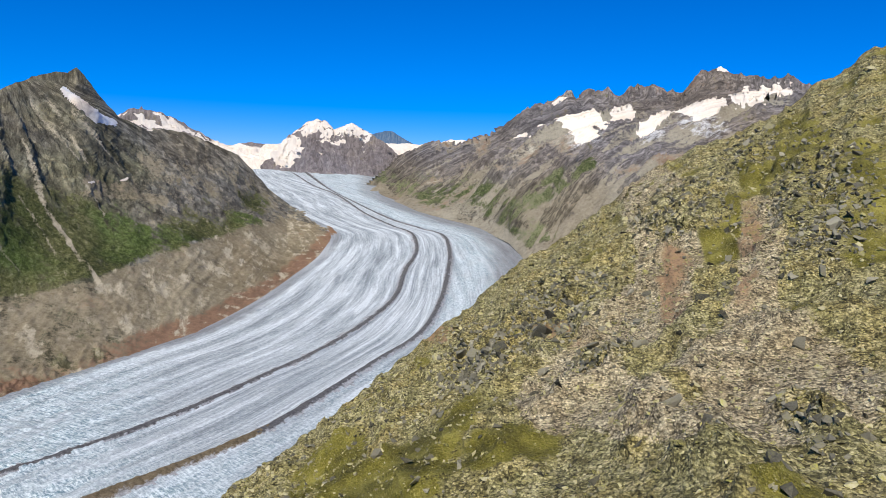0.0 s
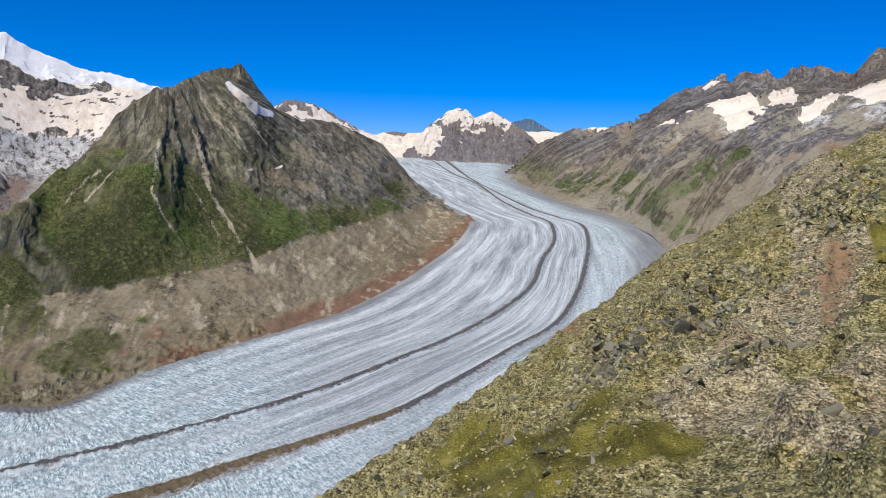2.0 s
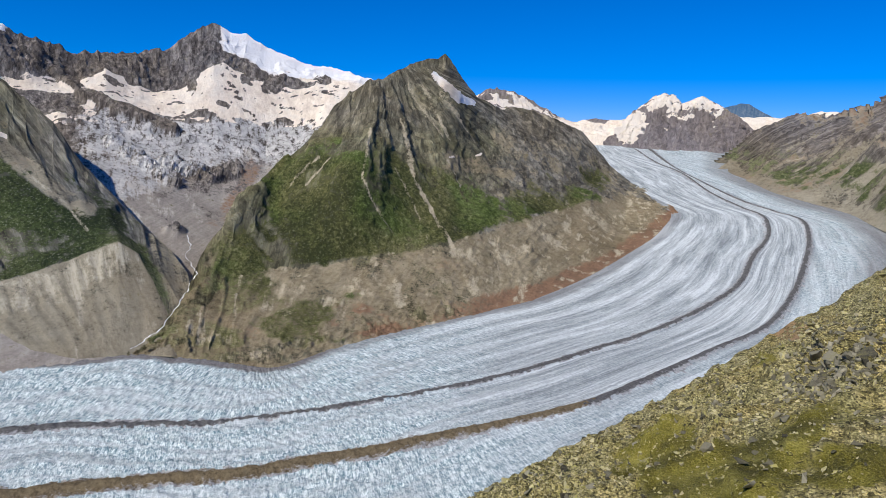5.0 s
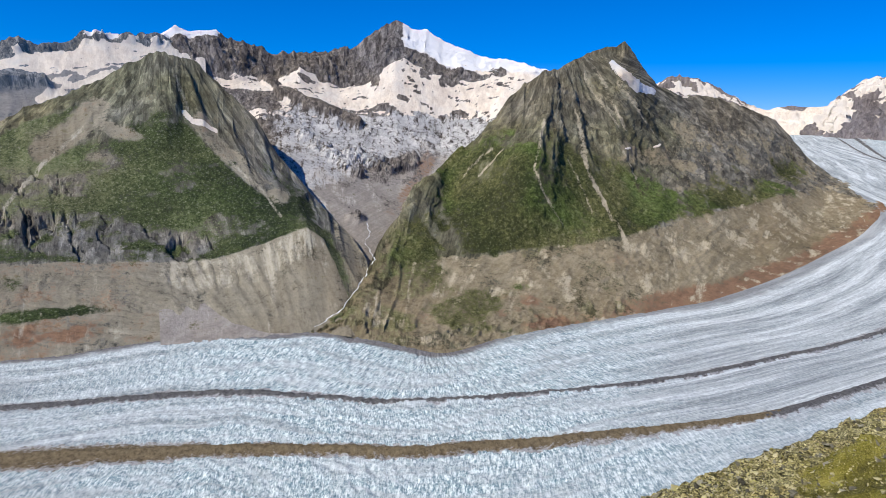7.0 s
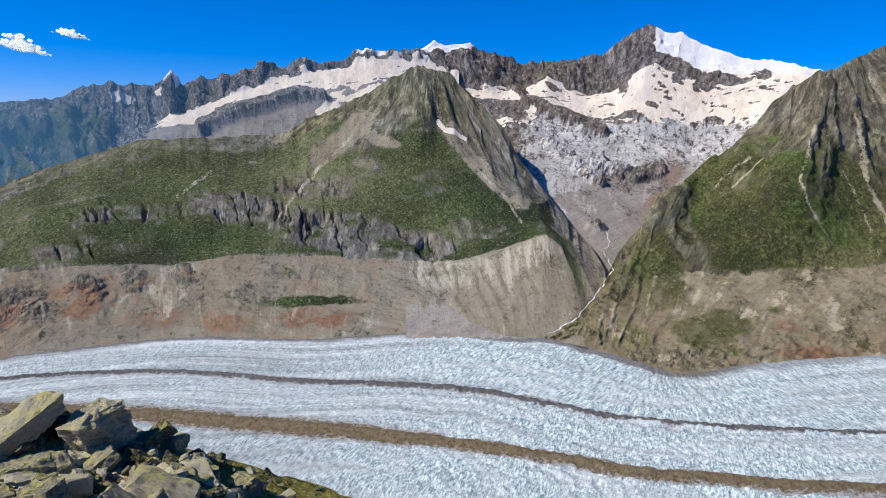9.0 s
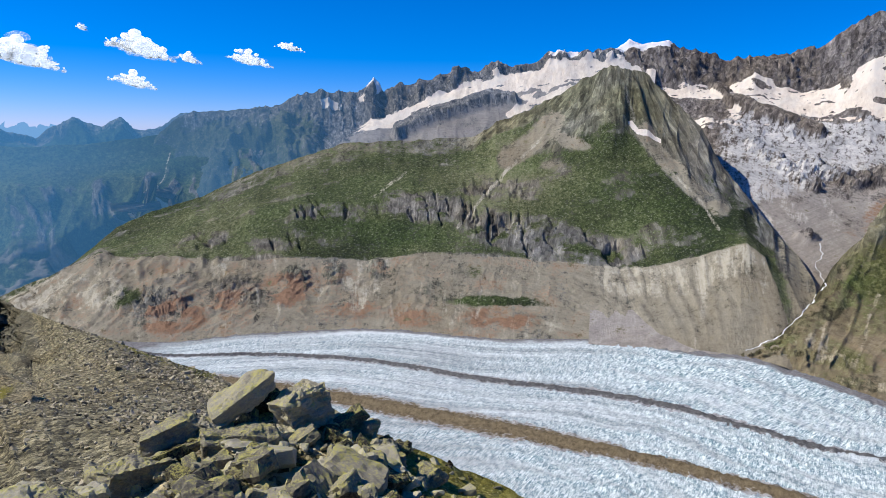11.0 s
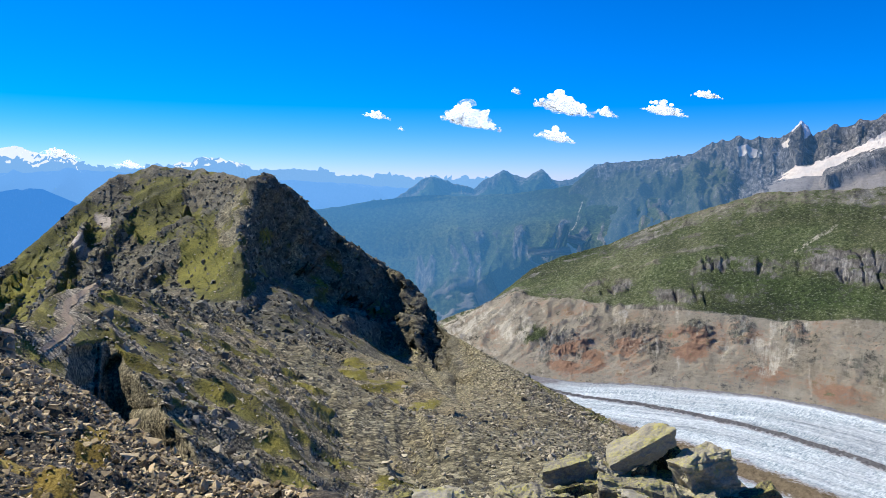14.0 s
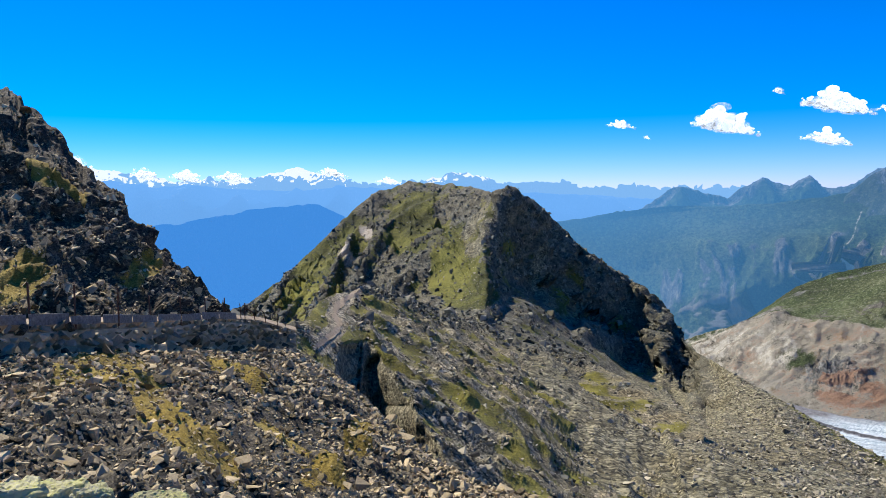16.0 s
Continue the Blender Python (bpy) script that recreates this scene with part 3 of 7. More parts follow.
def build_glacier():
    n = 640
    far, a, b, near = across([FAR_EDGE, BAND_A, BAND_B, NEAR_EDGE], n)
    wa, wb, wc = 80, 44, 64
    cols, w = [], []
    for p, q, k, w0 in ((far, a, wa, 0.0), (a, b, wb, 1.0), (b, near, wc, 2.0)):
        t = np.linspace(0, 1, k, endpoint=False)
        cols += [p * (1 - s) + q * s for s in t]
        w += list(w0 + t)
    cols.append(near), w.append(3.0)
    P = np.stack(cols, 1)
    W = np.array(w)[None, :] * np.ones((n, 1))
    seg = np.linalg.norm(np.diff(P[:, wa], axis=0), axis=1)
    S = np.concatenate([[0], np.cumsum(seg)])[:, None] * np.ones_like(W)
    x, y = P[..., 0], P[..., 1]
    wide = np.linalg.norm(far - near, axis=1)[:, None]
    D = W / 3 * wide
    az = np.degrees(np.arctan2(-x, y))
    # crevasses: short waves across the flow, strongest in the bend below the mountain
    bend = sstep(18, 34, az) * (1 - 0.6 * sstep(52, 72, az)) * (0.35 + 0.65 * sstep(0.02, 0.2, W))
    rough = 0.35 + 0.65 * bend
    crev = fbm(S * 1.0 + 0.45 * D, D * 0.32, 0 * S, 17, 4, True, 0.6)
    lumps = fbm(x, y, 0 * x, 55, 5)
    hump = 7 * np.exp(-((W - 1) / 0.035) ** 2) + 9 * np.exp(-((W - 2) / 0.05) ** 2)
    edge = sstep(0, 0.05, W) * sstep(0, 0.1, 3 - W)
    Z = P[..., 2] + edge * (rough * 6.5 * (crev - crev.mean()) + 2.5 * lumps) + hump + 26 * np.sin(np.pi * np.clip(W / 3, 0, 1)) ** 0.5 * 0.4
    P = np.stack([x, y, Z], -1)
    r = np.hypot(x, y)
    Q = P * shrink(r)[..., None]
    dirt = 0.5 * sstep(2.28, 2.75, W + 0.12 * fbm(x, y, 0 * x, 500, 3)) * (1 - sstep(5, 20, az)) + (0.55 + 0.45 * sstep(36, 44, az) * sstep(70, 60, az)) * (1 - sstep(0.08, 0.20, W + 0.06 * lumps)) + 0.22 * np.exp(-((W - 0.62) / 0.05) ** 2) * (1 - sstep(25, 40, az))
    streaks = fbm(S * 0.04, D, 0 * S, 60, 5)
    dirt = dirt + 0.6 * sstep(0.10, 0.02, W + 0.03 * lumps) * sstep(34, 40, az) * sstep(80, 66, az)
    dirt = dirt + 0.30 * sstep(2.15, 2.45, W) * sstep(30, 45, az) + 0.5 * np.clip(streaks, 0, 1) * (0.4 + 0.6 * sstep(1.0, 0.6, W)) + 0.22 * (1 - sstep(3, 10, az)) + 0.25 * sstep(74, 90, az) * (1 - sstep(0.3, 0.8, W)) + 0.8 * sstep(98.5, 101.5, az + 1.5 * lumps)
    ha, hb = 0.036 + 0.028 * sstep(25, 70, az), 0.046 + 0.064 * sstep(5, 45, az) + 0.07 * sstep(55, 75, az)
    dirt = dirt + 0.55 * np.exp(-((W - 1) / (1.5 * ha)) ** 2) + 0.6 * np.exp(-((W - 2) / (1.35 * hb)) ** 2) + 0.18 * sstep(60, 80, az)
    cover = np.stack([0 * W, np.clip(0.15 + bend + 0.5 * sstep(1.9, 2.2, W), 0, 1), np.clip(dirt, 0, 1), np.clip(np.minimum(np.abs(W - 1) / ha, np.abs(W - 2) / hb), 0, 1)], -1).reshape(-1, 4)
    strata = np.stack([S, D, 0 * S], -1).reshape(-1, 3) / 100
    faces = grid_faces(*W.shape)
    verts = Q.reshape(-1, 3)
    fw, fs = W.reshape(-1)[faces].mean(1), S.reshape(-1)[faces].mean(1)
    fx, fy = x.reshape(-1)[faces].mean(1), y.reshape(-1)[faces].mean(1)
    wob = 0.03 * fbm(fx, fy, 0 * fx, 90, 5) + 0.05 * fbm(fs + 260 * fw, fw * 60, 0 * fx, 40, 5)
    faz = np.degrees(np.arctan2(-fx, fy))
    half_a = 0.036 + 0.028 * sstep(25, 70, faz)
    half_b = 0.046 + 0.064 * sstep(5, 45, faz) + 0.07 * sstep(55, 75, faz)
    which = np.where(np.abs(fw + wob - 1.0) < half_a, 1, np.where(np.abs(fw + 1.8 * wob - 2.0) < half_b, 2, 0))
    which = np.where((which == 2) & (faz + 4 * wob / 0.03 < 15), 1, which)
    top = tagged(new("glacier"), "long grey-white valley glacier with crevasses and two dark rubble bands", "glacier")
    for k, (nm, mat, lab) in enumerate((("ice", m_ice, ""), ("medial_moraine", m_band_a, "narrow dark grey rubble band"), ("medial_moraine", m_band_b, "brown rubble band on the ice"))):
        v, f, at = subset(verts, faces, {"cover": cover, "strata": strata}, which == k)
        ob = sheet(nm, v, f, mat, top, at)
        if lab:
            ob["label"] = lab


build_glacier()


# ---- mountains across the ice ----
def build_pyramid():
    sky_line = [(52.6, -16.5, 0), (51.6, -16.05, 0), (49.7, -14.24, 2065), (48.2, -12.73, 2190), (47.4, -11.13, 2320), (46.8, -9.48, 2420), (45.8, -7.83, 2600), (43.8, -5.72, 2900), (42.2, -3.99, 3050), (40.2, -1.78, 3200), (38.3, 0.03, 3350), (37.2, 1.17, 3450), (36.4, 2.73, 3500), (35.1, 3.89, 3550), (33.8, 4.83, 3600), (32.7, 4.95, 3650), (31.2, 5.76, 3750), (29.95, 6.41, 3850), (28.9, 6.66, 3950), (28.2, 6.7, 4000), (27.64, 7.15, 4050), (27.05, 6.49, 4080), (26.5, 5.66, 4120), (25.57, 4.52, 4250), (24.9, 3.81, 4350), (23.8, 3.3, 4550), (22.8, 3.0, 4700), (21.7, 3.1, 4900), (20.3, 2.85, 5100), (18.5, 2.25, 5400), (16.6, 1.42, 5700), (15.4, 0.33, 6000), (14.2, -1.21, 6400), (12.5, -2.45, 6400), (11.3, -2.85, 0), (9.4, -4.1, 0), (8.7, -4.7, 0)]
    g_top = [(52.6, -16.6, 0), (51.0, -15.8, 1975), (49.7, -14.6, 2030), (48, -13.3, 2110), (45, -8.5, 2520), (41.0, -1.9, 3000), (37.2, -0.5, 3020), (33.8, -1.11, 2950), (30.7, -1.44, 3050), (27.5, -2.68, 3150), (24.7, -2.58, 3500), (21.0, -3.35, 3750), (17.8, -2.75, 4400), (14.6, -2.15, 5600), (12.5, -2.8, 6000), (8.7, -4.75, 0)]
    g_bot = [(52.6, -16.7, 0), (50.0, -15.7, 1960), (48, -14.5, 2010), (44.5, -11.2, 2330), (41.9, -10.48, 2420), (38.1, -10.11, 2430), (32.8, -9.22, 2480), (27.3, -8.21, 2600), (24.6, -7.2, 2800), (20.0, -5.63, 3300), (15.4, -4.03, 4300), (12.7, -3.4, 5400), (8.7, -4.78, 0)]
    foot = [(52.6, -16.9, 0), (51.0, -16.6, 0), (47.1, -17.35, 0), (44.3, -17.9, 0), (41.5, -18.4, 0), (36.3, -17.0, 0), (29.0, -15.1, 0), (24.3, -13.9, 0), (19.7, -12.6, 0), (15.0, -10.3, 0), (12.4, -8.5, 0), (9.8, -6.3, 0), (8.7, -4.9, 0)]
    s = Slope(8.7, 52.6, 0.1, [sky_line, g_top, g_bot, foot], (70, 70, 66), jag=[(9, 0.0), (16, 0.25), (24, 0.25), (26, 0.08), (30, 0.12), (34, 0.35), (36, 0.35), (40, 0.1), (53, 0.0)])
    s.fan(33.0, 8.5, 16.0)
    # a blunt spur falls towards the ice
    bulge = np.exp(-((s.AZ - 34.5) / 3.0) ** 2) * np.sin(np.pi * np.clip(s.v / 2, 0, 1)) * 160
    s.p = s.p * (1 - bulge / s.r)[..., None]
    nz, n2 = s.noise(300, 5), s.noise(80, 4)
    high = sstep(1.5, 0.8, s.v) * sstep(46, 43, s.AZ) * (0.4 + 0.6 * sstep(22, 27, s.AZ))
    s.ribs(420, 70, (0.15 + 0.85 * high) * sstep(0.02, 0.3, s.v) * sstep(2.3, 1.6, s.v), octaves=3)
    ribs = s.ribs(130, 38, (0.3 + 0.7 * high) * sstep(0.02, 0.2, s.v) * sstep(2.2, 1.8, s.v) * sstep(50, 44, s.AZ), octaves=4, gain=0.55)
    s.ribs(90, 8, sstep(1.9, 2.2, s.v) * sstep(3.0, 2.6, s.v), octaves=5, stretch=0.4, wander=1.4)
    s.rough(70, 8, octaves=3, calm=0.3 * sstep(1.8, 2.2, s.v))
    top, bot = along(s.az, [p[:2] for p in g_top])[:, None], along(s.az, [p[:2] for p in g_bot])[:, None]
    base = along(s.az, [p[:2] for p in foot])[:, None]
    chute = np.maximum.reduce([
        s.streak([(30.99, 1.87), (30.4, -0.55), (29.58, -3.21), (28.09, -5.85), (26.37, -8.46)], 0.22) * (0.8 + 0.5 * n2),
        0.8 * s.blob(26.0, -8.9, 0.75, 0.5) * (0.7 + n2), 0.75 * s.streak([(25.7, -9.9), (24.34, -12.11)], 0.5) * (0.6 + n2),
        0.62 * s.streak([(33.59, 0.71), (34.1, -2.92), (33.08, -5.16), (31.36, -7.38)], 0.11),
        0.5 * s.streak([(31.22, -1.92), (29.69, -5.02), (28.64, -7.69)], 0.11),
        0.62 * s.streak([(30.51, 4.92), (27.63, 0.63)], 0.11), 0.62 * s.streak([(29.62, 4.71), (26.97, 0.43)], 0.11),
        0.55 * s.streak([(28.52, 4.29), (25.24, 0.03)], 0.11), 0.5 * s.streak([(36.8, -1.3), (38.6, -3.6)], 0.11), 0.5 * s.streak([(37.6, -1.2), (39.9, -3.9)], 0.11),
        0.5 * s.streak([(27.2, -1.2), (26.0, -3.4)], 0.11), 0.55 * s.blob(36.7, -12.95, 0.75, 0.45) * sstep(-0.3, 0.1, n2 + 0.1),
        0.6 * s.streak([(40.2, -11.8), (41.6, -13.4)], 0.5) * (0.7 + n2), 0.5 * s.streak([(38.6, -11.6), (40.0, -13.2)], 0.4) * (0.7 + n2),
        0.6 * s.streak([(23.0, -7.6), (21.6, -9.4)], 0.6) * (0.7 + n2), 0.55 * s.streak([(19.5, -6.3), (18.0, -8.0)], 0.5) * (0.7 + n2), 0.5 * s.streak([(15.5, -4.8), (14.0, -6.3)], 0.4)])
    fan = np.maximum(s.blob(25.0, -1.55, 2.4, 0.6, -10), s.streak([(27.0, -1.0), (24.6, -1.9), (22.0, -2.3)], 0.6))
    # grass creeps up the hollows and leaves the ribs bare
    grass = sstep(-1.8, 1.8, top - s.el + 2.4 * nz + 2.2 * (0.42 - ribs)) * sstep(-0.35, 0.35, s.el - bot + 0.9 * nz + 0.5 * n2) * sstep(13.0, 16, s.AZ + nz)
    grass = grass * (1 - 0.5 * sstep(0.45, 0.75, ribs) * sstep(-6, -3, s.el)) * (1 - 0.55 * sstep(0.05, 0.4, s.noise(140, 5)))
    stony = s.streak([(42.6, -4.5), (42.3, -7.0), (40.8, -9.6)], 1.5) * sstep(-0.35, 0.1, n2 + 0.1)
    low = sstep(-0.2, 0.2, bot - s.el + 0.5 * nz + 0.3 * n2)
    tuft = low * 0.62 * sstep(0.05, 0.35, s.noise(170, 5) + 0.05 * (s.AZ - 36))
    bank = sstep(44.6, 46.5, s.AZ + 0.6 * nz)
    grass = np.maximum(grass * (1 - 0.75 * stony), tuft) * (1 - fan) * (1 - 0.35 * bank)
    scree = np.clip(low * (0.85 + 0.5 * s.noise(200, 5)) + 0.8 * bank * sstep(-0.2, 0.2, n2) + (0.45 + 0.6 * nz + 0.5 * n2) * sstep(27, 22, s.AZ + 2 * nz) * sstep(0.1, 0.4, s.v), 0, 1)
    fans = fbm(s.U + 40 * nz, s.S * 0.12, 0 * s.U, 120, 4, True, 0.5)
    shore = sstep(2.6, 1.6, s.el - base + 0.6 * nz) * sstep(0.1, 0.4, s.el - base) * sstep(22, 28, s.AZ)
    s.p = s.p + s.normals() * (shore * 13 * (s.noise(34, 4, True) - 0.4))[..., None]
    scree = scree * (1 - 0.55 * shore * sstep(-0.1, 0.15, n2))
    snow = np.maximum.reduce([s.streak([(28.4, 5.45), (27.3, 4.4), (26.3, 3.6), (25.4, 3.35)], 0.42), s.streak([(25.4, 4.7), (24.3, 3.9), (22.8, 3.1)], 0.3), s.blob(26.9, -1.05, 0.35, 0.11, -15), s.blob(24.9, -0.98, 0.28, 0.1, -10), 0.5 * s.blob(20.8, 2.6, 0.5, 0.15)])
    snow = sstep(0.35, 0.55, 0.8 * snow + 0.5 * s.noise(60, 4))
    red = sstep(1.9, 1.0, (s.el - base) / (1 + 0.25 * s.noise(500, 3))) * sstep(30, 22, s.AZ) * 0.95 + 0.85 * s.blob(33, -14.7, 4.2, 1.3, 12) * sstep(-0.3, 0.2, n2 + 0.1) + 0.22 * low * sstep(0, 0.4, s.noise(120, 4)) + 0.4 * fan * sstep(-0.2, 0.3, nz)
    s.finish("mountain", m_pyramid, grass, snow, np.maximum(scree, 0.7 * fan), red, "grey rock pyramid with green flanks and pale gullies above the glacier", olive=(0.35 + 0.9 * nz + 0.5 * sstep(3.0, -1.0, s.el)) * sstep(20, 27, s.AZ + 3 * nz), pale=chute + 0.5 * low * sstep(0.5, 0.85, fans + 0.25 * n2) * (1 - shore) + 0.3 * low * sstep(0.08, 0.3, s.noise(95, 5)) * sstep(30, 34, s.AZ + 4 * nz) + 0.3 * low * sstep(0.1, 0.3, n2) + 0.3 * sstep(24, 20, s.AZ + 3 * nz) * sstep(0.05, 0.3, n2), lush=sstep(-0.1, 0.35, s.noise(420, 4) + 0.05))
    return s


def build_green_mountain():
    sky_line = [(47.0, -17.3, 1900), (47.4, -12.0, 2280), (47.7, -10.51, 2420), (48.9, -8.72, 2640), (50.3, -7.39, 2820), (52.3, -5.13, 3050), (54.6, -2.43, 3300), (56.5, 0.72, 3500), (58.9, 2.91, 3700), (60.7, 4.63, 3850), (63.4, 5.21, 3950), (65.2, 4.4, 4000), (66.9, 3.15, 4050), (69.6, 1.78, 4100), (72.2, 0.84, 4150), (73.9, -0.45, 4200), (79.1, -0.75, 4300), (84.5, -1.05, 4400), (88.1, -2.29, 4400), (91.5, -3.4, 4400), (95.7, -5.32, 4300), (99.7, -6.48, 4200), (101.7, -7.44, 4100), (103.6, -8.97, 4000), (105.5, -10.43, 3900), (108.0, -11.2, 3800), (111.0, -12.5, 3700)]
    mid = [(47.0, -17.4, 1900), (48.2, -13.0, 2160), (50, -9.6, 2430), (53, -6.5, 2720), (57, -4.0, 2900), (62, -3.5, 3000), (68, -4.2, 3050), (76, -5.0, 3100), (84, -5.6, 3150), (92, -6.6, 3250), (98, -7.9, 3500), (103, -8.9, 3700), (106, -10.75, 3750), (111, -13, 3650)]
    g_bot = [(47.0, -17.5, 1890), (49, -14.2, 2080), (50.2, -11.2, 2250), (51.2, -9.0, 2380), (52.6, -8.0, 2420), (55.9, -9.39, 2420), (60.6, -10.62, 2420), (65.3, -10.38, 2450), (74.2, -9.96, 2520), (78.4, -10.0, 2560), (82.4, -10.62, 2600), (89.6, -10.2, 2700), (94, -10.3, 2800), (99, -9.9, 3000), (103, -9.3, 3300), (106, -10.8, 3500), (111, -13.3, 3500)]
    foot = [(47.0, -17.6, 1880), (49.0, -16.9, 1880), (51.0, -16.6, 0), (55.7, -16.7, 0), (60.5, -16.4, 0), (65.3, -16.65, 0), (70.0, -16.95, 0), (74.4, -16.85, 0), (78.4, -16.5, 0), (83.0, -16.25, 0), (93.0, -16.35, 0), (98.3, -16.55, 0), (102.0, -16.1, 0), (106.0, -15.6, 0), (111.0, -15.0, 0)]
    s = Slope(47.0, 111.0, 0.11, [sky_line, mid, g_bot, foot], (56, 56, 56), jag=[(47, 0.0), (52, 0.15), (62, 0.4), (72, 0.35), (80, 0.15), (111, 0.1)])
    s.fan(63.0, 9.0, 13.0)
    nz, n2, n3 = s.noise(350, 5), s.noise(90, 4), s.noise(140, 5)
    bot = along(s.az, [p[:2] for p in g_bot])[:, None]
    crest = along(s.az, [p[:2] for p in sky_line])[:, None]
    up = crest - s.el
    cone = sstep(5.2, 3.8, up + 1.2 * nz) * sstep(54, 57, s.AZ) * sstep(69.5, 66.5, s.AZ + nz)
    shoulder = sstep(1.5, 0.9, up + 0.6 * nz) * sstep(66, 68, s.AZ) * sstep(75.5, 73.5, s.AZ + 0.5 * nz)
    flank = 0.75 * sstep(2.2, 1.0, up + 1.3 * n2) * sstep(57.5, 55.5, s.AZ) * sstep(48.6, 50.0, s.AZ)
    bare = np.clip(cone + shoulder + flank, 0, 1)
    # one long ridge comes down from the top and parts the two faces
    spine = np.exp(-((s.AZ - 62.2 - 0.16 * (5.2 - s.el)) / 1.1) ** 2) * sstep(-3.5, 1.0, s.el)
    s.p = s.p * (1 - 90 * spine / s.r)[..., None]
    s.ribs(420, 55, (0.25 + 0.75 * bare) * sstep(0.02, 0.3, s.v) * sstep(2.1, 1.7, s.v) * sstep(50, 54, s.AZ), octaves=3)
    s.ribs(120, 36, (0.16 + 0.84 * bare) * sstep(0.02, 0.2, s.v) * sstep(2.1, 1.8, s.v), octaves=4, gain=0.55)
    # grey cliffs in the grass, split by dark clefts
    band = np.maximum.reduce([s.blob(69.0, -8.3, 6.3, 1.7, 10, 0.35), s.blob(77.5, -6.2, 4.6, 1.2, 4, 0.5), s.blob(62.4, -9.2, 2.6, 1.1, 0, 0.4), 0.85 * s.blob(71.5, -4.6, 3.0, 0.9, 0, 0.5), 0.8 * s.blob(86, -6.4, 3.0, 0.7, 0, 0.5), 0.8 * s.blob(89, -9.0, 3.0, 0.7, 0, 0.5), 0.75 * s.blob(95.5, -8.6, 2.5, 0.6, -12, 0.5)])
    clefts = fbm(s.U + 22 * n2 + 0.12 * s.S, s.S * 0.10, 0 * s.U, 85, 5, True, 0.55)
    s.p = s.p - s.normals() * (band * 34 * sstep(0.42, 0.85, clefts))[..., None]
    s.p = s.p + s.normals() * (band * 10 * s.noise(40, 4))[..., None]
    # flutes in the cut face of the old moraine, and terraces in the slope beside it
    flute = s.streak([(52.9, -9.3), (56.5, -11.2), (60.3, -11.6), (62.5, -11.3)], 1.5)
    comb = fbm(s.U, s.S * 0.1, 0 * s.U, 24, 4, True, 0.6)
    s.p = s.p - s.normals() * (flute * 9 * (comb - comb.mean()))[..., None]
    steps = fbm(s.U * 0.18 + 40 * nz, s.S, 0 * s.U, 34, 4, True, 0.6) * sstep(2.0, 2.15, s.v) * sstep(62, 66, s.AZ) * sstep(3.0, 2.8, s.v)
    s.p = s.p + s.normals() * (9 * steps)[..., None]
    s.ribs(100, 8, sstep(1.95, 2.2, s.v) * sstep(3.0, 2.6, s.v) * sstep(50, 56, s.AZ), octaves=5, stretch=0.4, wander=1.4)
    s.ribs(170, 34, sstep(91, 97, s.AZ) * sstep(1.6, 2.0, s.v) * sstep(3.0, 2.5, s.v), octaves=6, stretch=0.45, wander=1.0, gain=0.6)
    scarp = np.maximum.reduce([s.blob(85.4, -11.6, 0.9, 1.2), s.blob(81.8, -11.3, 0.9, 0.9), s.blob(88.5, -12.3, 1.5, 1.2), 0.7 * s.blob(93, -12.8, 2.5, 1.2), 0.7 * s.blob(99, -13.8, 2.2, 1.5)]) * sstep(-0.3, 0.1, n2 + 0.12)
    s.p = s.p + s.normals() * (scarp * 16 * (s.noise(60, 5, True) - 0.4) + scarp * 10)[..., None]
    cliff = band * sstep(-0.38, 0.0, n2 + 0.12) * sstep(-0.3, 0.05, s.noise(260, 4) + 0.1)
    low = sstep(-0.12, 0.12, bot - s.el + 0.35 * nz + 0.25 * n2)
    edge = sstep(51.2, 49.6, s.AZ + 0.8 * nz - 0.25 * (s.el + 8))
    high = sstep(1.7, 0.7, up + 1.4 * nz + 0.8 * n2) * sstep(71, 75, s.AZ) * sstep(99, 91, s.AZ)
    tan = np.maximum.reduce([s.streak([(67.6, 0.9), (69.0, -0.6), (71.2, -2.2)], 1.2), s.blob(66.2, -0.75, 1.9, 0.6, 15), s.blob(67.5, -2.6, 1.2, 0.45, 0) * 0.75, s.streak([(60.6, 0.2), (58.6, -2.2), (56.6, -4.0), (54.6, -5.6)], 0.95)]) * sstep(-0.45, 0.0, n2 + 0.25)
    chute = np.maximum.reduce([0.55 * s.streak([(68.5, -0.5), (71.5, -3.4), (75.2, -7.8)], 0.2), 0.5 * s.streak([(58.8, -2.4), (56.2, -4.8), (54.6, -7.2)], 0.16), 0.5 * s.streak([(62.2, 3.6), (61.4, 1.2)], 0.22), 0.5 * s.streak([(79.5, -3.4), (82.0, -5.2)], 0.2), 0.6 * flute * sstep(-0.25, 0.15, n2 + 0.1), 0.45 * s.streak([(84.3, -12.4), (83.5, -14.3)], 0.7), 0.6 * s.blob(106.0, -12.2, 3.8, 1.5) * sstep(-0.25, 0.15, n2 + 0.05), s.streak([(108.4, -10.3), (107.9, -11.2), (107.2, -11.8)], 0.13)])
    grass = sstep(-0.35, 0.35, s.el - bot + (0.8 + 1.6 * sstep(88, 98, s.AZ)) * nz + 0.5 * n2) * (1 - bare) * (1 - 0.92 * cliff) * (1 - edge) * (1 - 0.5 * high) * (1 - 0.85 * tan)
    grass = grass * (1 - 0.55 * sstep(0.08, 0.4, n3) * sstep(-10.5, -8.0, s.el)) * sstep(-0.75, -0.2, n2 + 0.4)
    plat = s.blob(82.0, -8.3, 5.6, 1.1, 2, 0.4)
    grass = np.maximum(grass, plat * 0.95)
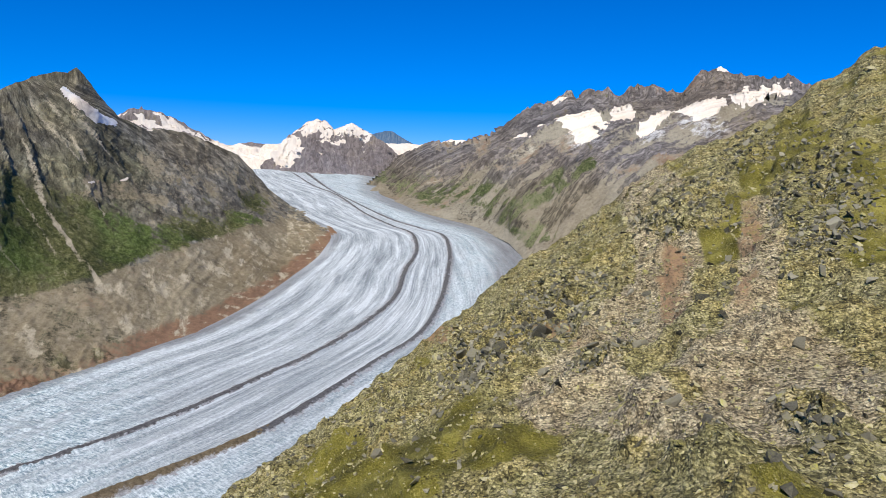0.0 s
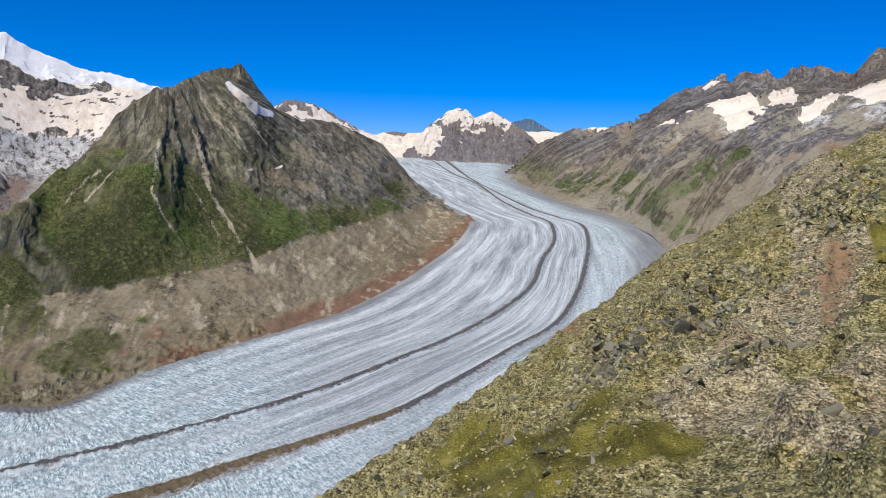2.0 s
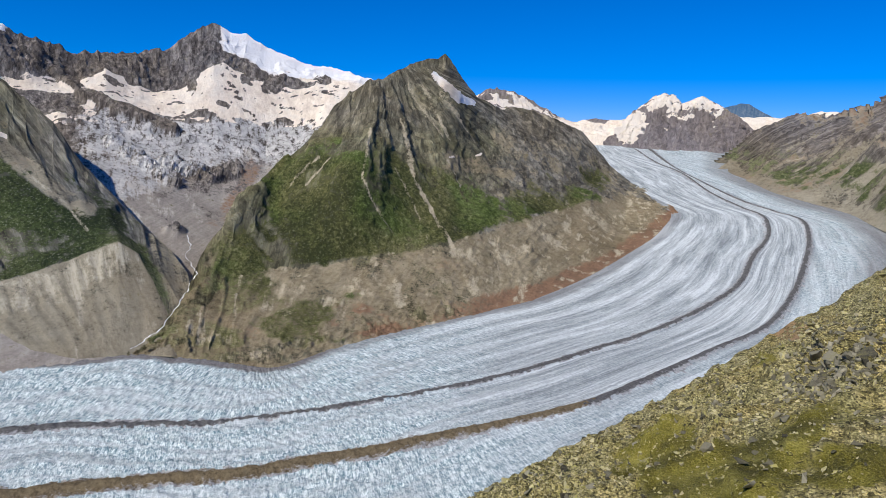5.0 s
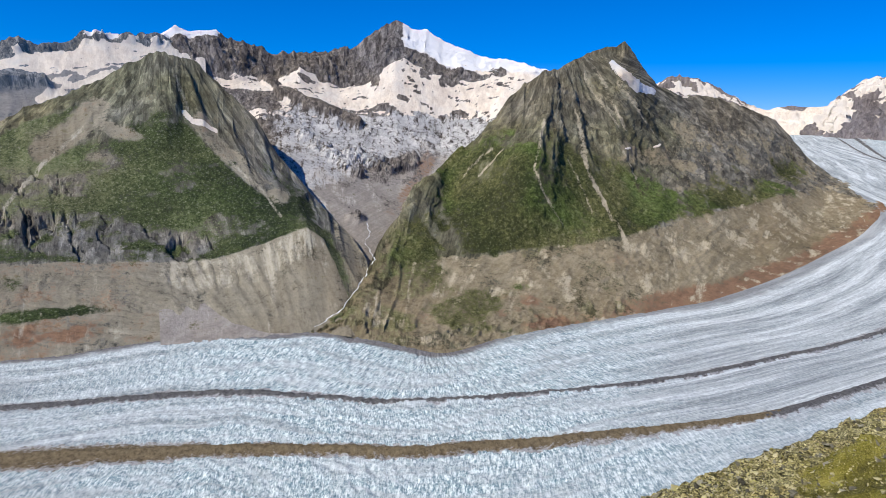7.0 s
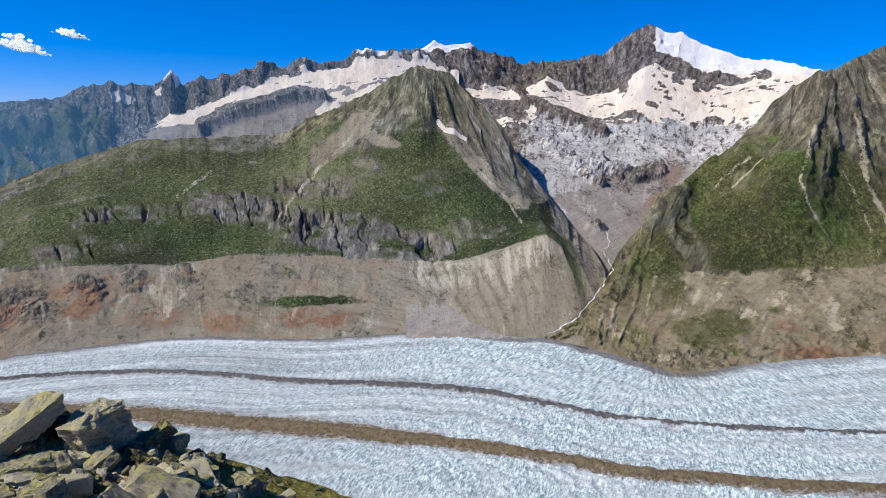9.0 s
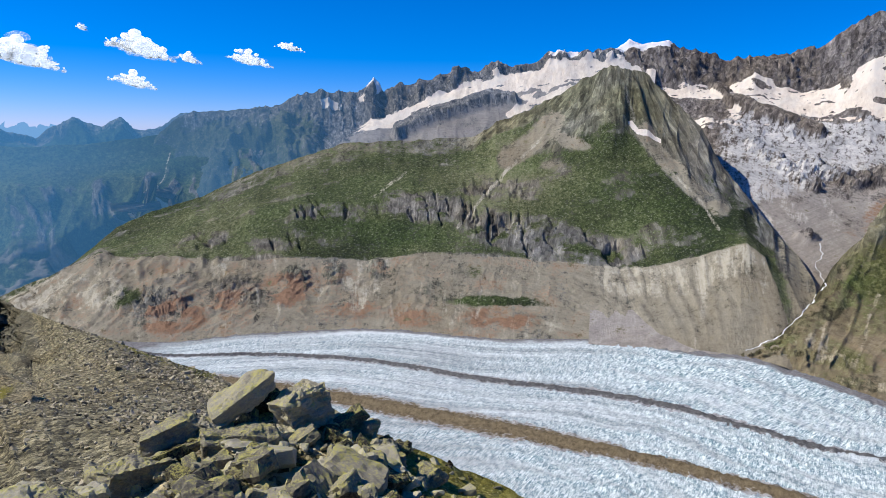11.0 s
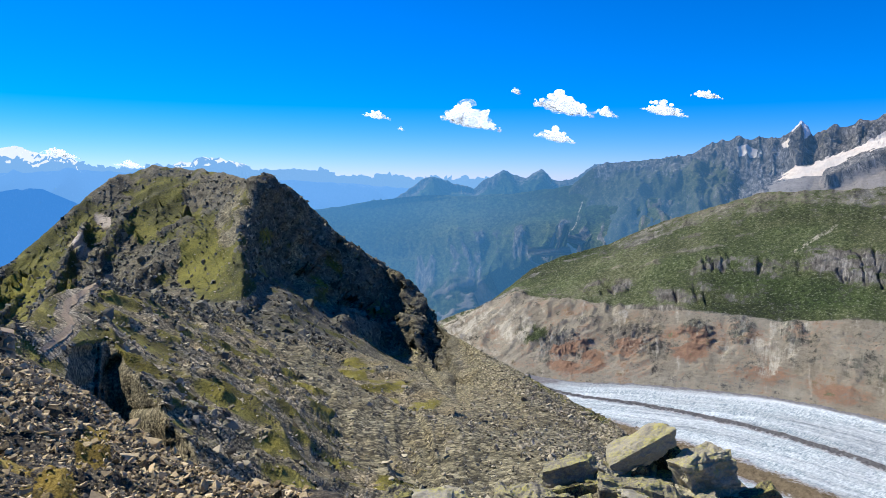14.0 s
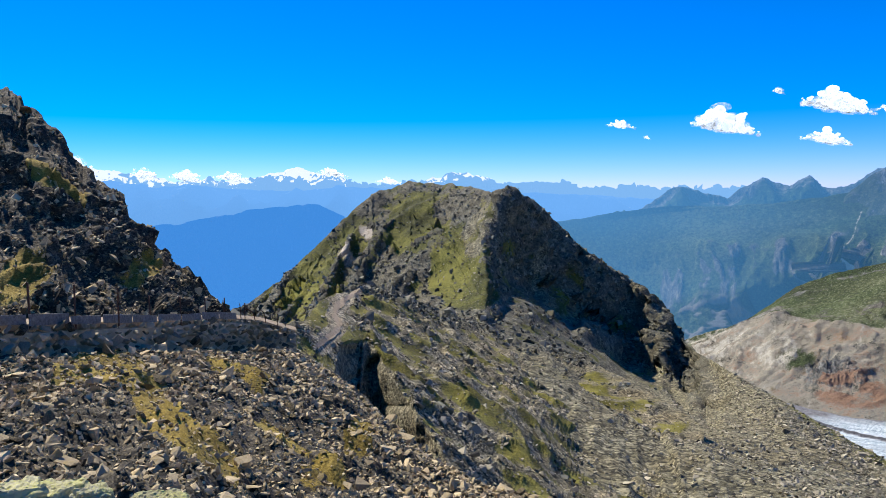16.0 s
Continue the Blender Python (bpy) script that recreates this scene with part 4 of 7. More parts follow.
    patch = s.blob(72.6, -13.85, 4.2, 0.4, 0, 0.5) * sstep(-0.3, 0.1, n2 + 0.12)
    grass = np.maximum.reduce([grass * (1 - low), patch, 0.5 * low * sstep(0.15, 0.4, s.noise(300, 4)) * sstep(3.4, 1.5, bot - s.el) * sstep(64, 70, s.AZ), s.blob(101.5, -12.8, 1.2, 0.8) * 0.8])
    scree = np.clip(low + high * 0.6 + edge * 0.9 + tan * 0.95, 0, 1) * np.clip(0.85 + 0.5 * n2, 0, 1) * (1 - 0.85 * scarp)
    fans = fbm(s.U + 40 * nz, s.S * 0.12, 0 * s.U, 130, 4, True, 0.5)
    snow = np.maximum(s.streak([(61.6, 1.0), (61.0, 0.2), (59.4, -0.2)], 0.26), s.streak([(61.0, 0.3), (60.0, 0.0)], 0.25)) * sstep(-0.5, 0.0, n2 + 0.25)
    red = np.maximum.reduce([s.blob(98.0, -14.6, 2.4, 1.2), s.blob(89.4, -12.9, 1.8, 1.2), s.blob(71.4, -15.3, 3.4, 0.85), s.blob(84, -14.6, 2.5, 0.9) * 0.6, s.blob(78.5, -15.4, 2.0, 0.7) * 0.7, s.blob(94, -13.5, 2.0, 0.8) * 0.6]) * sstep(-0.3, 0.25, n2 + 0.1) * 1.2
    red = np.maximum(red, 0.34 * low * sstep(62, 68, s.AZ + 3 * nz) * sstep(0.35, -0.1, n2)) + 0.4 * tan * sstep(-0.1, 0.3, nz)
    s.finish("mountain", m_pyr, grass, snow, scree, red, "green grassy mountain with grey cliffs and pale scree foot", olive=0.3 + 0.8 * nz + 0.5 * sstep(58, 62, s.AZ) * bare - 0.5 * cliff, pale=chute + 0.4 * low * sstep(0.5, 0.85, fans + 0.25 * n2) + 0.2 * low * sstep(0.1, 0.35, s.noise(110, 5)), lush=0.2 + 0.8 * s.noise(420, 4) + 0.5 * plat + 0.5 * patch)
    return s


def build_high_wall():
    sky_line = [(30, 4.0, 8000), (34.0, 5.05, 8300), (36.0, 5.6, 8500), (38.4, 5.83, 8600), (40.1, 6.39, 8600), (41.7, 6.91, 8700), (43.0, 7.8, 8700), (44.4, 7.88, 8700), (45.6, 8.55, 8700), (47.3, 7.3, 8500), (49.0, 6.31, 8300), (51.0, 5.85, 8100), (52.9, 5.6, 8000), (54.8, 5.61, 7800), (56.7, 6.23, 7600), (58.0, 6.33, 7500), (59.4, 7.03, 7400), (61.2, 6.78, 7400), (62.1, 7.17, 7400), (62.9, 6.51, 7400), (66, 5.5, 7300)]
    snow_top = [(30, 3.4, 7800), (35.1, 4.7, 8000), (38.7, 4.2, 7800), (40.7, 3.7, 7600), (43.3, 5.0, 7700), (45.5, 5.4, 7600), (47.6, 3.6, 7300), (49.8, 3.2, 7200), (51.6, 3.6, 7200), (53.0, 4.7, 7200), (54.8, 3.5, 7000), (57.5, 3.4, 6700), (62, 3.6, 6500), (66, 3.0, 6400)]
    snow_bot = [(30, 2.0, 6900), (36.9, 2.2, 6800), (38.8, 0.7, 6500), (41.7, -0.4, 6200), (45.3, 0.6, 6100), (48.8, 1.0, 6100), (52.5, 1.6, 6000), (56.1, 1.5, 5600), (66, 1.0, 5200)]
    bowl = [(30, -4, 4200), (40, -4.2, 4200), (45, -4.2, 4100), (50, -3.6, 3800), (54, -2.8, 3700), (66, -2.0, 3700)]
    floor_ = [(30, -9.5, 2900), (44, -9.3, 2850), (48, -9.2, 2700), (52, -8.0, 2850), (66, -7, 2900)]
    bed = [(30, -12.6, 2380), (44, -12.6, 2360), (48, -12.5, 2250), (52, -12.2, 2300), (66, -12, 2350)]
    foot = [(30, -18.0, 1960), (44, -17.8, 1950), (48, -17.1, 1920), (52, -16.8, 1920), (66, -16.8, 1950)]
    s = Slope(32.0, 64.0, 0.095, [sky_line, snow_top, snow_bot, bowl, floor_, bed, foot], (44, 36, 40, 34, 20, 20), jag=[(30, 0.15), (44, 0.2), (46, 0.5), (58, 0.6), (60, 0.1), (66, 0.1)])
    calm = 0.85 * sstep(0.85, 1.1, s.v) * sstep(2.3, 2.0, s.v) + 0.94 * sstep(2.0, 2.4, s.v)
    s.ribs(420, 170, (1 - calm) * sstep(0.02, 0.3, s.v) * sstep(3.5, 2.0, s.v), octaves=6, stretch=0.1, gain=0.6)
    s.rough(200, 30, foot=2.6, calm=calm)
    nz, n2 = s.noise(900, 5), s.noise(200, 4)
    n3 = s.noise(90, 4)
    top, bot = along(s.az, [p[:2] for p in snow_top])[:, None], along(s.az, [p[:2] for p in snow_bot])[:, None]
    crest = along(s.az, [p[:2] for p in sky_line])[:, None]
    snow = sstep(-0.12, 0.12, top - s.el + 0.5 * n2) * sstep(-0.25, 0.25, s.el - bot + 0.9 + 1.8 * n2 + 0.9 * n3) * sstep(0.34, 0.2, s.noise(330, 5) - 0.14 * sstep(2.0, 3.6, s.el)) * sstep(-0.75, -0.2, nz + 0.3 - 0.9 * sstep(53, 55, s.AZ) * sstep(3.2, 2.2, s.el))
    ridge_snow = sstep(0.9, 0.4, crest - s.el + 0.3 * n2 - 0.9 * sstep(37, 41, s.AZ)) * sstep(45.3, 44.6, s.AZ) * sstep(-0.5, -0.1, n2 + 0.2)
    cap = sstep(0.75, 0.4, crest - s.el - 0.25 * n2) * sstep(58.6, 59.3, s.AZ + 0.2 * n2)
    face = sstep(1.6, 0.9, crest - s.el) * sstep(43.8, 42.6, s.AZ) * sstep(-0.35, 0.0, n2 + 0.1)
    poke = np.maximum.reduce([s.blob(41.2, 3.9, 0.8, 0.5), s.blob(39.4, 4.3, 0.45, 0.4), s.blob(37.2, 4.9, 0.6, 0.35), s.blob(43.0, 4.6, 0.6, 0.5), s.blob(47.1, 4.2, 0.4, 1.0)]) * sstep(-0.35, 0.0, n2 + 0.1)
    snow = np.maximum.reduce([snow * sstep(0.42, 0.2, n3 + 0.35 * n2), ridge_snow, cap, face]) * (1 - poke)
    # broken ice hanging below the snow bowl
    hang = fbm(s.U, s.S * 0.22, 0 * s.U, 120, 5) + 0.35 * n2
    fall = sstep(0.0, 0.22, hang) * sstep(-3.0, -0.8, s.el + 0.8 * n2) * sstep(57, 53, s.AZ) * sstep(-0.1, 0.3, bot - s.el + 0.6) * 0.62
    snow = np.maximum(snow, fall)
    bits = s.blob(45.2, -1.9, 0.5, 0.5) * sstep(0.0, 0.2, n2)
    snow = np.maximum(snow, bits)
    # a rock rib parts the bowl, and crags break the slabs under it
    rib = s.streak([(56.2, 4.0), (54.4, 2.6), (52.6, 1.6), (50.4, 0.9), (48.4, 0.2)], 0.5) * sstep(-0.4, 0.0, n2 + 0.2)
    crags = np.maximum.reduce([s.streak([(49.2, -2.2), (46.0, -3.2), (44.0, -2.6)], 0.7), 0.8 * s.streak([(52.8, -0.6), (50.0, -2.6), (48.4, -3.6)], 0.6), 0.8 * s.blob(48.6, -7.3, 0.7, 0.28)]) * sstep(-0.3, 0.1, n3 + 0.08)
    s.p = s.p + s.normals() * (60 * rib + 40 * crags * (1 + n3))[..., None]
    snow = snow * (1 - rib)
    ice = sstep(0.7, -0.1, s.el - 1.0 + 1.2 * n2) * sstep(-2.4, -0.9, s.el + 0.9 * n2 + 0.35 * np.abs(s.AZ - 43)) * sstep(57, 53, s.AZ) * (1 - rib) * 0.8
    slabs = sstep(-0.9, -2.0, s.el + 1.1 * n2)
    scree = np.maximum(slabs * 0.6, sstep(-3.6, -5.0, s.el + 1.0 * n2)) * (1 - crags)
    red = np.maximum(s.streak([(42.6, -2.2), (43.6, -4.2), (44.8, -6.0)], 0.8), 0.8 * s.blob(45.4, -6.6, 0.9, 0.5)) * 0.55
    debris = np.maximum.reduce([0.6 * s.streak([(51.5, -3.5), (49.0, -6.0)], 0.6), 0.55 * s.streak([(52.5, -4.8), (50.5, -7.2)], 0.5), 0.6 * s.streak([(42.0, -3.4), (43.4, -6.2)], 0.4), 0.5 * s.streak([(47.6, -4.4), (46.6, -6.4)], 0.5)]) * (0.7 + n3)
    clean = np.clip(ridge_snow + cap, 0, 1)
    s.finish("mountain", m_wall, 0, snow * (1 - ice), scree, red, "high grey rock wall with a wide snow bowl under its summit", pale=debris, lush=clean, ice=ice)
    return s


def build_left_ridge():
    sky_line = [(58, 6.0, 7300), (61.2, 6.6, 7300), (62.9, 6.4, 7400), (64.9, 5.89, 7500), (66.0, 6.28, 7500), (67.1, 6.07, 7500), (68.2, 6.32, 7500), (69.1, 5.44, 7600), (71.0, 5.24, 7600), (72.7, 5.71, 7700), (73.7, 4.55, 7800), (74.6, 4.79, 7900), (77.8, 4.11, 8000), (80.1, 3.71, 8100), (81.3, 3.05, 8100), (82.1, 4.35, 8200), (83.3, 2.9, 8300), (86.2, 3.13, 8500), (88.4, 2.49, 8700), (89.7, 1.8, 8800), (91.3, 1.6, 8900), (93.4, 1.3, 9000), (95.8, 1.25, 9100), (97.0, 0.75, 9200), (98.2, -0.3, 9300), (99.5, -1.6, 9400), (102, -4.5, 9400)]
    low_rock = [(58, 4.8, 6800), (63, 5.5, 6900), (66.8, 5.7, 7000), (69, 5.0, 7000), (71.4, 4.7, 7100), (74.7, 3.6, 7100), (78.6, 2.3, 7100), (81.4, 1.1, 7100), (83.5, 0.4, 7000), (86, -0.2, 6900), (90, -1.2, 6800), (95, -2.0, 6900), (102, -5.0, 7200)]
    snow_low = [(58, 3.4, 6200), (66.6, 4.1, 6300), (69.6, 3.5, 6300), (72.4, 2.6, 6300), (76.1, 1.8, 6300), (79.5, 0.3, 6200), (83.5, -0.1, 6100), (90, -2.5, 5600), (95, -4.5, 5700), (102, -8, 6000)]
    foot = [(58, -1.0, 4700), (70, -1.4, 4700), (80, -2.0, 4700), (90, -5.0, 4700), (95, -8, 4700), (102, -11, 4700)]
    s = Slope(60.0, 102.0, 0.085, [sky_line, low_rock, snow_low, foot], (44, 30, 30), jag=[(60, 0.12), (69, 0.2), (72, 0.5), (89, 0.45), (93, 0.25), (102, 0.15)])
    calm = 0.85 * sstep(0.9, 1.1, s.v) * sstep(86, 82, s.AZ)
    s.ribs(700, 190, (1 - calm) * sstep(0.02, 0.3, s.v) * sstep(3.0, 2.4, s.v), octaves=3, stretch=0.12)
    s.ribs(200, 95, (1 - calm) * sstep(0.02, 0.2, s.v) * sstep(3.0, 2.6, s.v), octaves=6, gain=0.6, wander=0.2)
    s.rough(120, 12, foot=0.5, calm=calm)
    nz, n2 = s.noise(700, 5), s.noise(180, 4)
    crest, lr, sl = (along(s.az, [p[:2] for p in ln])[:, None] for ln in (sky_line, low_rock, snow_low))
    snow = sstep(-0.12, 0.12, lr - s.el + 0.45 * n2) * sstep(-0.15, 0.15, s.el - sl + 0.5 * n2) * sstep(84.5, 82.0, s.AZ + n2) * sstep(0.40, 0.24, s.noise(300, 5)) * sstep(-0.55, -0.25, nz + 0.35 * sstep(66, 72, s.AZ))
    caps = sstep(0.5, 0.25, crest - s.el - 0.2 * n2) * (sstep(63.5, 62.8, s.AZ) + s.blob(67, 6, 1.2, 2) + 0 * n2)
    tip = sstep(0.55, 0.3, crest - s.el) * s.blob(82.0, 3.7, 0.7, 1.0)
    upper = sstep(0.3, 0.8, crest - s.el) * sstep(72, 69, s.AZ) * sstep(-0.1, 0.15, n2 + 0.1)
    rib = s.streak([(80.2, -0.35), (79.0, 0.1), (76.0, 1.25), (72.7, 2.25), (70.6, 2.3)], 0.5) * sstep(-0.5, 0.0, n2 + 0.3)
    strip = s.streak([(71.2, 1.4), (69.0, 2.5), (66.4, 3.5)], 0.34) * sstep(-0.4, 0.1, n2 + 0.2)
    s.p = s.p + s.normals() * (90 * rib)[..., None]
    snow = np.maximum.reduce([snow, caps, tip, upper, strip, s.blob(85.6, 2.2, 0.8, 0.3, 8), s.blob(82.9, 2.4, 0.4, 0.25)])
    snow = snow * (1 - rib)
    scree = sstep(0.2, -0.2, s.el - sl + 0.5 * n2) * 0.9 * sstep(90, 84, s.AZ) * (1 - rib)
    grass = sstep(84, 89, s.AZ + n2) * sstep(2.0, -0.5, s.el + 1.5 * nz) * 0.8
    # far: blue haze emission painted stronger towards the ridge's distant end
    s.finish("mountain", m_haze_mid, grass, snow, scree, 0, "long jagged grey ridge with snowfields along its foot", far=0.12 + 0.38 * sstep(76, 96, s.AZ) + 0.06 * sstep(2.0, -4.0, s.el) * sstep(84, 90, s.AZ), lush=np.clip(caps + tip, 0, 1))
    return s


def build_right_range():
    sky_line = [(6.2, -1.0, 9500), (4.5, 0.6, 9500), (3.4, 1.9, 9600), (2.3, 2.45, 9700), (0.7, 2.91, 9700), (-1.4, 3.1, 9600), (-3.7, 3.62, 9400), (-5.2, 4.78, 9200), (-6.3, 5.7, 9000), (-7.9, 6.16, 8900), (-8.7, 6.83, 8800), (-9.9, 7.28, 8800), (-10.3, 6.6, 8800), (-11.4, 7.05, 8800), (-12.6, 7.42, 8800), (-13.6, 7.08, 8800), (-15.0, 7.63, 8700), (-16.3, 7.62, 8700), (-17.4, 7.15, 8700), (-18.4, 7.35, 8700), (-19.7, 8.69, 8700), (-21.3, 8.86, 8700), (-22.3, 8.34, 8600), (-23.7, 7.98, 8500), (-24.8, 8.03, 8400), (-25.9, 8.3, 8400), (-27.0, 7.4, 8300), (-31, 6.5, 8000)]
    snow_line = [(6.2, -1.1, 9400), (2, 0.8, 8600), (-2, 2.0, 8200), (-6, 3.6, 7900), (-9, 4.6, 7700), (-12, 5.0, 7700), (-16, 5.0, 7600), (-20, 5.4, 7500), (-24, 5.6, 7400), (-31, 4, 7000)]
    mid = [(6.2, -1.15, 9300), (2, -0.8, 7700), (-2, -0.6, 6800), (-6, 0.4, 6000), (-10, 1.2, 5500), (-14, 1.2, 5200), (-20, 0.5, 4800), (-31, -1.0, 4500)]
    foot = [(6.2, -1.3, 0), (5.4, -1.5, 0), (4.0, -2.1, 0), (2.1, -2.85, 0), (-0.2, -3.4, 0), (-3.0, -4.0, 0), (-5.4, -5.1, 0), (-6.8, -6.4, 0), (-9, -8.0, 3600), (-14, -9.0, 3000), (-31, -9, 2600)]
    s = Slope(-31.0, 6.2, 0.085, [sky_line, snow_line, mid, foot], (46, 40, 56), jag=[(-31, 0.5), (-5, 0.6), (0, 0.2), (6, 0.1)])
    spur = np.exp(-((s.AZ + 9.5 + 0.6 * (s.el - 2)) / 1.7) ** 2) * sstep(3.4, 2.2, s.v) * sstep(0.8, 1.8, s.v) * 350
    s.p = s.p * (1 - spur / s.r)[..., None]
    calm = 0.35 * sstep(0.7, 1.2, s.v) + 0.3 * sstep(1.8, 2.3, s.v)
    s.U = s.U - 0.42 * s.S * sstep(0.2, 1.2, s.v)
    s.ribs(900, 230, (1 - 0.6 * calm) * sstep(0.02, 0.3, s.v) * sstep(2.95, 2.3, s.v), octaves=3, stretch=0.15)
    ribs = s.ribs(260, 105, (1 - calm) * sstep(0.02, 0.2, s.v) * sstep(2.95, 2.5, s.v), octaves=6, gain=0.6, stretch=0.10, wander=0.25)
    s.rough(200, 22, foot=0.35, calm=calm)
    nz, n2 = s.noise(700, 5), s.noise(160, 4)
    patches = np.maximum.reduce([s.blob(-10.9, 4.7, 2.0, 0.75, 6, 0.35), s.blob(-11.0, 3.7, 1.2, 0.6, 0, 0.4), s.blob(-14.0, 5.3, 0.9, 0.45), s.blob(-16.4, 4.6, 1.5, 0.6, -35), s.blob(-17.0, 5.3, 1.2, 0.4), s.blob(-19.8, 5.5, 1.8, 0.55, -8), s.blob(-23.7, 6.6, 2.2, 1.0, -12), s.blob(-9.0, 6.4, 0.6, 0.28, -30), s.blob(-21.3, 8.8, 0.7, 0.3), s.blob(-5.8, 3.1, 1.2, 0.12, -16), s.blob(-7.5, 4.0, 0.7, 0.1, -20), s.blob(-0.4, 3.1, 0.9, 0.25)])
    snow = sstep(0.38, 0.6, 0.9 * patches + 0.75 * n2 + 0.4 * s.noise(60, 3))
    snow = np.where(patches > 0.05, snow, 0)
    fl = along(s.az, [p[:2] for p in foot])[:, None]
    above = s.el - fl
    grass = sstep(0.5, 1.4, above + 0.6 * nz) * sstep(5.2, 3.4, above + 0.5 * nz + 0.18 * np.abs(s.AZ + 6)) * sstep(-0.25, 0.25, n2 + 0.15) * 0.85
    grass = np.maximum(grass, s.streak([(-7.2, -1.8), (-9.4, 0.1), (-11.6, 1.3)], 0.8) * sstep(-0.2, 0.2, n2 + 0.08))
    scree = np.clip(sstep(1.3, 0.6, above + 0.5 * nz) + 0.8 * sstep(-0.05, 0.4, nz) * sstep(5, 3.5, s.el), 0, 1)
    scree = np.maximum(scree, 0.75 * sstep(0.34, 0.22, ribs) * sstep(0.6, 1.0, s.v))
    grass = grass * (1 - 0.5 * sstep(0.32, 0.2, ribs))
    red = 0.45 * sstep(0.0, 0.35, nz)
    below = np.maximum.reduce([s.blob(-11.2, 3.4, 1.5, 0.9), s.blob(-16.4, 3.9, 1.3, 0.7, -30), s.blob(-20, 4.6, 1.8, 0.6)]) * sstep(-0.3, 0.1, n2 + 0.1)
    s.finish("mountain", m_range, grass, snow, scree, red, "brown rocky range with hanging snow patches under its crest", ice=0.7 * below * (1 - snow), pale=0.4 * sstep(0.2, 0.4, nz) * sstep(2.4, 1.6, s.v), olive=sstep(2.0, -2.0, s.el) * 0.6)
    return s


def build_rib():
    sky_line = [(-4.5, -4.0, 5400), (-5.4, -3.1, 5600), (-6.4, -2.0, 5800), (-8.6, 0.0, 6000), (-10.1, 1.35, 6100), (-11.6, 2.05, 6200), (-13.3, 3.0, 6400), (-15.5, 3.5, 6600), (-18, 3.9, 6900), (-24, 4.2, 7200)]
    low = [(-4.5, -4.1, 5300), (-7, -3.2, 4900), (-10, -1.8, 4700), (-14, -0.6, 4600), (-24, -0.5, 4600)]
    foot = [(-4.5, -4.6, 5200), (-7, -6.6, 3900), (-10, -8.5, 3400), (-14, -9.5, 3000), (-24, -10, 2800)]
    s = Slope(-24.0, -4.5, 0.1, [sky_line, low, foot], (44, 50), jag=[(-24, 0.3), (-8, 0.4), (-5, 0.1)])
    calm = 0.45 * sstep(0.6, 1.1, s.v)
    s.U = s.U - 0.3 * s.S
    s.ribs(240, 90, (1 - calm) * sstep(0.02, 0.3, s.v) * sstep(2.0, 1.6, s.v), octaves=6, gain=0.6)
    s.rough(120, 12, foot=0.3, calm=calm)
    nz, n2 = s.noise(400, 5), s.noise(120, 4)
    crest = along(s.az, [p[:2] for p in sky_line])[:, None]
    grass = sstep(3.2, 1.8, crest - s.el + 1.5 * nz) * sstep(0.3, 0.8, crest - s.el + 0.4 * n2) * sstep(-16, -11, s.AZ) * np.clip(0.8 + n2, 0, 1)
    scree = np.clip(sstep(1.6, 3.4, crest - s.el + 1.5 * nz) + sstep(-11, -15, s.AZ + nz), 0, 1) * 0.9
    s.finish("mountain", m_range, grass, 0, scree, 0.25 * sstep(0, 0.4, nz), "dark rocky rib with green flank running down to the ice")


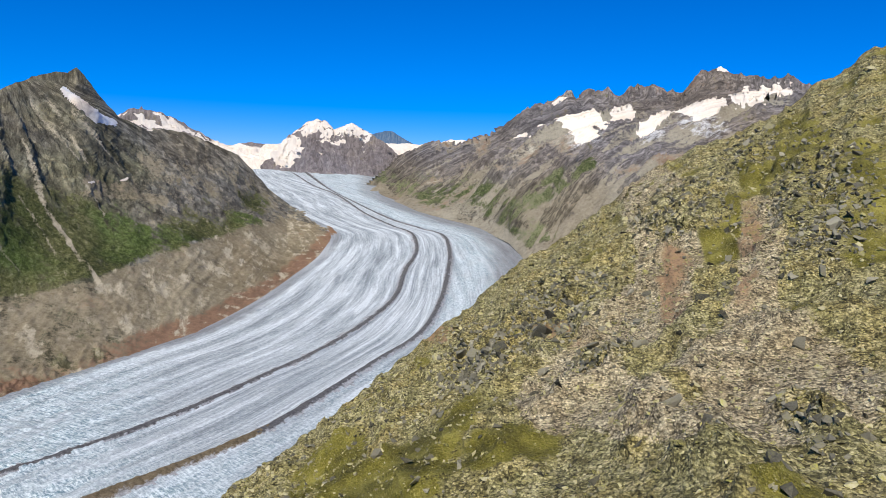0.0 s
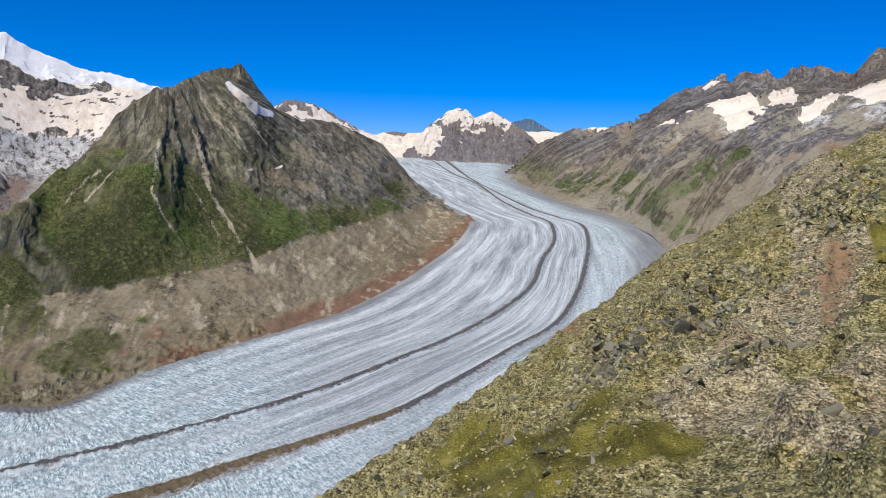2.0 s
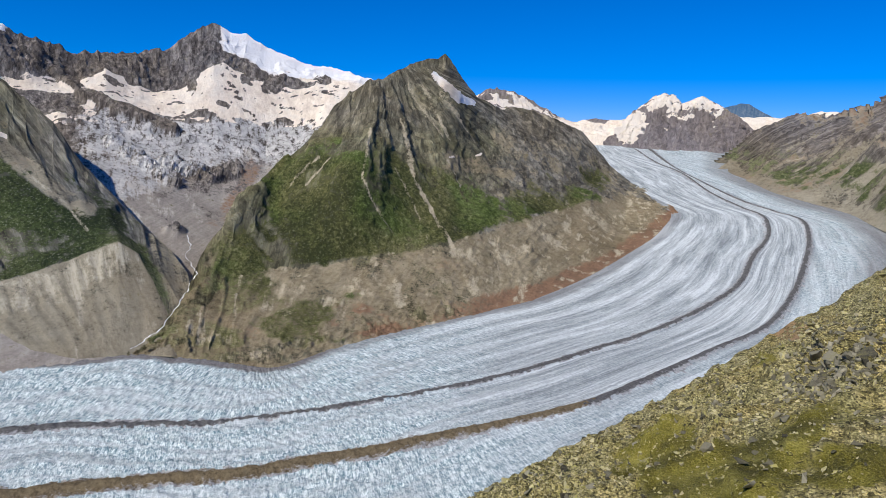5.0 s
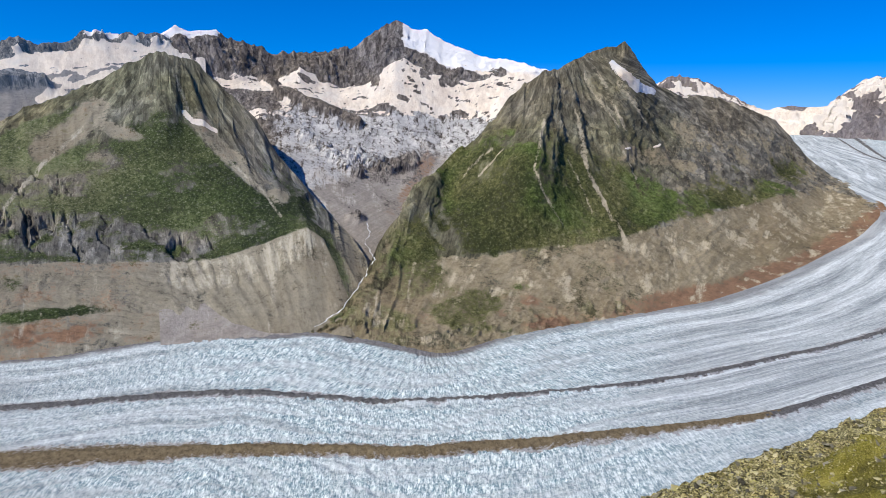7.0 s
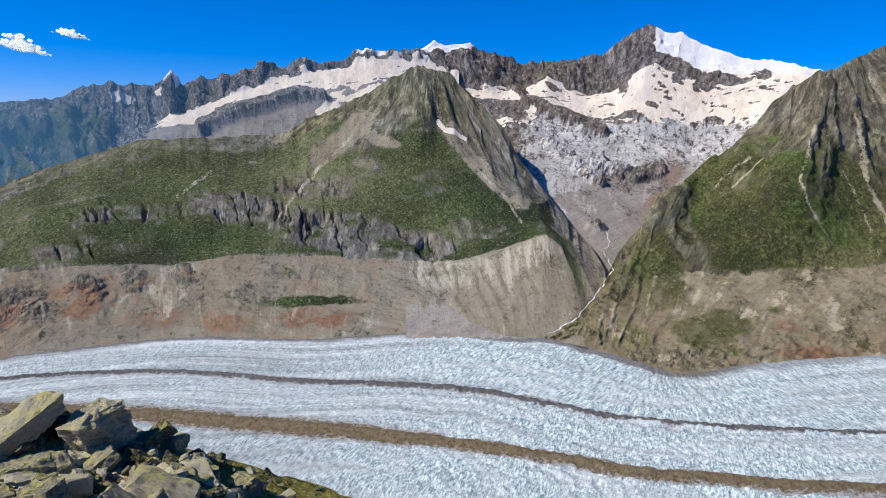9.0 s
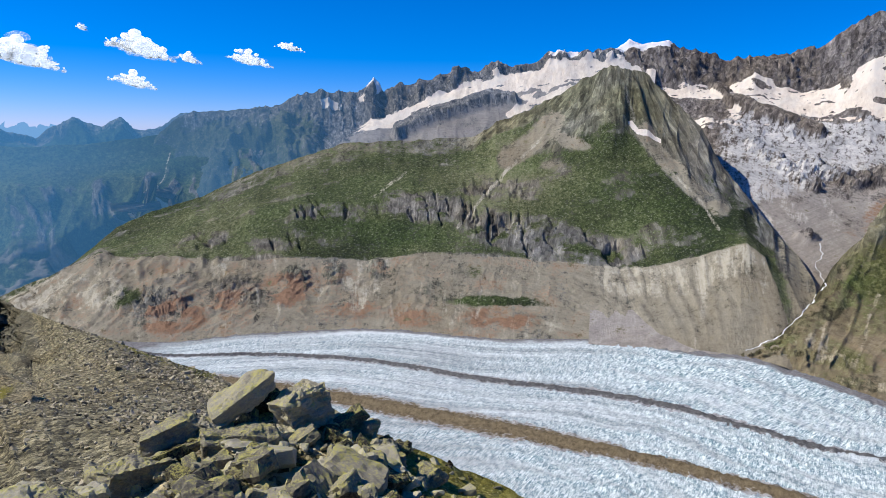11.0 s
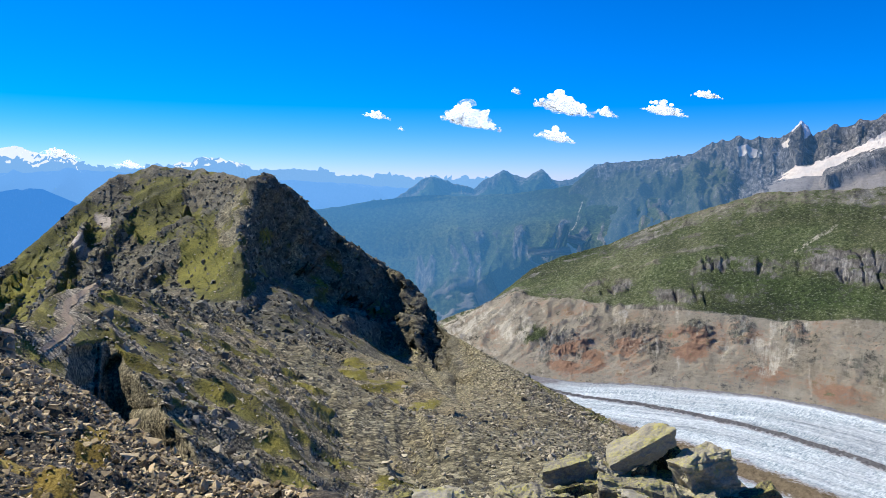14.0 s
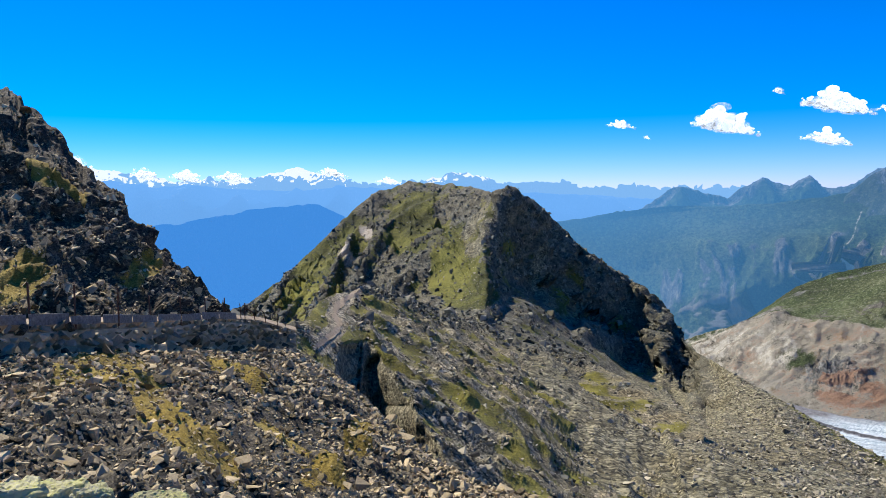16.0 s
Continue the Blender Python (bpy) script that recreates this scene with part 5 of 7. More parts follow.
def build_far_head():
    back_line = [(26, 3.5, 15000), (24.0, 4.48, 15000), (23.4, 4.51, 15000), (22.2, 4.33, 15000), (21.1, 3.94, 15500), (19.9, 3.31, 16000), (18.5, 2.47, 16500), (17.1, 2.07, 17000), (15.5, 2.45, 17500), (14.4, 2.31, 18000), (13.0, 2.4, 18000), (3.0, 2.8, 18000), (2.2, 2.71, 18000), (0.8, 2.84, 18000), (-0.4, 3.2, 17500), (-1.4, 3.22, 17500), (-3, 2.9, 17500)]
    front = [(26, 1.5, 13000), (20, 1.2, 13500), (14.5, 0.9, 14000), (8, 0.8, 15000), (3, 0.8, 14500), (-3, 0.6, 14000)]
    foot = [(26, -2.5, 11000), (16, -2.2, 10600), (12.5, -1.6, 10800), (8, -1.0, 12000), (3, -0.8, 12000), (-3, -0.8, 12000)]
    s = Slope(-3.0, 26.0, 0.08, [back_line, front, foot], (30, 24), back=(2.0, 1.1), jag=[(-3, 0.05), (16, 0.1), (19, 0.35), (26, 0.4)])
    s.rough(700, 90, gully=60, gsize=500, foot=0.3)
    n2 = s.noise(350, 4)
    rocky = sstep(-0.15, 0.1, n2) * sstep(17.5, 19.5, s.AZ) * sstep(1.0, 1.8, s.el) + s.blob(15.4, 2.35, 0.9, 0.3) + s.blob(6.0, 3.5, 1.2, 0.7) + s.blob(23.5, 1.6, 3.0, 0.8)
    low = sstep(-0.2, -0.5, s.el) * sstep(11.5, 12.5, s.AZ)
    s.finish("mountain", m_peaks, 0, np.clip(1 - rocky - low, 0, 1), 0, 0, "distant snow plateau and white ridges at the valley head")
    peak_line = [(14.6, 0.3, 13500), (13.7, 1.4, 13500), (13.0, 2.6, 13600), (12.0, 3.6, 13700), (11.0, 4.2, 13800), (10.4, 4.49, 13800), (9.8, 4.3, 13800), (9.1, 3.69, 13600), (8.3, 3.95, 13500), (7.65, 4.3, 13500), (6.7, 3.76, 13500), (5.4, 3.0, 13400), (4.0, 2.0, 13300), (3.2, 0.9, 13200), (2.6, 0.2, 13000)]
    mid = [(14.6, 0.25, 13000), (12, 1.7, 12600), (10, 2.0, 12500), (7.5, 1.9, 12400), (5, 1.2, 12300), (2.6, 0.15, 12300)]
    foot2 = [(14.6, 0.15, 12600), (13.4, 0.0, 11500), (11, -0.75, 11000), (8, -0.95, 11000), (6, -0.8, 11000), (4.5, -0.2, 11500), (2.6, 0.1, 12000)]
    q = Slope(2.6, 14.6, 0.06, [peak_line, mid, foot2], (40, 40), back=(2.0, 1.08), jag=0.2)
    q.carve(150, 700, foot=0.4).rough(400, 110, foot=0.4)
    n2 = q.noise(300, 4) + 0.6 * q.noise(90, 4)
    snow = sstep(-0.35, 0.1, q.el - 2.7 + 2.6 * n2 - 0.4 * np.abs(q.AZ - 9))
    snow = np.maximum(snow, sstep(0.3, 0.6, q.blob(12.6, 1.6, 0.9, 1.3, 25) + 0.4 * n2))
    q.finish("mountain", m_peaks, 0, snow, 0, 0, "distant twin snow peaks above a dark rock buttress")
    dark_line = [(6.6, 3.3, 18500), (5.8, 3.5, 18500), (5.0, 3.72, 18500), (4.3, 3.7, 18500), (3.4, 3.1, 18500), (2.6, 2.7, 18500)]
    d = Slope(2.6, 6.6, 0.08, [dark_line, [(2.6, 1, 18000), (6.6, 1, 18000)]], (20,), back=(1.0, 1.05))
    d.rough(900, 110)
    # nearly half its colour is emission painted as haze
    d.finish("mountain", m_haze2, 0, 0, 0, 0, "small haze-blue far peak behind the snow", far=0.45)


def build_hazy_valley():
    line = [(94, 1.0, 11000), (95.4, 1.18, 11000), (96.8, 1.06, 11000), (98.2, 0.03, 11300), (99.3, -0.27, 11500), (100.2, 0.0, 11500), (101.0, 0.72, 11500), (102.3, -0.05, 11600), (103.2, 0.3, 11700), (104.07, 0.65, 11800), (105.4, -0.03, 11800), (106.5, -0.86, 11900), (107.6, -0.6, 12000), (108.7, -0.27, 12000), (109.8, 0.1, 12000), (110.8, -0.14, 12000), (112.1, -1.21, 12000), (113.5, -1.9, 12000), (115, -2.2, 12000)]
    s = Slope(94.0, 115.0, 0.08, [line, [(94, -0.4, 9900), (99, -1.0, 10000), (104, -1.1, 10200), (110, -1.2, 10400), (115, -2.4, 10600)], [(94, -3.5, 8800), (115, -4.5, 9000)]], (30, 24), back=(3.0, 1.15), jag=0.22)
    s.ribs(900, 260, sstep(0.02, 0.3, s.v), octaves=6, gain=0.6)
    n2 = s.noise(300, 4)
    green = sstep(0.2, 0.9, s.v + 0.6 * n2)
    # the peaks' blue is haze painted as emission, thicker to the left
    s.finish("backdrop", m_haze2, 0.9 * green, 0.8 * s.blob(94.6, 0.9, 0.8, 0.12), 0.6 * sstep(0.1, 0.3, n2) * (1 - green), 0, "haze-blue rocky peaks above a forested valley side", "mountain range", kind="structure", far=0.50 + 0.12 * sstep(98, 112, s.AZ), lush=1.0)
    top = [(88, 0.9, 9300), (92, 0.3, 9300), (94.96, 0.0, 9400), (98.2, -0.6, 9500), (102.3, -1.2, 9500), (106.7, -1.45, 9500), (111, -1.55, 9500), (115.2, -2.03, 9500), (119.5, -2.56, 9500), (124, -3.0, 9500)]
    brow = [(88, -1.6, 6800), (92, -2.0, 6800), (96, -2.6, 6900), (100.4, -3.7, 7000), (104.1, -4.6, 7000), (107.6, -4.6, 7100), (111.1, -4.9, 7200), (114.9, -6.2, 7000), (119, -7.2, 7000), (124, -8.0, 7000)]
    floor_ = [(88, -4.6, 5200), (92, -5.0, 5300), (97.6, -6.0, 5400), (100, -7.0, 5400), (102.3, -8.2, 5300), (105, -9.2, 5200), (107.7, -9.0, 5300), (110.3, -9.0, 5500), (115, -11.0, 5500), (124, -14, 5500)]
    foot = [(88, -7.0, 4700), (98, -9.0, 4800), (103, -12.5, 4600), (108, -14, 4400), (112, -14.5, 4400), (124, -16, 4600)]
    q = Slope(88.0, 124.0, 0.08, [top, brow, floor_, foot], (40, 56, 36), jag=0.04)
    cliffs = sstep(0.8, 1.15, q.v) * sstep(2.15, 1.85, q.v)
    q.ribs(900, 200, 0.25 + 0.75 * cliffs, octaves=3, stretch=0.12)
    ribs = q.ribs(250, 55, 0.05 + 0.95 * cliffs, octaves=6, gain=0.58, wander=0.25)
    n1, n2, n3 = q.noise(900, 4), q.noise(220, 4), q.noise(110, 4)
    knolls = sstep(1.85, 2.1, q.v) * sstep(99, 102, q.AZ)
    q.p = q.p + q.normals() * (knolls * 45 * n2)[..., None]
    gorge = q.streak([(105.6, -10.0), (104.4, -9.3), (102.3, -7.7), (100.0, -6.3), (97.6, -5.3)], 0.75) * sstep(-0.5, 0.0, n2 + 0.3)
    q.p = q.p - q.normals() * (gorge * 170)[..., None]
    rock = cliffs * sstep(0.35, 0.6, ribs + 0.5 * n1) * 0.9
    grass = np.clip(1 - rock, 0, 1) * (1 - 0.8 * knolls * sstep(-0.05, 0.2, n2)) * np.clip(0.9 + 0.5 * n3, 0, 1)
    lane = q.streak([(97.7, -1.8), (98.14, -3.19), (98.96, -5.05)], 0.07)
    ledge_scree = 0.7 * q.blob(97.0, -0.9, 2.5, 0.5, -15) * sstep(-0.2, 0.2, n2 + 0.1)
    scree = np.clip(ledge_scree + knolls * sstep(0.0, 0.2, n2), 0, 1)
    # painted haze: more glow further left and higher up, less in the gorge
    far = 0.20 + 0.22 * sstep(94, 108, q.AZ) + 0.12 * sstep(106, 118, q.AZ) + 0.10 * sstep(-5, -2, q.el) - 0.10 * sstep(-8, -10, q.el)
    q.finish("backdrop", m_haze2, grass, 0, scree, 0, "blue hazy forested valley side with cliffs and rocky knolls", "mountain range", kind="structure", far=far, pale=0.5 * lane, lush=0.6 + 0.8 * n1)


def build_snow_horizon():
    line = [(104, -0.3, 42000), (111.3, -0.08, 42000), (113.7, 0.02, 42000), (117.3, 0.15, 42000), (120.1, 0.55, 42000), (121.9, 0.58, 42000), (124.0, 0.6, 42000), (125.5, 1.15, 42000), (127.3, 1.67, 42000), (128.2, 1.3, 42000), (130.5, 0.8, 42000), (132.9, 0.55, 42000), (134.5, 0.6, 42000), (136.1, 0.75, 42000), (137.5, 1.65, 42000), (138.8, 1.45, 42000), (140.4, 2.18, 42000), (141.5, 1.7, 42000), (142.4, 1.6, 42000), (144.1, 1.2, 42000), (145.9, 1.0, 42000), (148, 0.95, 42000), (150.0, 1.1, 42000), (151.5, 1.5, 42000), (152.7, 1.75, 42000), (154.4, 1.95, 42000), (155.6, 2.2, 42000), (158, 2.3, 42000), (168, 2.0, 42000)]
    body = [(104, -0.8, 33000), (120, -0.5, 33000), (128, 0.1, 33000), (136, 0.2, 33000), (146, 0.3, 33000), (168, 0.4, 33000)]
    foot = [(104, -13, 9000), (168, -13, 9000)]
    s = Slope(104.0, 168.0, 0.16, [line, body, foot], (26, 30), back=(1.0, 1.05), jag=0.3)
    s.carve(520, 2600, foot=0.3).rough(1800, 480, foot=0.3)
    n2, n3 = s.noise(1300, 5), s.noise(420, 5)
    crest = along(s.az, [p[:2] for p in line])[:, None]
    snow = sstep(0.5, 0.2, crest - s.el + 1.3 * n2 + 0.9 * n3 - 0.35 * sstep(1.2, 2.0, crest)) * sstep(0.6, 1.2, crest + 0.4 * n2)
    # four fifths of the range is flat emission, for haze and bright snow
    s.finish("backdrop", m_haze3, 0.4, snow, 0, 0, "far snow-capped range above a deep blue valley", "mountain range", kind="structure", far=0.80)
    veil = [(100, -2.2, 27000), (108, -1.2, 27000), (116, -0.5, 27000), (124, -0.1, 27000), (131, 0.2, 27000), (134.3, 0.45, 27000), (137, 0.5, 27000), (140.6, 0.2, 27000), (143, 0.35, 27000), (146, 0.5, 27000), (148.8, 0.9, 27000), (151, 0.7, 27000), (154, 1.2, 27000), (160, 1.0, 27000), (168, 1.2, 27000)]
    w = Slope(100.0, 168.0, 0.2, [veil, [(100, -4.0, 20000), (116, -2.6, 20000), (140, -2.2, 20000), (168, -1.8, 20000)], [(100, -9, 15500), (168, -9, 15500)]], (30, 30), back=(1.0, 1.05), jag=0.16)
    w.ribs(2600, 900, sstep(0.02, 0.3, w.v), octaves=5, stretch=0.15)
    # haze glow eases a little below the crest
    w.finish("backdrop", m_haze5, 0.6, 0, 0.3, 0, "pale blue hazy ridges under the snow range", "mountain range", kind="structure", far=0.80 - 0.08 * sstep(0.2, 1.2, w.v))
    mid = [(124, -4.0, 15000), (129, -3.6, 15000), (133, -3.0, 15000), (135.3, -2.6, 15000), (137.2, -1.9, 15000), (138.8, -1.0, 15000), (140.3, -0.75, 15000), (142.5, -1.05, 15000), (144.6, -1.3, 15000), (148.9, -2.0, 15000), (152.5, -2.6, 15000), (156, -1.6, 15000), (160, 0.2, 15000), (168, 0.4, 15000)]
    q = Slope(124.0, 168.0, 0.2, [mid, [(124, -8, 12000), (168, -7, 12000)], [(124, -16, 7000), (168, -16, 7000)]], (30, 30))
    q.carve(420, 1300, foot=0.3).rough(900, 260, foot=0.3)
    # its dark blue is an even haze emission set in the material
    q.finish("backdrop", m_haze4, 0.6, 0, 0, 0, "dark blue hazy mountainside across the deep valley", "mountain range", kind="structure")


# ridge and far slopes with their haze put in as blue emission
m_haze_mid = country("hazed_ridge_rock", ((0.085, 0.085, 0.09), (0.19, 0.188, 0.188), (0.36, 0.353, 0.345)), MEADOW, ((0.2, 0.18, 0.16), (0.3, 0.275, 0.25), (0.42, 0.39, 0.36)), slabs=0.7, grain=24, streak=0.8, relief=0.45, haze_glow=((0.07, 0.20, 0.40), None))
m_haze5 = country("hazed_ridges", GREY, MEADOW, SCREE, grain=30, haze_glow=((0.15, 0.40, 0.86), None))
m_haze4 = country("hazed_mountainside", GREY, MEADOW, SCREE, grain=30, haze_glow=((0.055, 0.27, 0.76), 0.72))
pyramid = build_pyramid()
green_mountain = build_green_mountain()
high_wall = build_high_wall()
build_left_ridge()
build_right_range()
build_rib()
build_far_head()
build_hazy_valley()
build_snow_horizon()


# ---- the near slopes ----
def build_near_slope():
    sky_line = [(-42, 14, 330), (-31.4, 10.09, 300), (-30.2, 9.43, 298), (-28.6, 8.0, 295), (-27.2, 7.47, 292), (-25.9, 6.12, 288), (-24.1, 4.93, 284), (-22.2, 3.9, 280), (-19.9, 3.24, 276), (-17.5, 1.91, 270), (-15.0, 0.09, 262), (-13.4, -1.31, 255), (-11.2, -3.21, 246), (-8.2, -5.63, 232), (-6.6, -6.48, 225), (-4.1, -8.58, 212), (-2.3, -10.5, 204), (0.9, -12.9, 192), (4.2, -15.68, 180), (8.3, -18.7, 166), (12.9, -21.95, 150), (18.1, -24.9, 134), (22.6, -27.33, 120), (30, -31.5, 105), (40, -36, 90)]
    mid = [(-42, -4, 130), (-31, -6, 130), (-20, -9, 128), (-10, -14, 122), (0, -19, 115), (10, -25.5, 106), (20, -30, 95), (30, -35, 85), (40, -40, 75)]
    foot = [(-42, -34, 30), (-31, -34, 32), (-20, -34, 36), (-10, -35, 40), (0, -36, 45), (10, -38, 50), (20, -40, 55), (40, -45, 55)]
    s = Slope(-42.0, 40.0, 0.15, [sky_line, mid, foot], (115, 80), back=(6.0, 1.4), jag=0.45)
    crag = np.maximum.reduce([s.blob(-19.0, -2.0, 3.4, 2.0, -20), s.blob(-28.5, -1.0, 3.0, 4.0), s.blob(-9.5, -10.5, 4.0, 2.2, -30), s.blob(-14.0, -13.5, 3.0, 1.2, -10), s.blob(-3.5, -14.5, 3.5, 1.6, -30), s.blob(-23.5, 2.6, 2.2, 1.2, -25), s.blob(-29, -16, 3.0, 1.5, 20)])
    s.rough(26, 3.6, foot=0.3, gain=0.6)
    s.p = s.p + s.normals() * (crag * (1.6 + 3.4 * (s.noise(11, 5, True) - 0.4)))[..., None]
    s.crag = crag
    nz, n2, n3 = s.noise(45, 4), s.noise(14, 4), s.noise(5, 3)
    turf = np.maximum.reduce([s.blob(-22.0, -3.0, 2.2, 3.5, 10), s.blob(-26.5, 2.5, 2.6, 3.5), s.blob(-31, -2, 2.5, 6), s.blob(4, -24.5, 9, 3.0, -22), s.blob(-6, -21.5, 5, 1.6, -20), s.blob(-30, -22, 5, 2), s.blob(9, -23, 5, 1.2, -38), s.blob(-24, 1.0, 1.5, 3.0)])
    grass = sstep(0.30, 0.60, turf * 0.62 + 0.45 * n2 + 0.3 * nz) * sstep(-0.5, 0.1, n3 + 0.2) + 0.5 * sstep(0.15, 0.45, n2)
    pale = np.maximum.reduce([s.streak([(-16.5, -1.0), (-18.0, -5.0), (-17.5, -9.0), (-12, -15), (-9, -17.5)], 3.2), s.blob(-15, -17, 7, 2.6, 14), s.streak([(-24.5, -2), (-24.5, -9), (-22, -14)], 2.0), s.blob(-26, -14, 7, 4)])
    scree = sstep(0.25, 0.6, 0.62 * pale + 0.5 * n2 + 0.10)
    red = np.maximum.reduce([s.streak([(-18.6, -6.0), (-18.6, -9.5)], 1.6), s.blob(-23.6, -5, 1.0, 4), s.blob(-10, -12.4, 2, 0.9), s.blob(0, -12.6, 2, 0.8)]) * sstep(-0.3, 0.3, n2 + 0.1) * 0.8
    grass = np.clip((grass + 0.35 * sstep(0.05, 0.35, n2 + 0.5 * nz)) * (1 - 0.8 * scree) * (1 - 0.6 * crag), 0, 1)
    scree = scree * (1 - 0.8 * crag)
    s.finish("hillside", m_near, grass, 0, scree, red, "steep stony hillside with olive turf and pale scree", "hillside", parts=("rock_face", "turf", None, "scree_slope"), even=True)
    return s


def build_hill():
    sky_line = [(86.0, -25.5, 90), (90, -22.5, 130), (93.8, -19.9, 170), (96.9, -18.42, 200), (99.6, -17.16, 225), (102.3, -15.82, 250), (106.0, -13.99, 300), (107.3, -13.3, 335), (108.4, -12.7, 385), (109.3, -12.05, 425), (111.2, -10.47, 465), (113.6, -8.42, 474), (115.5, -6.8, 468), (118.3, -4.71, 455), (120.6, -2.39, 438), (121.9, -1.02, 422), (123.3, -0.11, 400), (124.2, -0.34, 395), (125.5, 0.11, 425), (127.3, 0.55, 470), (129.0, 0.67, 500), (131.4, 0.87, 520), (132.9, 0.21, 520), (133.9, 0.29, 515), (135.8, -1.23, 490), (137.4, -2.71, 460), (139.4, -4.57, 430), (141.8, -6.77, 390), (143.7, -8.08, 350), (147, -10.5, 310), (152, -13, 280)]
    mid = [(86, -26, 80), (95, -21.5, 130), (102, -18, 180), (106.5, -16.8, 240), (107.8, -16.9, 288), (109.5, -16.2, 330), (111.5, -15.0, 358), (113.8, -13.5, 374), (116.5, -10.8, 386), (118.8, -9.2, 384), (122, -7.2, 370), (123.8, -7.0, 346), (125.3, -9.0, 262), (128, -8.4, 292), (131, -8, 325), (136, -8.6, 330), (142, -10.5, 280), (152, -16, 200)]
    low = [(86, -28, 60), (95, -24, 85), (105, -21, 115), (112, -18.5, 140), (120, -16, 155), (128, -16, 155), (135, -17, 150), (152, -19, 140)]
    foot = [(86, -40, 30), (100, -38, 34), (120, -36, 38), (135, -34, 42), (152, -32, 48)]
    s = Slope(86.0, 152.0, 0.11, [sky_line, mid, low, foot], (80, 50, 40), back=(6.0, 1.4), jag=[(86, 0), (107, 0.08), (112, 0.25), (124, 0.25), (134, 0.2), (138, 0.15), (145, 0.1)])
    rocky = sstep(107, 113, s.AZ)
    n = s.normals()
    x, y, z = s.p[..., 0], s.p[..., 1], s.p[..., 2]
    fade = sstep(0, 0.4, s.rows - s.v) * (0.12 + 0.88 * rocky) * (1 - 0.8 * sstep(0.85, 1.2, s.v))
    s.carve(2.0, 40, foot=0.4, calm=1 - fade * sstep(1.5, 0.9, s.v))
    d = fbm(x, y, z, 34, 5, True, 0.6)
    s.p = s.p + n * (3.6 * (d - d.mean()) * fade * (0.35 + 0.65 * sstep(0, 0.3, s.v)))[..., None]
    # ribs of rock slant down the face, away from the ridge on either side
    face = fade * sstep(0.02, 0.15, s.v)
    level = s.U
    s.U = level - 0.24 * s.S
    left = s.ribs(24, 12.5, face * sstep(125.5, 129, s.AZ), octaves=5, stretch=0.08, gain=0.6, wander=0.2)
    s.U = level + 0.12 * s.S
    s.ribs(60, 26.0, face * sstep(125, 122, s.AZ), octaves=3, stretch=0.16, gain=0.5, wander=0.6)
    s.ribs(24, 8.0, face * sstep(125, 122, s.AZ), octaves=4, stretch=0.3, gain=0.62, wander=0.8)
    s.U = level
    ridge = s.streak([(123.4, -0.1), (124.7, -2.9), (124.8, -5.2), (124.3, -7.5), (125.0, -9.5)], 1.4)
    s.p = s.p * (1 - 0.03 * ridge)[..., None]
    nz, n2 = s.noise(60, 4), s.noise(18, 4)
    # shaded crags run down the skyline edge
    crag = np.maximum(s.streak([(123.3, -1.2), (118.5, -5.5), (113.5, -9.3), (109.3, -13.4), (108.2, -16.0)], 1.7), s.streak([(117.0, -11.0), (112.5, -13.0), (109, -16)], 1.0) * 0.8)
    s.p = s.p + n * (crag * sstep(-0.4, 0.3, n2 + 0.25) * 6.0)[..., None]
    turf = np.maximum.reduce([s.blob(131.4, -2.3, 2.0, 2.8, 25), s.blob(127.0, -7.5, 2.2, 2.4, -20), s.blob(140.5, -7.5, 3, 2.5), s.blob(128.2, -5.0, 1.3, 2.5), s.blob(136, -4, 2.5, 2.5) * 0.7, s.blob(126, -8.8, 2.0, 0.9), s.blob(128.8, -6.8, 1.4, 1.8, 10), s.blob(139.0, -6.0, 2.6, 2.4, -40)])
    grass = sstep(0.3, 0.6, 0.75 * turf + 0.4 * n2 + 0.05) * (1 - crag)
    grass = np.maximum(grass, sstep(0.0, 0.3, n2 + 0.3 * nz + 0.2 * sstep(135, 138, s.AZ)) * 0.75 * sstep(2.1, 1.4, s.v) * rocky * (1 - 0.8 * crag))
    edge_turf = sstep(1.0, 0.2, along(s.az, [p[:2] for p in sky_line])[:, None] - s.el + 0.5 * n2) * sstep(105, 100, s.AZ)
    grass = np.maximum(grass, edge_turf * 0.8)
    grass = grass * (1 - 0.9 * sstep(0.34, 0.56, left) * sstep(127, 130, s.AZ))
    scree = np.clip(sstep(112, 106, s.AZ + 2 * nz) * sstep(0.9, 1.1, s.v + 2 * (s.AZ < 107.6)) + sstep(-11.5, -14.0, s.el + 2.5 * nz) * sstep(0.85, 1.05, s.v) + s.streak([(124.9, -1.6), (126.5, -4.14), (126.5, -6.65), (125.8, -8.6)], 1.1) + s.blob(125.9, -8.9, 1.8, 0.8) + s.streak([(120.6, -3.3), (121.1, -7.0), (119.5, -9.0), (116.9, -10.4), (114.5, -14.0)], 0.55), 0, 1) * (1 - 0.9 * crag)
    red = np.maximum(s.blob(135.1, -2.8, 0.6, 0.45, 30), s.blob(136.5, -5.0, 0.9, 0.65, 30))
    scree, grass = np.maximum(scree, red), grass * (1 - red)
    red = np.maximum(red, 0.6 * s.blob(126.0, -8.8, 1.5, 0.6) * sstep(-0.3, 0.2, n2 + 0.1))
    s.finish("hill", m_hill, grass, 0, scree, red, "craggy dark hill with olive turf and a wide scree apron", "hill", parts=("rock_face", "turf", None, "scree_slope"), even=True, gravel=m_apron)
    return s


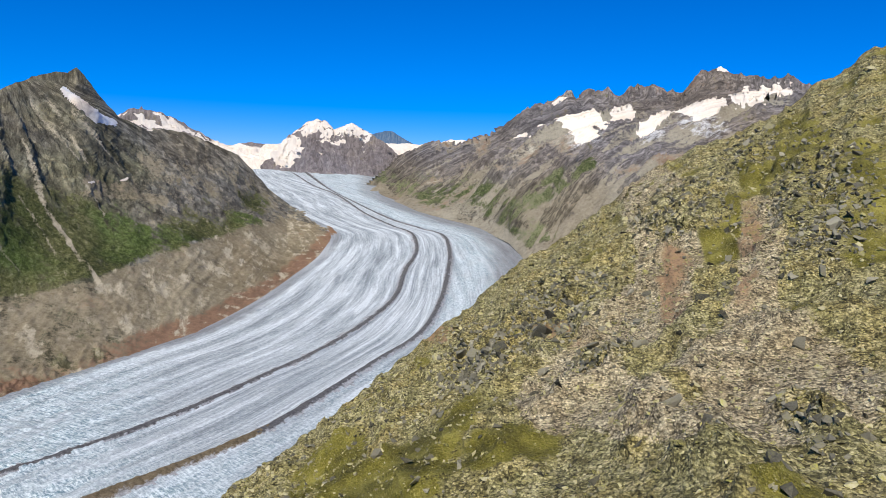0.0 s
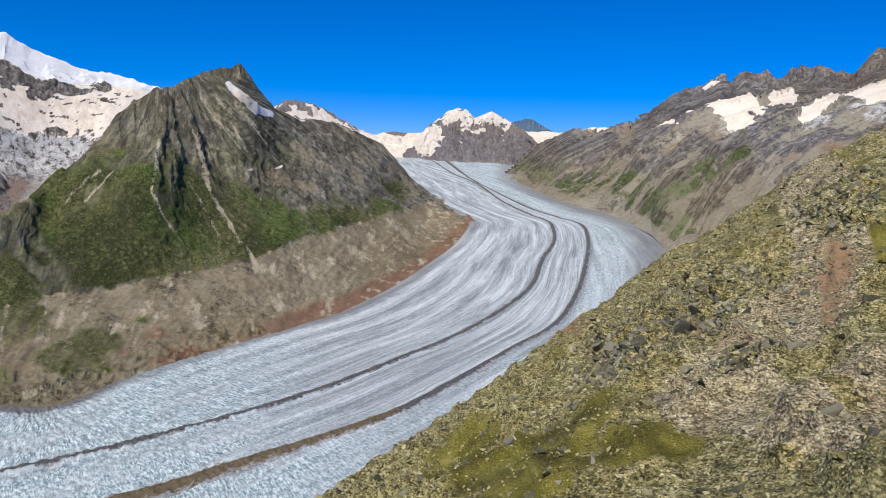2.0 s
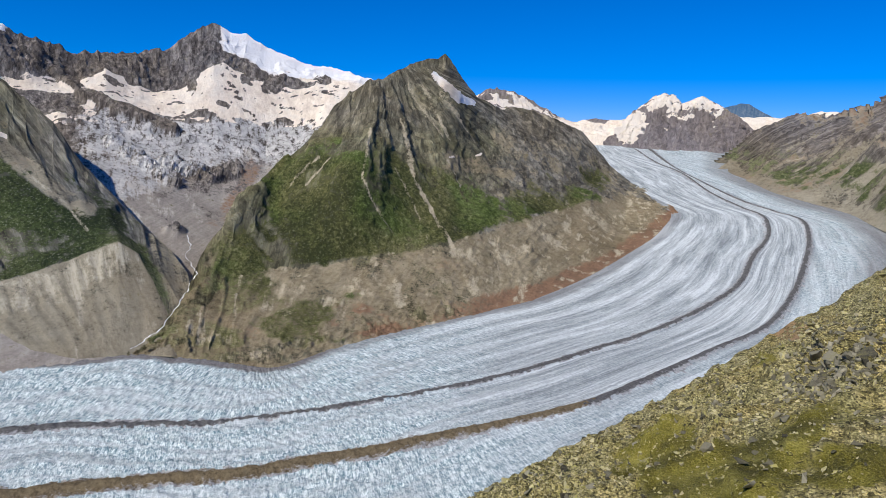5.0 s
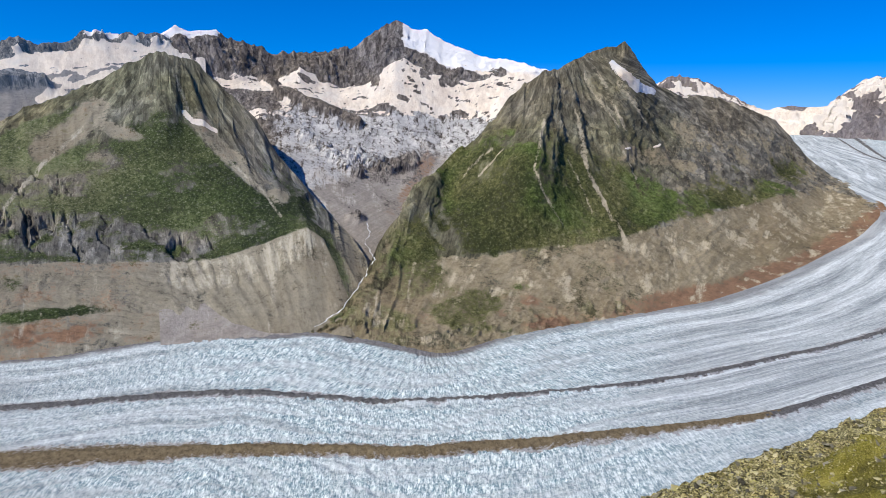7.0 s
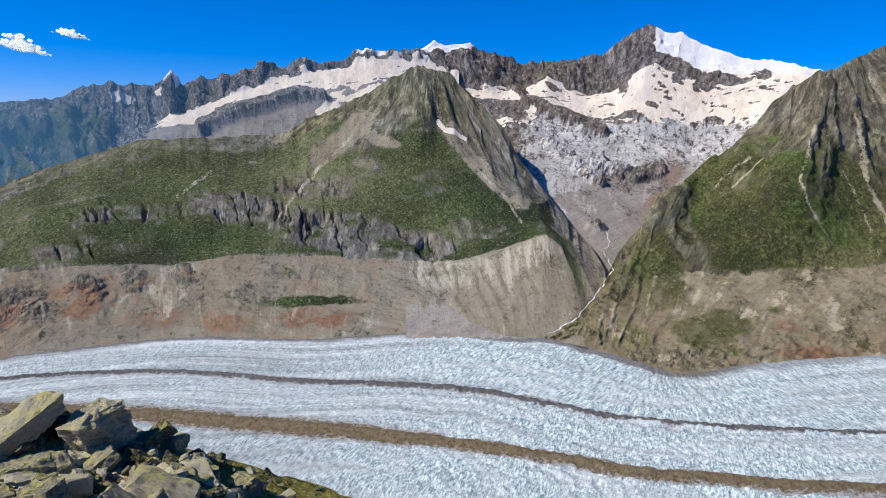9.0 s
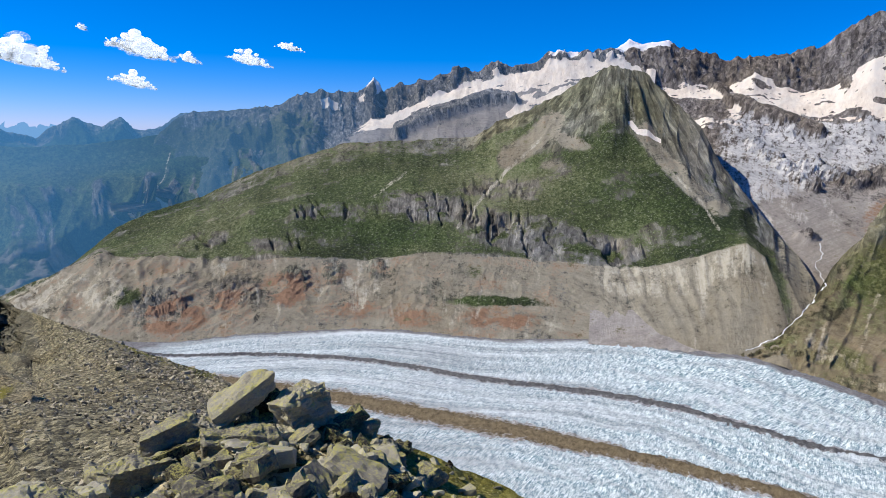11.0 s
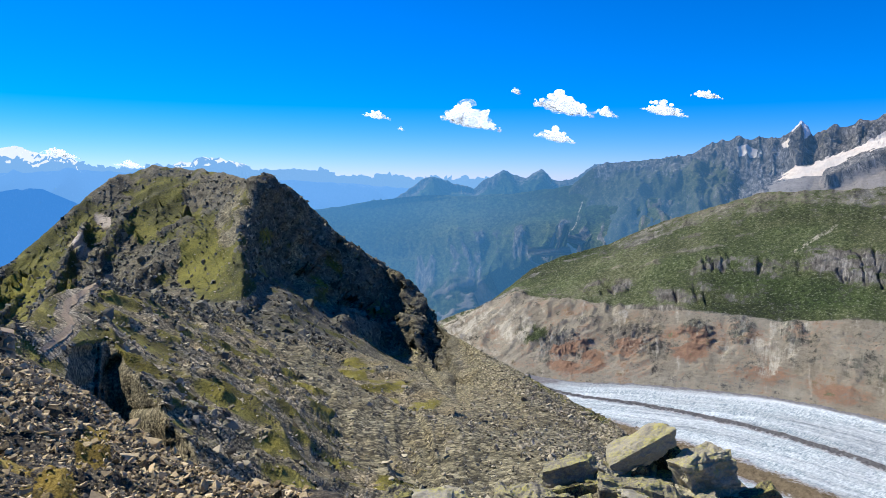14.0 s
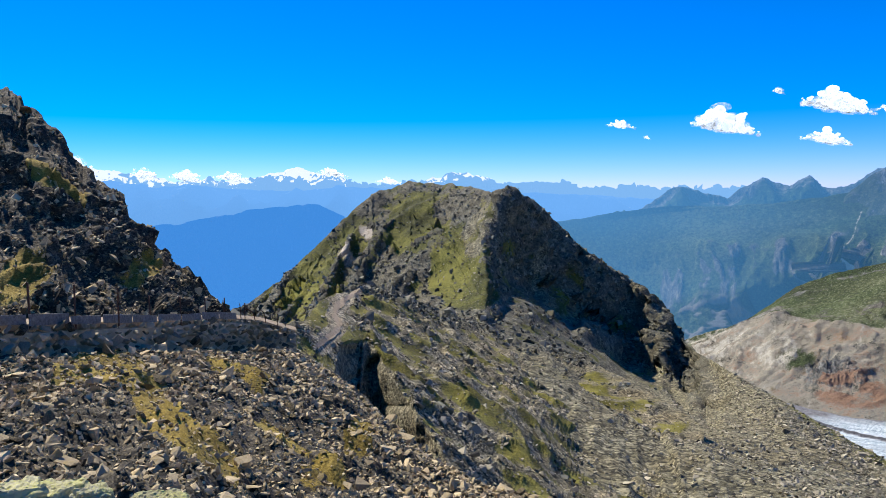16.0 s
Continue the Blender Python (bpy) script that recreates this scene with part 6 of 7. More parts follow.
def flank(az, el):
    """Range at which a line of sight meets the ridge's flank, which falls off evenly to one side."""
    r = 17.0 / max(math.tan(radians(-el)) - 0.65 * math.sin(radians(136.5 - az)), 0.02)
    rows = [(-0.5, 430), (-9.6, 262), (-16.2, 153), (-27, 75), (-36, 38)]
    cap = math.exp(float(np.interp(-el, [-q[0] for q in rows], [math.log(q[1]) for q in rows])))
    return min(r, 1.15 * cap)


def build_spur():
    crest = [(108, -18.0), (114, -15.0), (119, -12.8), (122.5, -11.6), (124.8, -10.6), (128.4, -10.03), (131.0, -8.85), (133.9, -7.6), (135.4, -7.3), (136.0, -8.2), (137.4, -8.06), (138.8, -8.62), (140.4, -10.6), (142, -12.5)]
    stops = np.arange(108, 142.1, 1.0)
    top_el = along(stops, crest)
    sky_line = [(a, e, flank(a, e)) for a, e in crest]
    mid = [(a, e - 2.6, flank(a, e - 2.6)) for a, e in zip(stops, top_el)]
    low = [(a, min(-18.0, e - 4.5), flank(a, min(-18.0, e - 4.5))) for a, e in zip(stops, top_el)]
    foot = [(a, -29.0, flank(a, -29.0)) for a in stops]
    s = Slope(108.0, 142.0, 0.13, [sky_line, mid, low, foot], (40, 90, 60), back=(5.0, 1.3), jag=[(116, 0), (124, 0.1), (130, 0.3), (142, 0.3)])
    brink = along(s.az, [(128.6, -22.0), (129.85, -20.2), (131.96, -16.6), (133.46, -14.1), (134.45, -12.6), (135.1, -11.9), (136.5, -11.8), (137.1, -12.1), (137.6, -13.2), (138.2, -14.8)])[:, None] + 0.3 * s.noise(7, 4)
    inside = sstep(128.6, 129.0, s.AZ) * sstep(138.2, 137.8, s.AZ)
    cut = inside * sstep(0.05, 0.3, brink - s.el) * (s.v > 0.05)
    for i in np.nonzero((s.az > 128.7) & (s.az < 138.1))[0]:
        below = np.nonzero(s.el[i] < brink[i])[0]
        below = below[below > 6]
        if len(below):
            s.r[i, below] = s.r[i, below[0] - 1] * (1 - 0.0016 * np.arange(len(below)))
    s.p = spot(s.AZ, s.el, s.r)
    pillars = fbm(s.U * 1.0 + 0.3 * s.S, s.el * 0.4, 0 * s.U, 6.0, 4, True, 0.6)
    s.p = s.p * (1 + 0.05 * cut * (pillars - 0.4))[..., None]
    s.cut = cut
    s.rough(14, 1.5, octaves=4, foot=0.4, gain=0.55, upward=True, calm=np.maximum(0.9 * s.blob(137.4, -10.0, 2.2, 2.6), 0.95 * cut))
    n2, n3 = s.noise(8, 4), s.noise(3, 3)
    path = s.streak([(136.0, -8.0), (137.3, -8.9), (137.7, -9.8), (137.4, -10.7), (138.6, -11.9)], 0.9)
    grass = np.maximum(s.blob(138.5, -10.0, 1.4, 1.4) * sstep(-0.3, 0.2, n2 + 0.2), sstep(-0.12, 0.2, n2) * 0.85) * (1 - cut)
    grass = np.where(path > 0.3, 0, grass)
    crown = sstep(0.6, 0.2, s.v + 0.5 * n2) * sstep(136.5, 135.5, s.AZ)
    grass = grass * (1 - 0.8 * crown)
    scree = np.clip(path + sstep(-0.1, 0.3, n3) * 0.7 * (1 - crown), 0, 1) * (1 - cut)
    s.path = path
    s.finish("hillside", m_spur, grass, 0, scree, path * 0.0, "stony spur with a worn footpath and a dark cliff", "hillside", parts=("rock_face", "turf", None, "scree_slope"), even=True)
    return s


def build_rubble_slope():
    sky_line = [(108, -29.5, 11), (112, -27, 13), (118.0, -24.6, 17), (125.0, -23.1, 22), (129.5, -21.3, 27), (132.1, -19.4, 31), (134.6, -17.0, 35), (137.4, -14.64, 40), (139.5, -13.3, 44), (140.8, -12.6, 46.5), (143.6, -11.9, 46.5), (146.3, -11.9, 41.5), (150.4, -11.5, 34.3), (154.3, -11.2, 29.6), (158.0, -10.9, 26.7), (161.5, -10.8, 24.8), (168, -10.6, 23), (185, -10.6, 21)]
    mid = [(108, -33, 8.5), (118, -29.5, 11), (125, -27, 13.5), (132, -24, 17), (138, -19, 22), (144, -16, 24), (152, -15, 22), (160, -15, 19), (185, -15, 16)]
    foot = [(108, -45, 4.5), (130, -42, 5.2), (144, -34, 5.6), (150, -25.0, 5.4), (156, -23.0, 5.2), (160, -22.4, 5.1), (185, -22, 5.0)]
    s = Slope(108.0, 185.0, 0.25, [sky_line, mid, foot], (60, 60), back=(10.0, 1.5))
    s.rough(4.0, 0.6, foot=0.2, upward=True)
    n2 = s.noise(3.0, 4)
    grass = np.maximum.reduce([s.streak([(157.0, -12.7), (154.4, -11.6), (152.4, -13.6), (151.2, -16.3), (149.4, -18.4), (146.5, -20.6)], 1.6), s.blob(155, -12.6, 2.4, 1.0), s.streak([(147, -13.0), (143.5, -14.6)], 0.7), s.streak([(143.5, -17.5), (140.0, -20.0)], 0.7), s.blob(139, -22, 2.0, 1.5), s.blob(136, -19.5, 1.2, 1.4), s.blob(160.5, -22, 1.5, 2) * 0.7])
    grass = sstep(0.25, 0.5, grass * 0.8 + 0.4 * n2)
    s.finish("hillside", m_rubble, grass, 0, 0.8 - 0.8 * grass, 0.3 * sstep(0, 0.4, n2) * grass, "rubble slope of broken slabs with patches of brown turf", "hillside", parts=("rock_face", "turf", None, "scree_slope"))
    return s


def build_upper_slope():
    sky_line = [(146.4, -9.2, 54), (147.1, -8.31, 56), (148.2, -6.26, 58), (149.8, -4.86, 60), (152.1, -2.61, 63), (153.5, -0.03, 66), (155.1, 1.65, 68), (156.7, 3.68, 71), (157.5, 5.25, 73), (159.0, 6.56, 76), (160.6, 7.62, 79), (164, 10, 85), (172, 13, 95), (185, 14, 110)]
    mid = [(146.4, -9.6, 53), (150, -6.8, 48), (154, -5, 46), (158, -3.5, 46), (164, -2, 46), (185, 0, 50)]
    foot = [(146.4, -11.6, 53), (147.5, -11.5, 47), (150.4, -11.4, 39.5), (154.3, -11.2, 34.5), (158.0, -11.0, 31.5), (161.5, -11, 29.5), (168, -11, 27.5), (185, -11, 25.5)]
    s = Slope(146.4, 185.0, 0.14, [sky_line, mid, foot], (70, 50), back=(8.0, 1.4), jag=1.0)
    s.rough(9, 1.9, gully=0.9, gsize=5, foot=0.3, gain=0.62)
    n2 = s.noise(4, 4)
    grass = sstep(0.25, 0.55, 0.6 * np.maximum.reduce([s.streak([(158.5, 2.0), (156.2, 0.0)], 1.2), s.blob(160, -5.5, 2, 1.2), s.blob(152, -5.5, 1.5, 1.0)]) + 0.5 * n2)
    scree = s.streak([(161.5, -1.0), (158, -4.2), (155.5, -6.8)], 1.8) * sstep(-0.4, 0.2, n2 + 0.2)
    s.finish("hillside", m_rubble, grass, 0, scree, 0, "steep dark blocky slope above the fenced path", "hillside", parts=("rock_face", "turf", None, "scree_slope"))
    return s


def build_ledge():
    sky_line = [(54, -35, 22), (60, -32, 23), (68.5, -28.6, 24.5), (73.1, -27.2, 25.5), (78.1, -25.5, 26), (82.0, -24.1, 26), (85, -23.2, 26), (88, -22.5, 26), (92, -22.4, 25.8), (96, -23.0, 25.2), (99, -24.2, 24.4), (103, -27, 22), (110, -30, 16)]
    mid = [(54, -42, 14), (70, -36, 15), (80, -33, 15.5), (90, -32, 15), (100, -33, 13.5), (110, -36, 10)]
    foot = [(54, -55, 6), (80, -50, 6.5), (110, -52, 5.5)]
    s = Slope(54, 110, 0.2, [sky_line, mid, foot], (50, 40), back=(14.0, 1.5))
    s.rough(3, 0.5, foot=0.2)
    n2 = s.noise(2.0, 4)
    grass = sstep(0.0, 0.4, 0.9 * sstep(82, 78, s.AZ) + 0.5 * n2 - 0.35)
    s.finish("hillside", m_near, grass, 0, 0.6, 0, "rocky ledge with yellow-green turf at its rim", "hillside", parts=("rock_face", "turf", None, "scree_slope"))
    return s


# base colours taken near black, so gaps under stones read as deep shade
m_rubble = country("rubble_ground", ((0.016, 0.013, 0.009), (0.055, 0.047, 0.034), (0.20, 0.175, 0.13)), ((0.10, 0.068, 0.008), (0.23, 0.16, 0.022), (0.36, 0.27, 0.065)), ((0.016, 0.013, 0.009), (0.06, 0.052, 0.037), (0.22, 0.195, 0.145)), grain=0.16, blocks=0.85, streak=0.1, relief=0.5)
build_ground()
near_slope = build_near_slope()
hill = build_hill()
spur = build_spur()
rubble = build_rubble_slope()
upper = build_upper_slope()
ledge = build_ledge()


# ---- stones and boulders ----
def hull(seed, n=14, flat=0.6, boxy=0.5):
    """An angular convex stone about one metre across: its corners and triangles."""
    rnd = np.random.RandomState(seed)
    p = rnd.normal(size=(n, 3))
    p /= np.linalg.norm(p, axis=1, keepdims=True)
    p = p * (1 - boxy) + np.sign(p) * boxy * 0.62 * rnd.uniform(0.8, 1.1, size=(n, 3))
    p *= np.array([1.0, rnd.uniform(0.6, 0.9), flat]) * 0.5
    bm = bmesh.new()
    vs = [bm.verts.new(q) for q in p]
    res = bmesh.ops.convex_hull(bm, input=vs)
    bmesh.ops.delete(bm, geom=[g for g in res["geom_interior"] if isinstance(g, bmesh.types.BMVert)], context="VERTS")
    bmesh.ops.triangulate(bm, faces=bm.faces[:])
    bm.verts.index_update()
    v = np.array([q.co[:] for q in bm.verts])
    f = np.array([[q.index for q in fc.verts] for fc in bm.faces])
    bm.free()
    return v, f


SHAPES = [hull(40 + i, 8 + i % 2, (0.38, 0.48, 0.62, 0.44)[i % 4], 0.12 + 0.08 * (i % 4)) for i in range(12)]


SLABS = [hull(140 + i, 8 + i % 2, (0.22, 0.36, 0.44, 0.28)[i % 4], 0.12 + 0.08 * (i % 4)) for i in range(12)]


BLOCKS = [hull(240 + i, 15, (0.36, 0.55, 0.45, 0.65)[i % 4], 0.38) for i in range(12)]


def turned(rnd, count, lean):
    """Random turns: any way round, leaning by about so many degrees."""
    a, b, c = rnd.uniform(0, 2 * math.pi, count), rnd.normal(0, radians(lean), count), rnd.normal(0, radians(lean), count)
    ca, sa, cb, sb, cc, sc = np.cos(a), np.sin(a), np.cos(b), np.sin(b), np.cos(c), np.sin(c)
    z, o = np.zeros(count), np.ones(count)
    rz = np.array([[ca, -sa, z], [sa, ca, z], [z, z, o]])
    rx = np.array([[o, z, z], [z, cb, -sb], [z, sb, cb]])
    ry = np.array([[cc, z, sc], [z, o, z], [-sc, z, cc]])
    return np.einsum("ijn,jkn,kln->nil", rx, ry, rz)


def pick(slope, count, rnd, weight, az=None, size_power=0.5):
    """Places on a hillside, more where weight is high."""
    w = slope.world
    ok = np.clip(weight, 0, 1) * (slope.v >= 0.02) * slope.r ** size_power
    if az:
        ok = ok * (slope.AZ > az[0]) * (slope.AZ < az[1])
    k = rnd.choice(ok.size, count, p=(ok / ok.sum()).ravel())
    i, j = np.unravel_index(k, ok.shape)
    i2, j2 = np.minimum(i + 1, ok.shape[0] - 1), np.minimum(j + 1, ok.shape[1] - 1)
    a, b = rnd.uniform(size=(count, 1)), rnd.uniform(size=(count, 1))
    return w[i, j] * (1 - a) * (1 - b) + w[i2, j] * a * (1 - b) + w[i, j2] * (1 - a) * b + w[i2, j2] * a * b


def strew(name, places, sizes, mat, label, seed, lean=28, category="stones", sink=0.12, parent=None, shapes=SHAPES):
    """Many stones in one mesh."""
    rnd = np.random.RandomState(seed)
    kind = rnd.randint(0, len(shapes), len(places))
    rot = turned(rnd, len(places), lean)
    vs, fs, base = [], [], 0
    for k, (sv, sf) in enumerate(shapes):
        m = kind == k
        if not m.any():
            continue
        stretch = rnd.uniform(0.75, 1.3, (m.sum(), 1, 3))
        v = np.einsum("nij,nkj->nki", rot[m], sv[None] * stretch) * sizes[m][:, None, None] + places[m][:, None, :]
        v[..., 2] += (0.25 - sink) * sizes[m][:, None]
        vs.append(v.reshape(-1, 3))
        fs.append((sf[None] + (np.arange(m.sum()) * len(sv))[:, None, None]).reshape(-1, 3) + base)
        base += m.sum() * len(sv)
    ob = sheet(name, np.concatenate(vs), np.concatenate(fs), mat, parent, smooth=False)
    return tagged(ob, label, category, kind="stuff")


def stone_material(name, dark, light, lichen, amount, size=0.5):
    s = Nodes(name)
    co = s.n.new("ShaderNodeTexCoord").outputs["Object"]
    geo = s.n.new("ShaderNodeNewGeometry")
    info = s.n.new("ShaderNodeObjectInfo")
    each = s.math("FRACT", s.math("ADD", geo.outputs["Random Per Island"], info.outputs["Random"]))
    fine = s.noise(co, 6.0 / size, 8, 0.72)
    wide = s.noise(co, 0.9 / size, 6, 0.65)
    bands = s.noise(s.mapped(co, (3.0 / size, 3.0 / size, 14.0 / size)), 1.0, 5, 0.6, 0.6)
    col = s.ramp(s.mix(0.36, s.mix(0.55, fine, s.mix(0.5, wide, bands)), each), (0.30, dark), (0.52, tuple(0.5 * a + 0.5 * b for a, b in zip(dark, light))), (0.72, light))
    spots = s.ramp(s.mix(0.55, wide, fine), (0.60 - 0.16 * amount, 0.0), (0.68 - 0.12 * amount, 1.0))
    face = s.n.new("ShaderNodeSeparateXYZ")
    s.l.new(geo.outputs["Normal"], face.inputs[0])
    up = s.ramp(face.outputs[2], (0.1, 0.25), (0.75, 1.0))
    col = s.mix(s.math("MULTIPLY", s.math("MULTIPLY", spots, up), min(1.0, 0.35 + amount * 0.6)), col, s.mix(fine, tuple(c * 0.7 for c in lichen), lichen))
    s.bump(s.mix(0.5, fine, s.mix(0.5, wide, bands)), 0.8, 0.10 * size)
    return s.done(col, 0.9)


m_lichen = stone_material("lichened_stone", (0.045, 0.038, 0.018), (0.64, 0.575, 0.375), (0.42, 0.39, 0.09), 0.95, 0.6)
m_scree = stone_material("scree_stone", (0.07, 0.06, 0.04), (0.58, 0.51, 0.36), (0.25, 0.23, 0.09), 0.45, 0.8)
m_slab = stone_material("broken_slab", (0.030, 0.022, 0.010), (0.80, 0.635, 0.38), (0.36, 0.26, 0.06), 0.6, 0.3)
m_crag = stone_material("crag_stone", (0.03, 0.028, 0.02), (0.36, 0.335, 0.245), (0.16, 0.15, 0.04), 0.6, 1.2)
m_wall_stone = stone_material("dark_wall_stone", (0.022, 0.018, 0.011), (0.48, 0.41, 0.28), (0.22, 0.19, 0.08), 0.4, 0.4)
m_boulder = stone_material("lichened_boulder", (0.012, 0.010, 0.007), (0.46, 0.425, 0.325), (0.44, 0.41, 0.10), 0.8, 0.42)
m_pale = stone_material("pale_green_boulder", (0.22, 0.20, 0.10), (0.60, 0.56, 0.36), (0.55, 0.53, 0.17), 0.9, 0.15)

rnd = np.random.RandomState(11)
bare = 1 - 0.55 * np.clip(near_slope.cover[..., 0] * 1.2, 0, 1)
n = 20000
pts = pick(near_slope, n, rnd, bare * sstep(-40, -36, near_slope.AZ) * (near_slope.el > -30), size_power=0.9)
far_off = np.linalg.norm(pts, axis=1)
strew("slope_stones", pts, np.exp(rnd.normal(-0.62, 0.48, n)) * (0.45 + far_off / 300), m_lichen, "lichened grey-green stones strewn over the hillside", 1)

n = 4500
pts = pick(near_slope, n, rnd, (0.05 + near_slope.crag) * (near_slope.AZ > -36) * (near_slope.el > -28), size_power=0.9)
strew("slope_slabs", pts, np.exp(rnd.normal(0.15, 0.4, n)), m_crag, "large tilted lichened slabs in the hillside's dark outcrops", 8, lean=34)

n = 11000
pts = pick(hill, n, rnd, (0.1 + 0.9 * (hill.cover[..., 2] > 0.4)) * (hill.el > -30) * (hill.AZ < 128), size_power=0.5)
strew("scree_stones", pts, np.exp(rnd.normal(-0.5, 0.4, n)), m_scree, "grey-brown scree stones on the hill's apron", 2)

n = 9000
crest_rocks = np.clip(1 - 0.85 * hill.cover[..., 0] - 0.9 * hill.cover[..., 2], 0, 1) * (hill.AZ > 109) * (hill.el > -16)
pts = pick(hill, n, rnd, crest_rocks + 0.04 * (hill.AZ > 109) * (hill.el > -14), size_power=0.2)
strew("crag_stones", pts, np.exp(rnd.normal(0.45, 0.45, n)), m_crag, "dark angular rocks standing out of the craggy hill", 7, lean=45, sink=0.2)

n = 6000
pts = pick(spur, n, rnd, np.clip(0.15 + spur.cover[..., 2], 0, 1) * (1 - 0.8 * spur.cover[..., 0]) * (1 - spur.cut) * (1 - spur.path), size_power=0.5)
strew("spur_stones", pts, np.exp(rnd.normal(-0.9, 0.5, n)), m_scree, "broken grey stones lying over the spur", 3)

n = 5200
top_rocks = sstep(0.55, 0.1, spur.v) * (spur.AZ < 136) * (spur.AZ > 117) + 0.12 * sstep(0.1, 0.4, spur.noise(16, 4)) * (spur.AZ < 136)
pts = pick(spur, n, rnd, top_rocks * (1 - spur.cut) * (1 - spur.path), size_power=0.2)
strew("spur_rocks", pts, np.exp(rnd.normal(-0.15, 0.4, n)), m_crag, "dark jagged rocks along the crest of the spur", 9, lean=45, sink=0.15)

n = 32000
calm = 1 - 0.72 * rubble.cover[..., 0]
pts = pick(rubble, n, rnd, calm * (rubble.AZ < 166) * (rubble.AZ > 120) * (rubble.el > -28), size_power=0.35)
far_off = np.linalg.norm(pts, axis=1)
strew("rubble", pts, np.exp(rnd.normal(-2.12, 0.52, n)) * (0.32 + far_off / 32), m_slab, "grey broken slabs heaped over the slope below the wall", 4, lean=32, shapes=SHAPES)

n = 9500
pts = pick(upper, n, rnd, (1 - 0.7 * upper.cover[..., 0]) * (upper.AZ < 170), size_power=0.3)
strew("slope_blocks", pts, np.exp(rnd.normal(-1.5, 0.55, n)), m_slab, "dark angular blocks on the steep slope above the path", 5, lean=40, shapes=SLABS)

n = 1500
pts = pick(ledge, n, rnd, 1 - 0.8 * ledge.cover[..., 0], size_power=0.2)
strew("ledge_stones", pts, np.exp(rnd.normal(-1.1, 0.5, n)), m_boulder, "small lichened stones on the rocky ledge", 6, shapes=BLOCKS)


def stone_meshes(mat, shapes):
    made = []
    for sv, sf in shapes:
        me = bpy.data.meshes.new("stone")
        me.from_pydata([tuple(q) for q in sv], [], [tuple(int(i) for i in q) for q in sf])
        me.materials.append(mat)
        made.append(me)
    return made


def lay(slope, count, weight, sizes, mat, parent, seed, lean, shapes=SHAPES):
    """Single stones, each an object of its own, on a hillside."""
    rnd = np.random.RandomState(seed)
    meshes = shapes if isinstance(shapes[0], bpy.types.Mesh) else stone_meshes(mat, shapes)
    for q, k in zip(pick(slope, count, rnd, weight, size_power=0.1), np.exp(rnd.normal(*sizes, count))):
        st = new("stone", meshes[rnd.randint(len(meshes))])
        st.parent = parent
        st.location = (q[0], q[1], q[2] + 0.12 * k)
        st.rotation_euler = (rnd.normal(0, lean), rnd.normal(0, lean), rnd.uniform(0, 6.3))
        st.scale = (k * rnd.uniform(0.9, 1.4), k * rnd.uniform(0.8, 1.1), k * rnd.uniform(0.7, 1.2))


lay(rubble, 290, (rubble.r < 17) * (rubble.AZ > 120) * (rubble.AZ < 165) * (1 - 0.8 * rubble.cover[..., 0]), (-1.8, 0.35), m_slab, rubble.top, 61, 0.3, SLABS)
lay(rubble, 44, (rubble.r > 9) * (rubble.r < 30) * (rubble.AZ > 134) * (rubble.AZ < 163), (-0.8, 0.28), m_slab, rubble.top, 66, 0.45, SLABS)
lay(near_slope, 240, (near_slope.r < 190) * (near_slope.AZ > -34) * (near_slope.AZ < 16) * (near_slope.el > -28), (-0.3, 0.35), m_lichen, near_slope.top, 62, 0.4)
lay(upper, 160, (upper.AZ < 164), (-1.3, 0.35), m_slab, upper.top, 63, 0.6, SLABS)


# boulders on the ledge: bearing, elevation, range, width, depth, height, turn, lean, roll
def boulder_mesh(seed, w, d, h, mat, detail=0.05):
    """An angular block, split along its bedding, with chipped edges and a broken face."""
    rnd = np.random.RandomState(seed)
    p = rnd.normal(size=(20, 3))
    p /= np.linalg.norm(p, axis=1, keepdims=True)
    p = p * 0.42 + np.sign(p) * 0.47 * rnd.uniform(0.75, 1.15, size=(20, 3))
    bm = bmesh.new()
    for q in p:
        bm.verts.new(q * 0.55 * np.array([w, d, h]))
    res = bmesh.ops.convex_hull(bm, input=bm.verts[:])
    bmesh.ops.delete(bm, geom=[g for g in res["geom_interior"] if isinstance(g, bmesh.types.BMVert)], context="VERTS")
    bmesh.ops.dissolve_limit(bm, angle_limit=radians(14), verts=bm.verts[:], edges=bm.edges[:])
    bmesh.ops.triangulate(bm, faces=bm.faces[:])
    size = max(w, d, h)
    for _ in range(5):
        long = [e for e in bm.edges if e.calc_length() > detail * size]
        if long:
            bmesh.ops.subdivide_edges(bm, edges=long, cuts=1)
            bmesh.ops.triangulate(bm, faces=bm.faces[:])
    bm.normal_update()
    off = Vector((seed * 1.7, 0, 0))
    for v in bm.verts:
        q = v.co / size
        k = noise.fractal(q * 3.0 + off, 0.6, 2.0, 5)
        bed = noise.noise(Vector((q.x * 1.2, q.y * 1.2, q.z * 11.0)) + off)
        v.co += v.normal * (k * 0.10 + 0.11 * (abs(bed) - 0.3)) * min(w, d, h * 1.3)
    me = bpy.data.meshes.new("boulder")
    bm.to_mesh(me)
    bm.free()
    me.materials.append(mat)
    return me


CHUNKS = [boulder_mesh(700 + i, 1.0, (0.7, 0.85, 0.6, 0.9)[i % 4], (0.32, 0.5, 0.42, 0.6)[i % 4], m_boulder, 0.15) for i in range(10)]
lay(ledge, 190, (ledge.AZ > 78) * (ledge.AZ < 108) * (ledge.v < 1.3), (-0.35, 0.4), m_boulder, ledge.top, 64, 0.35, CHUNKS)
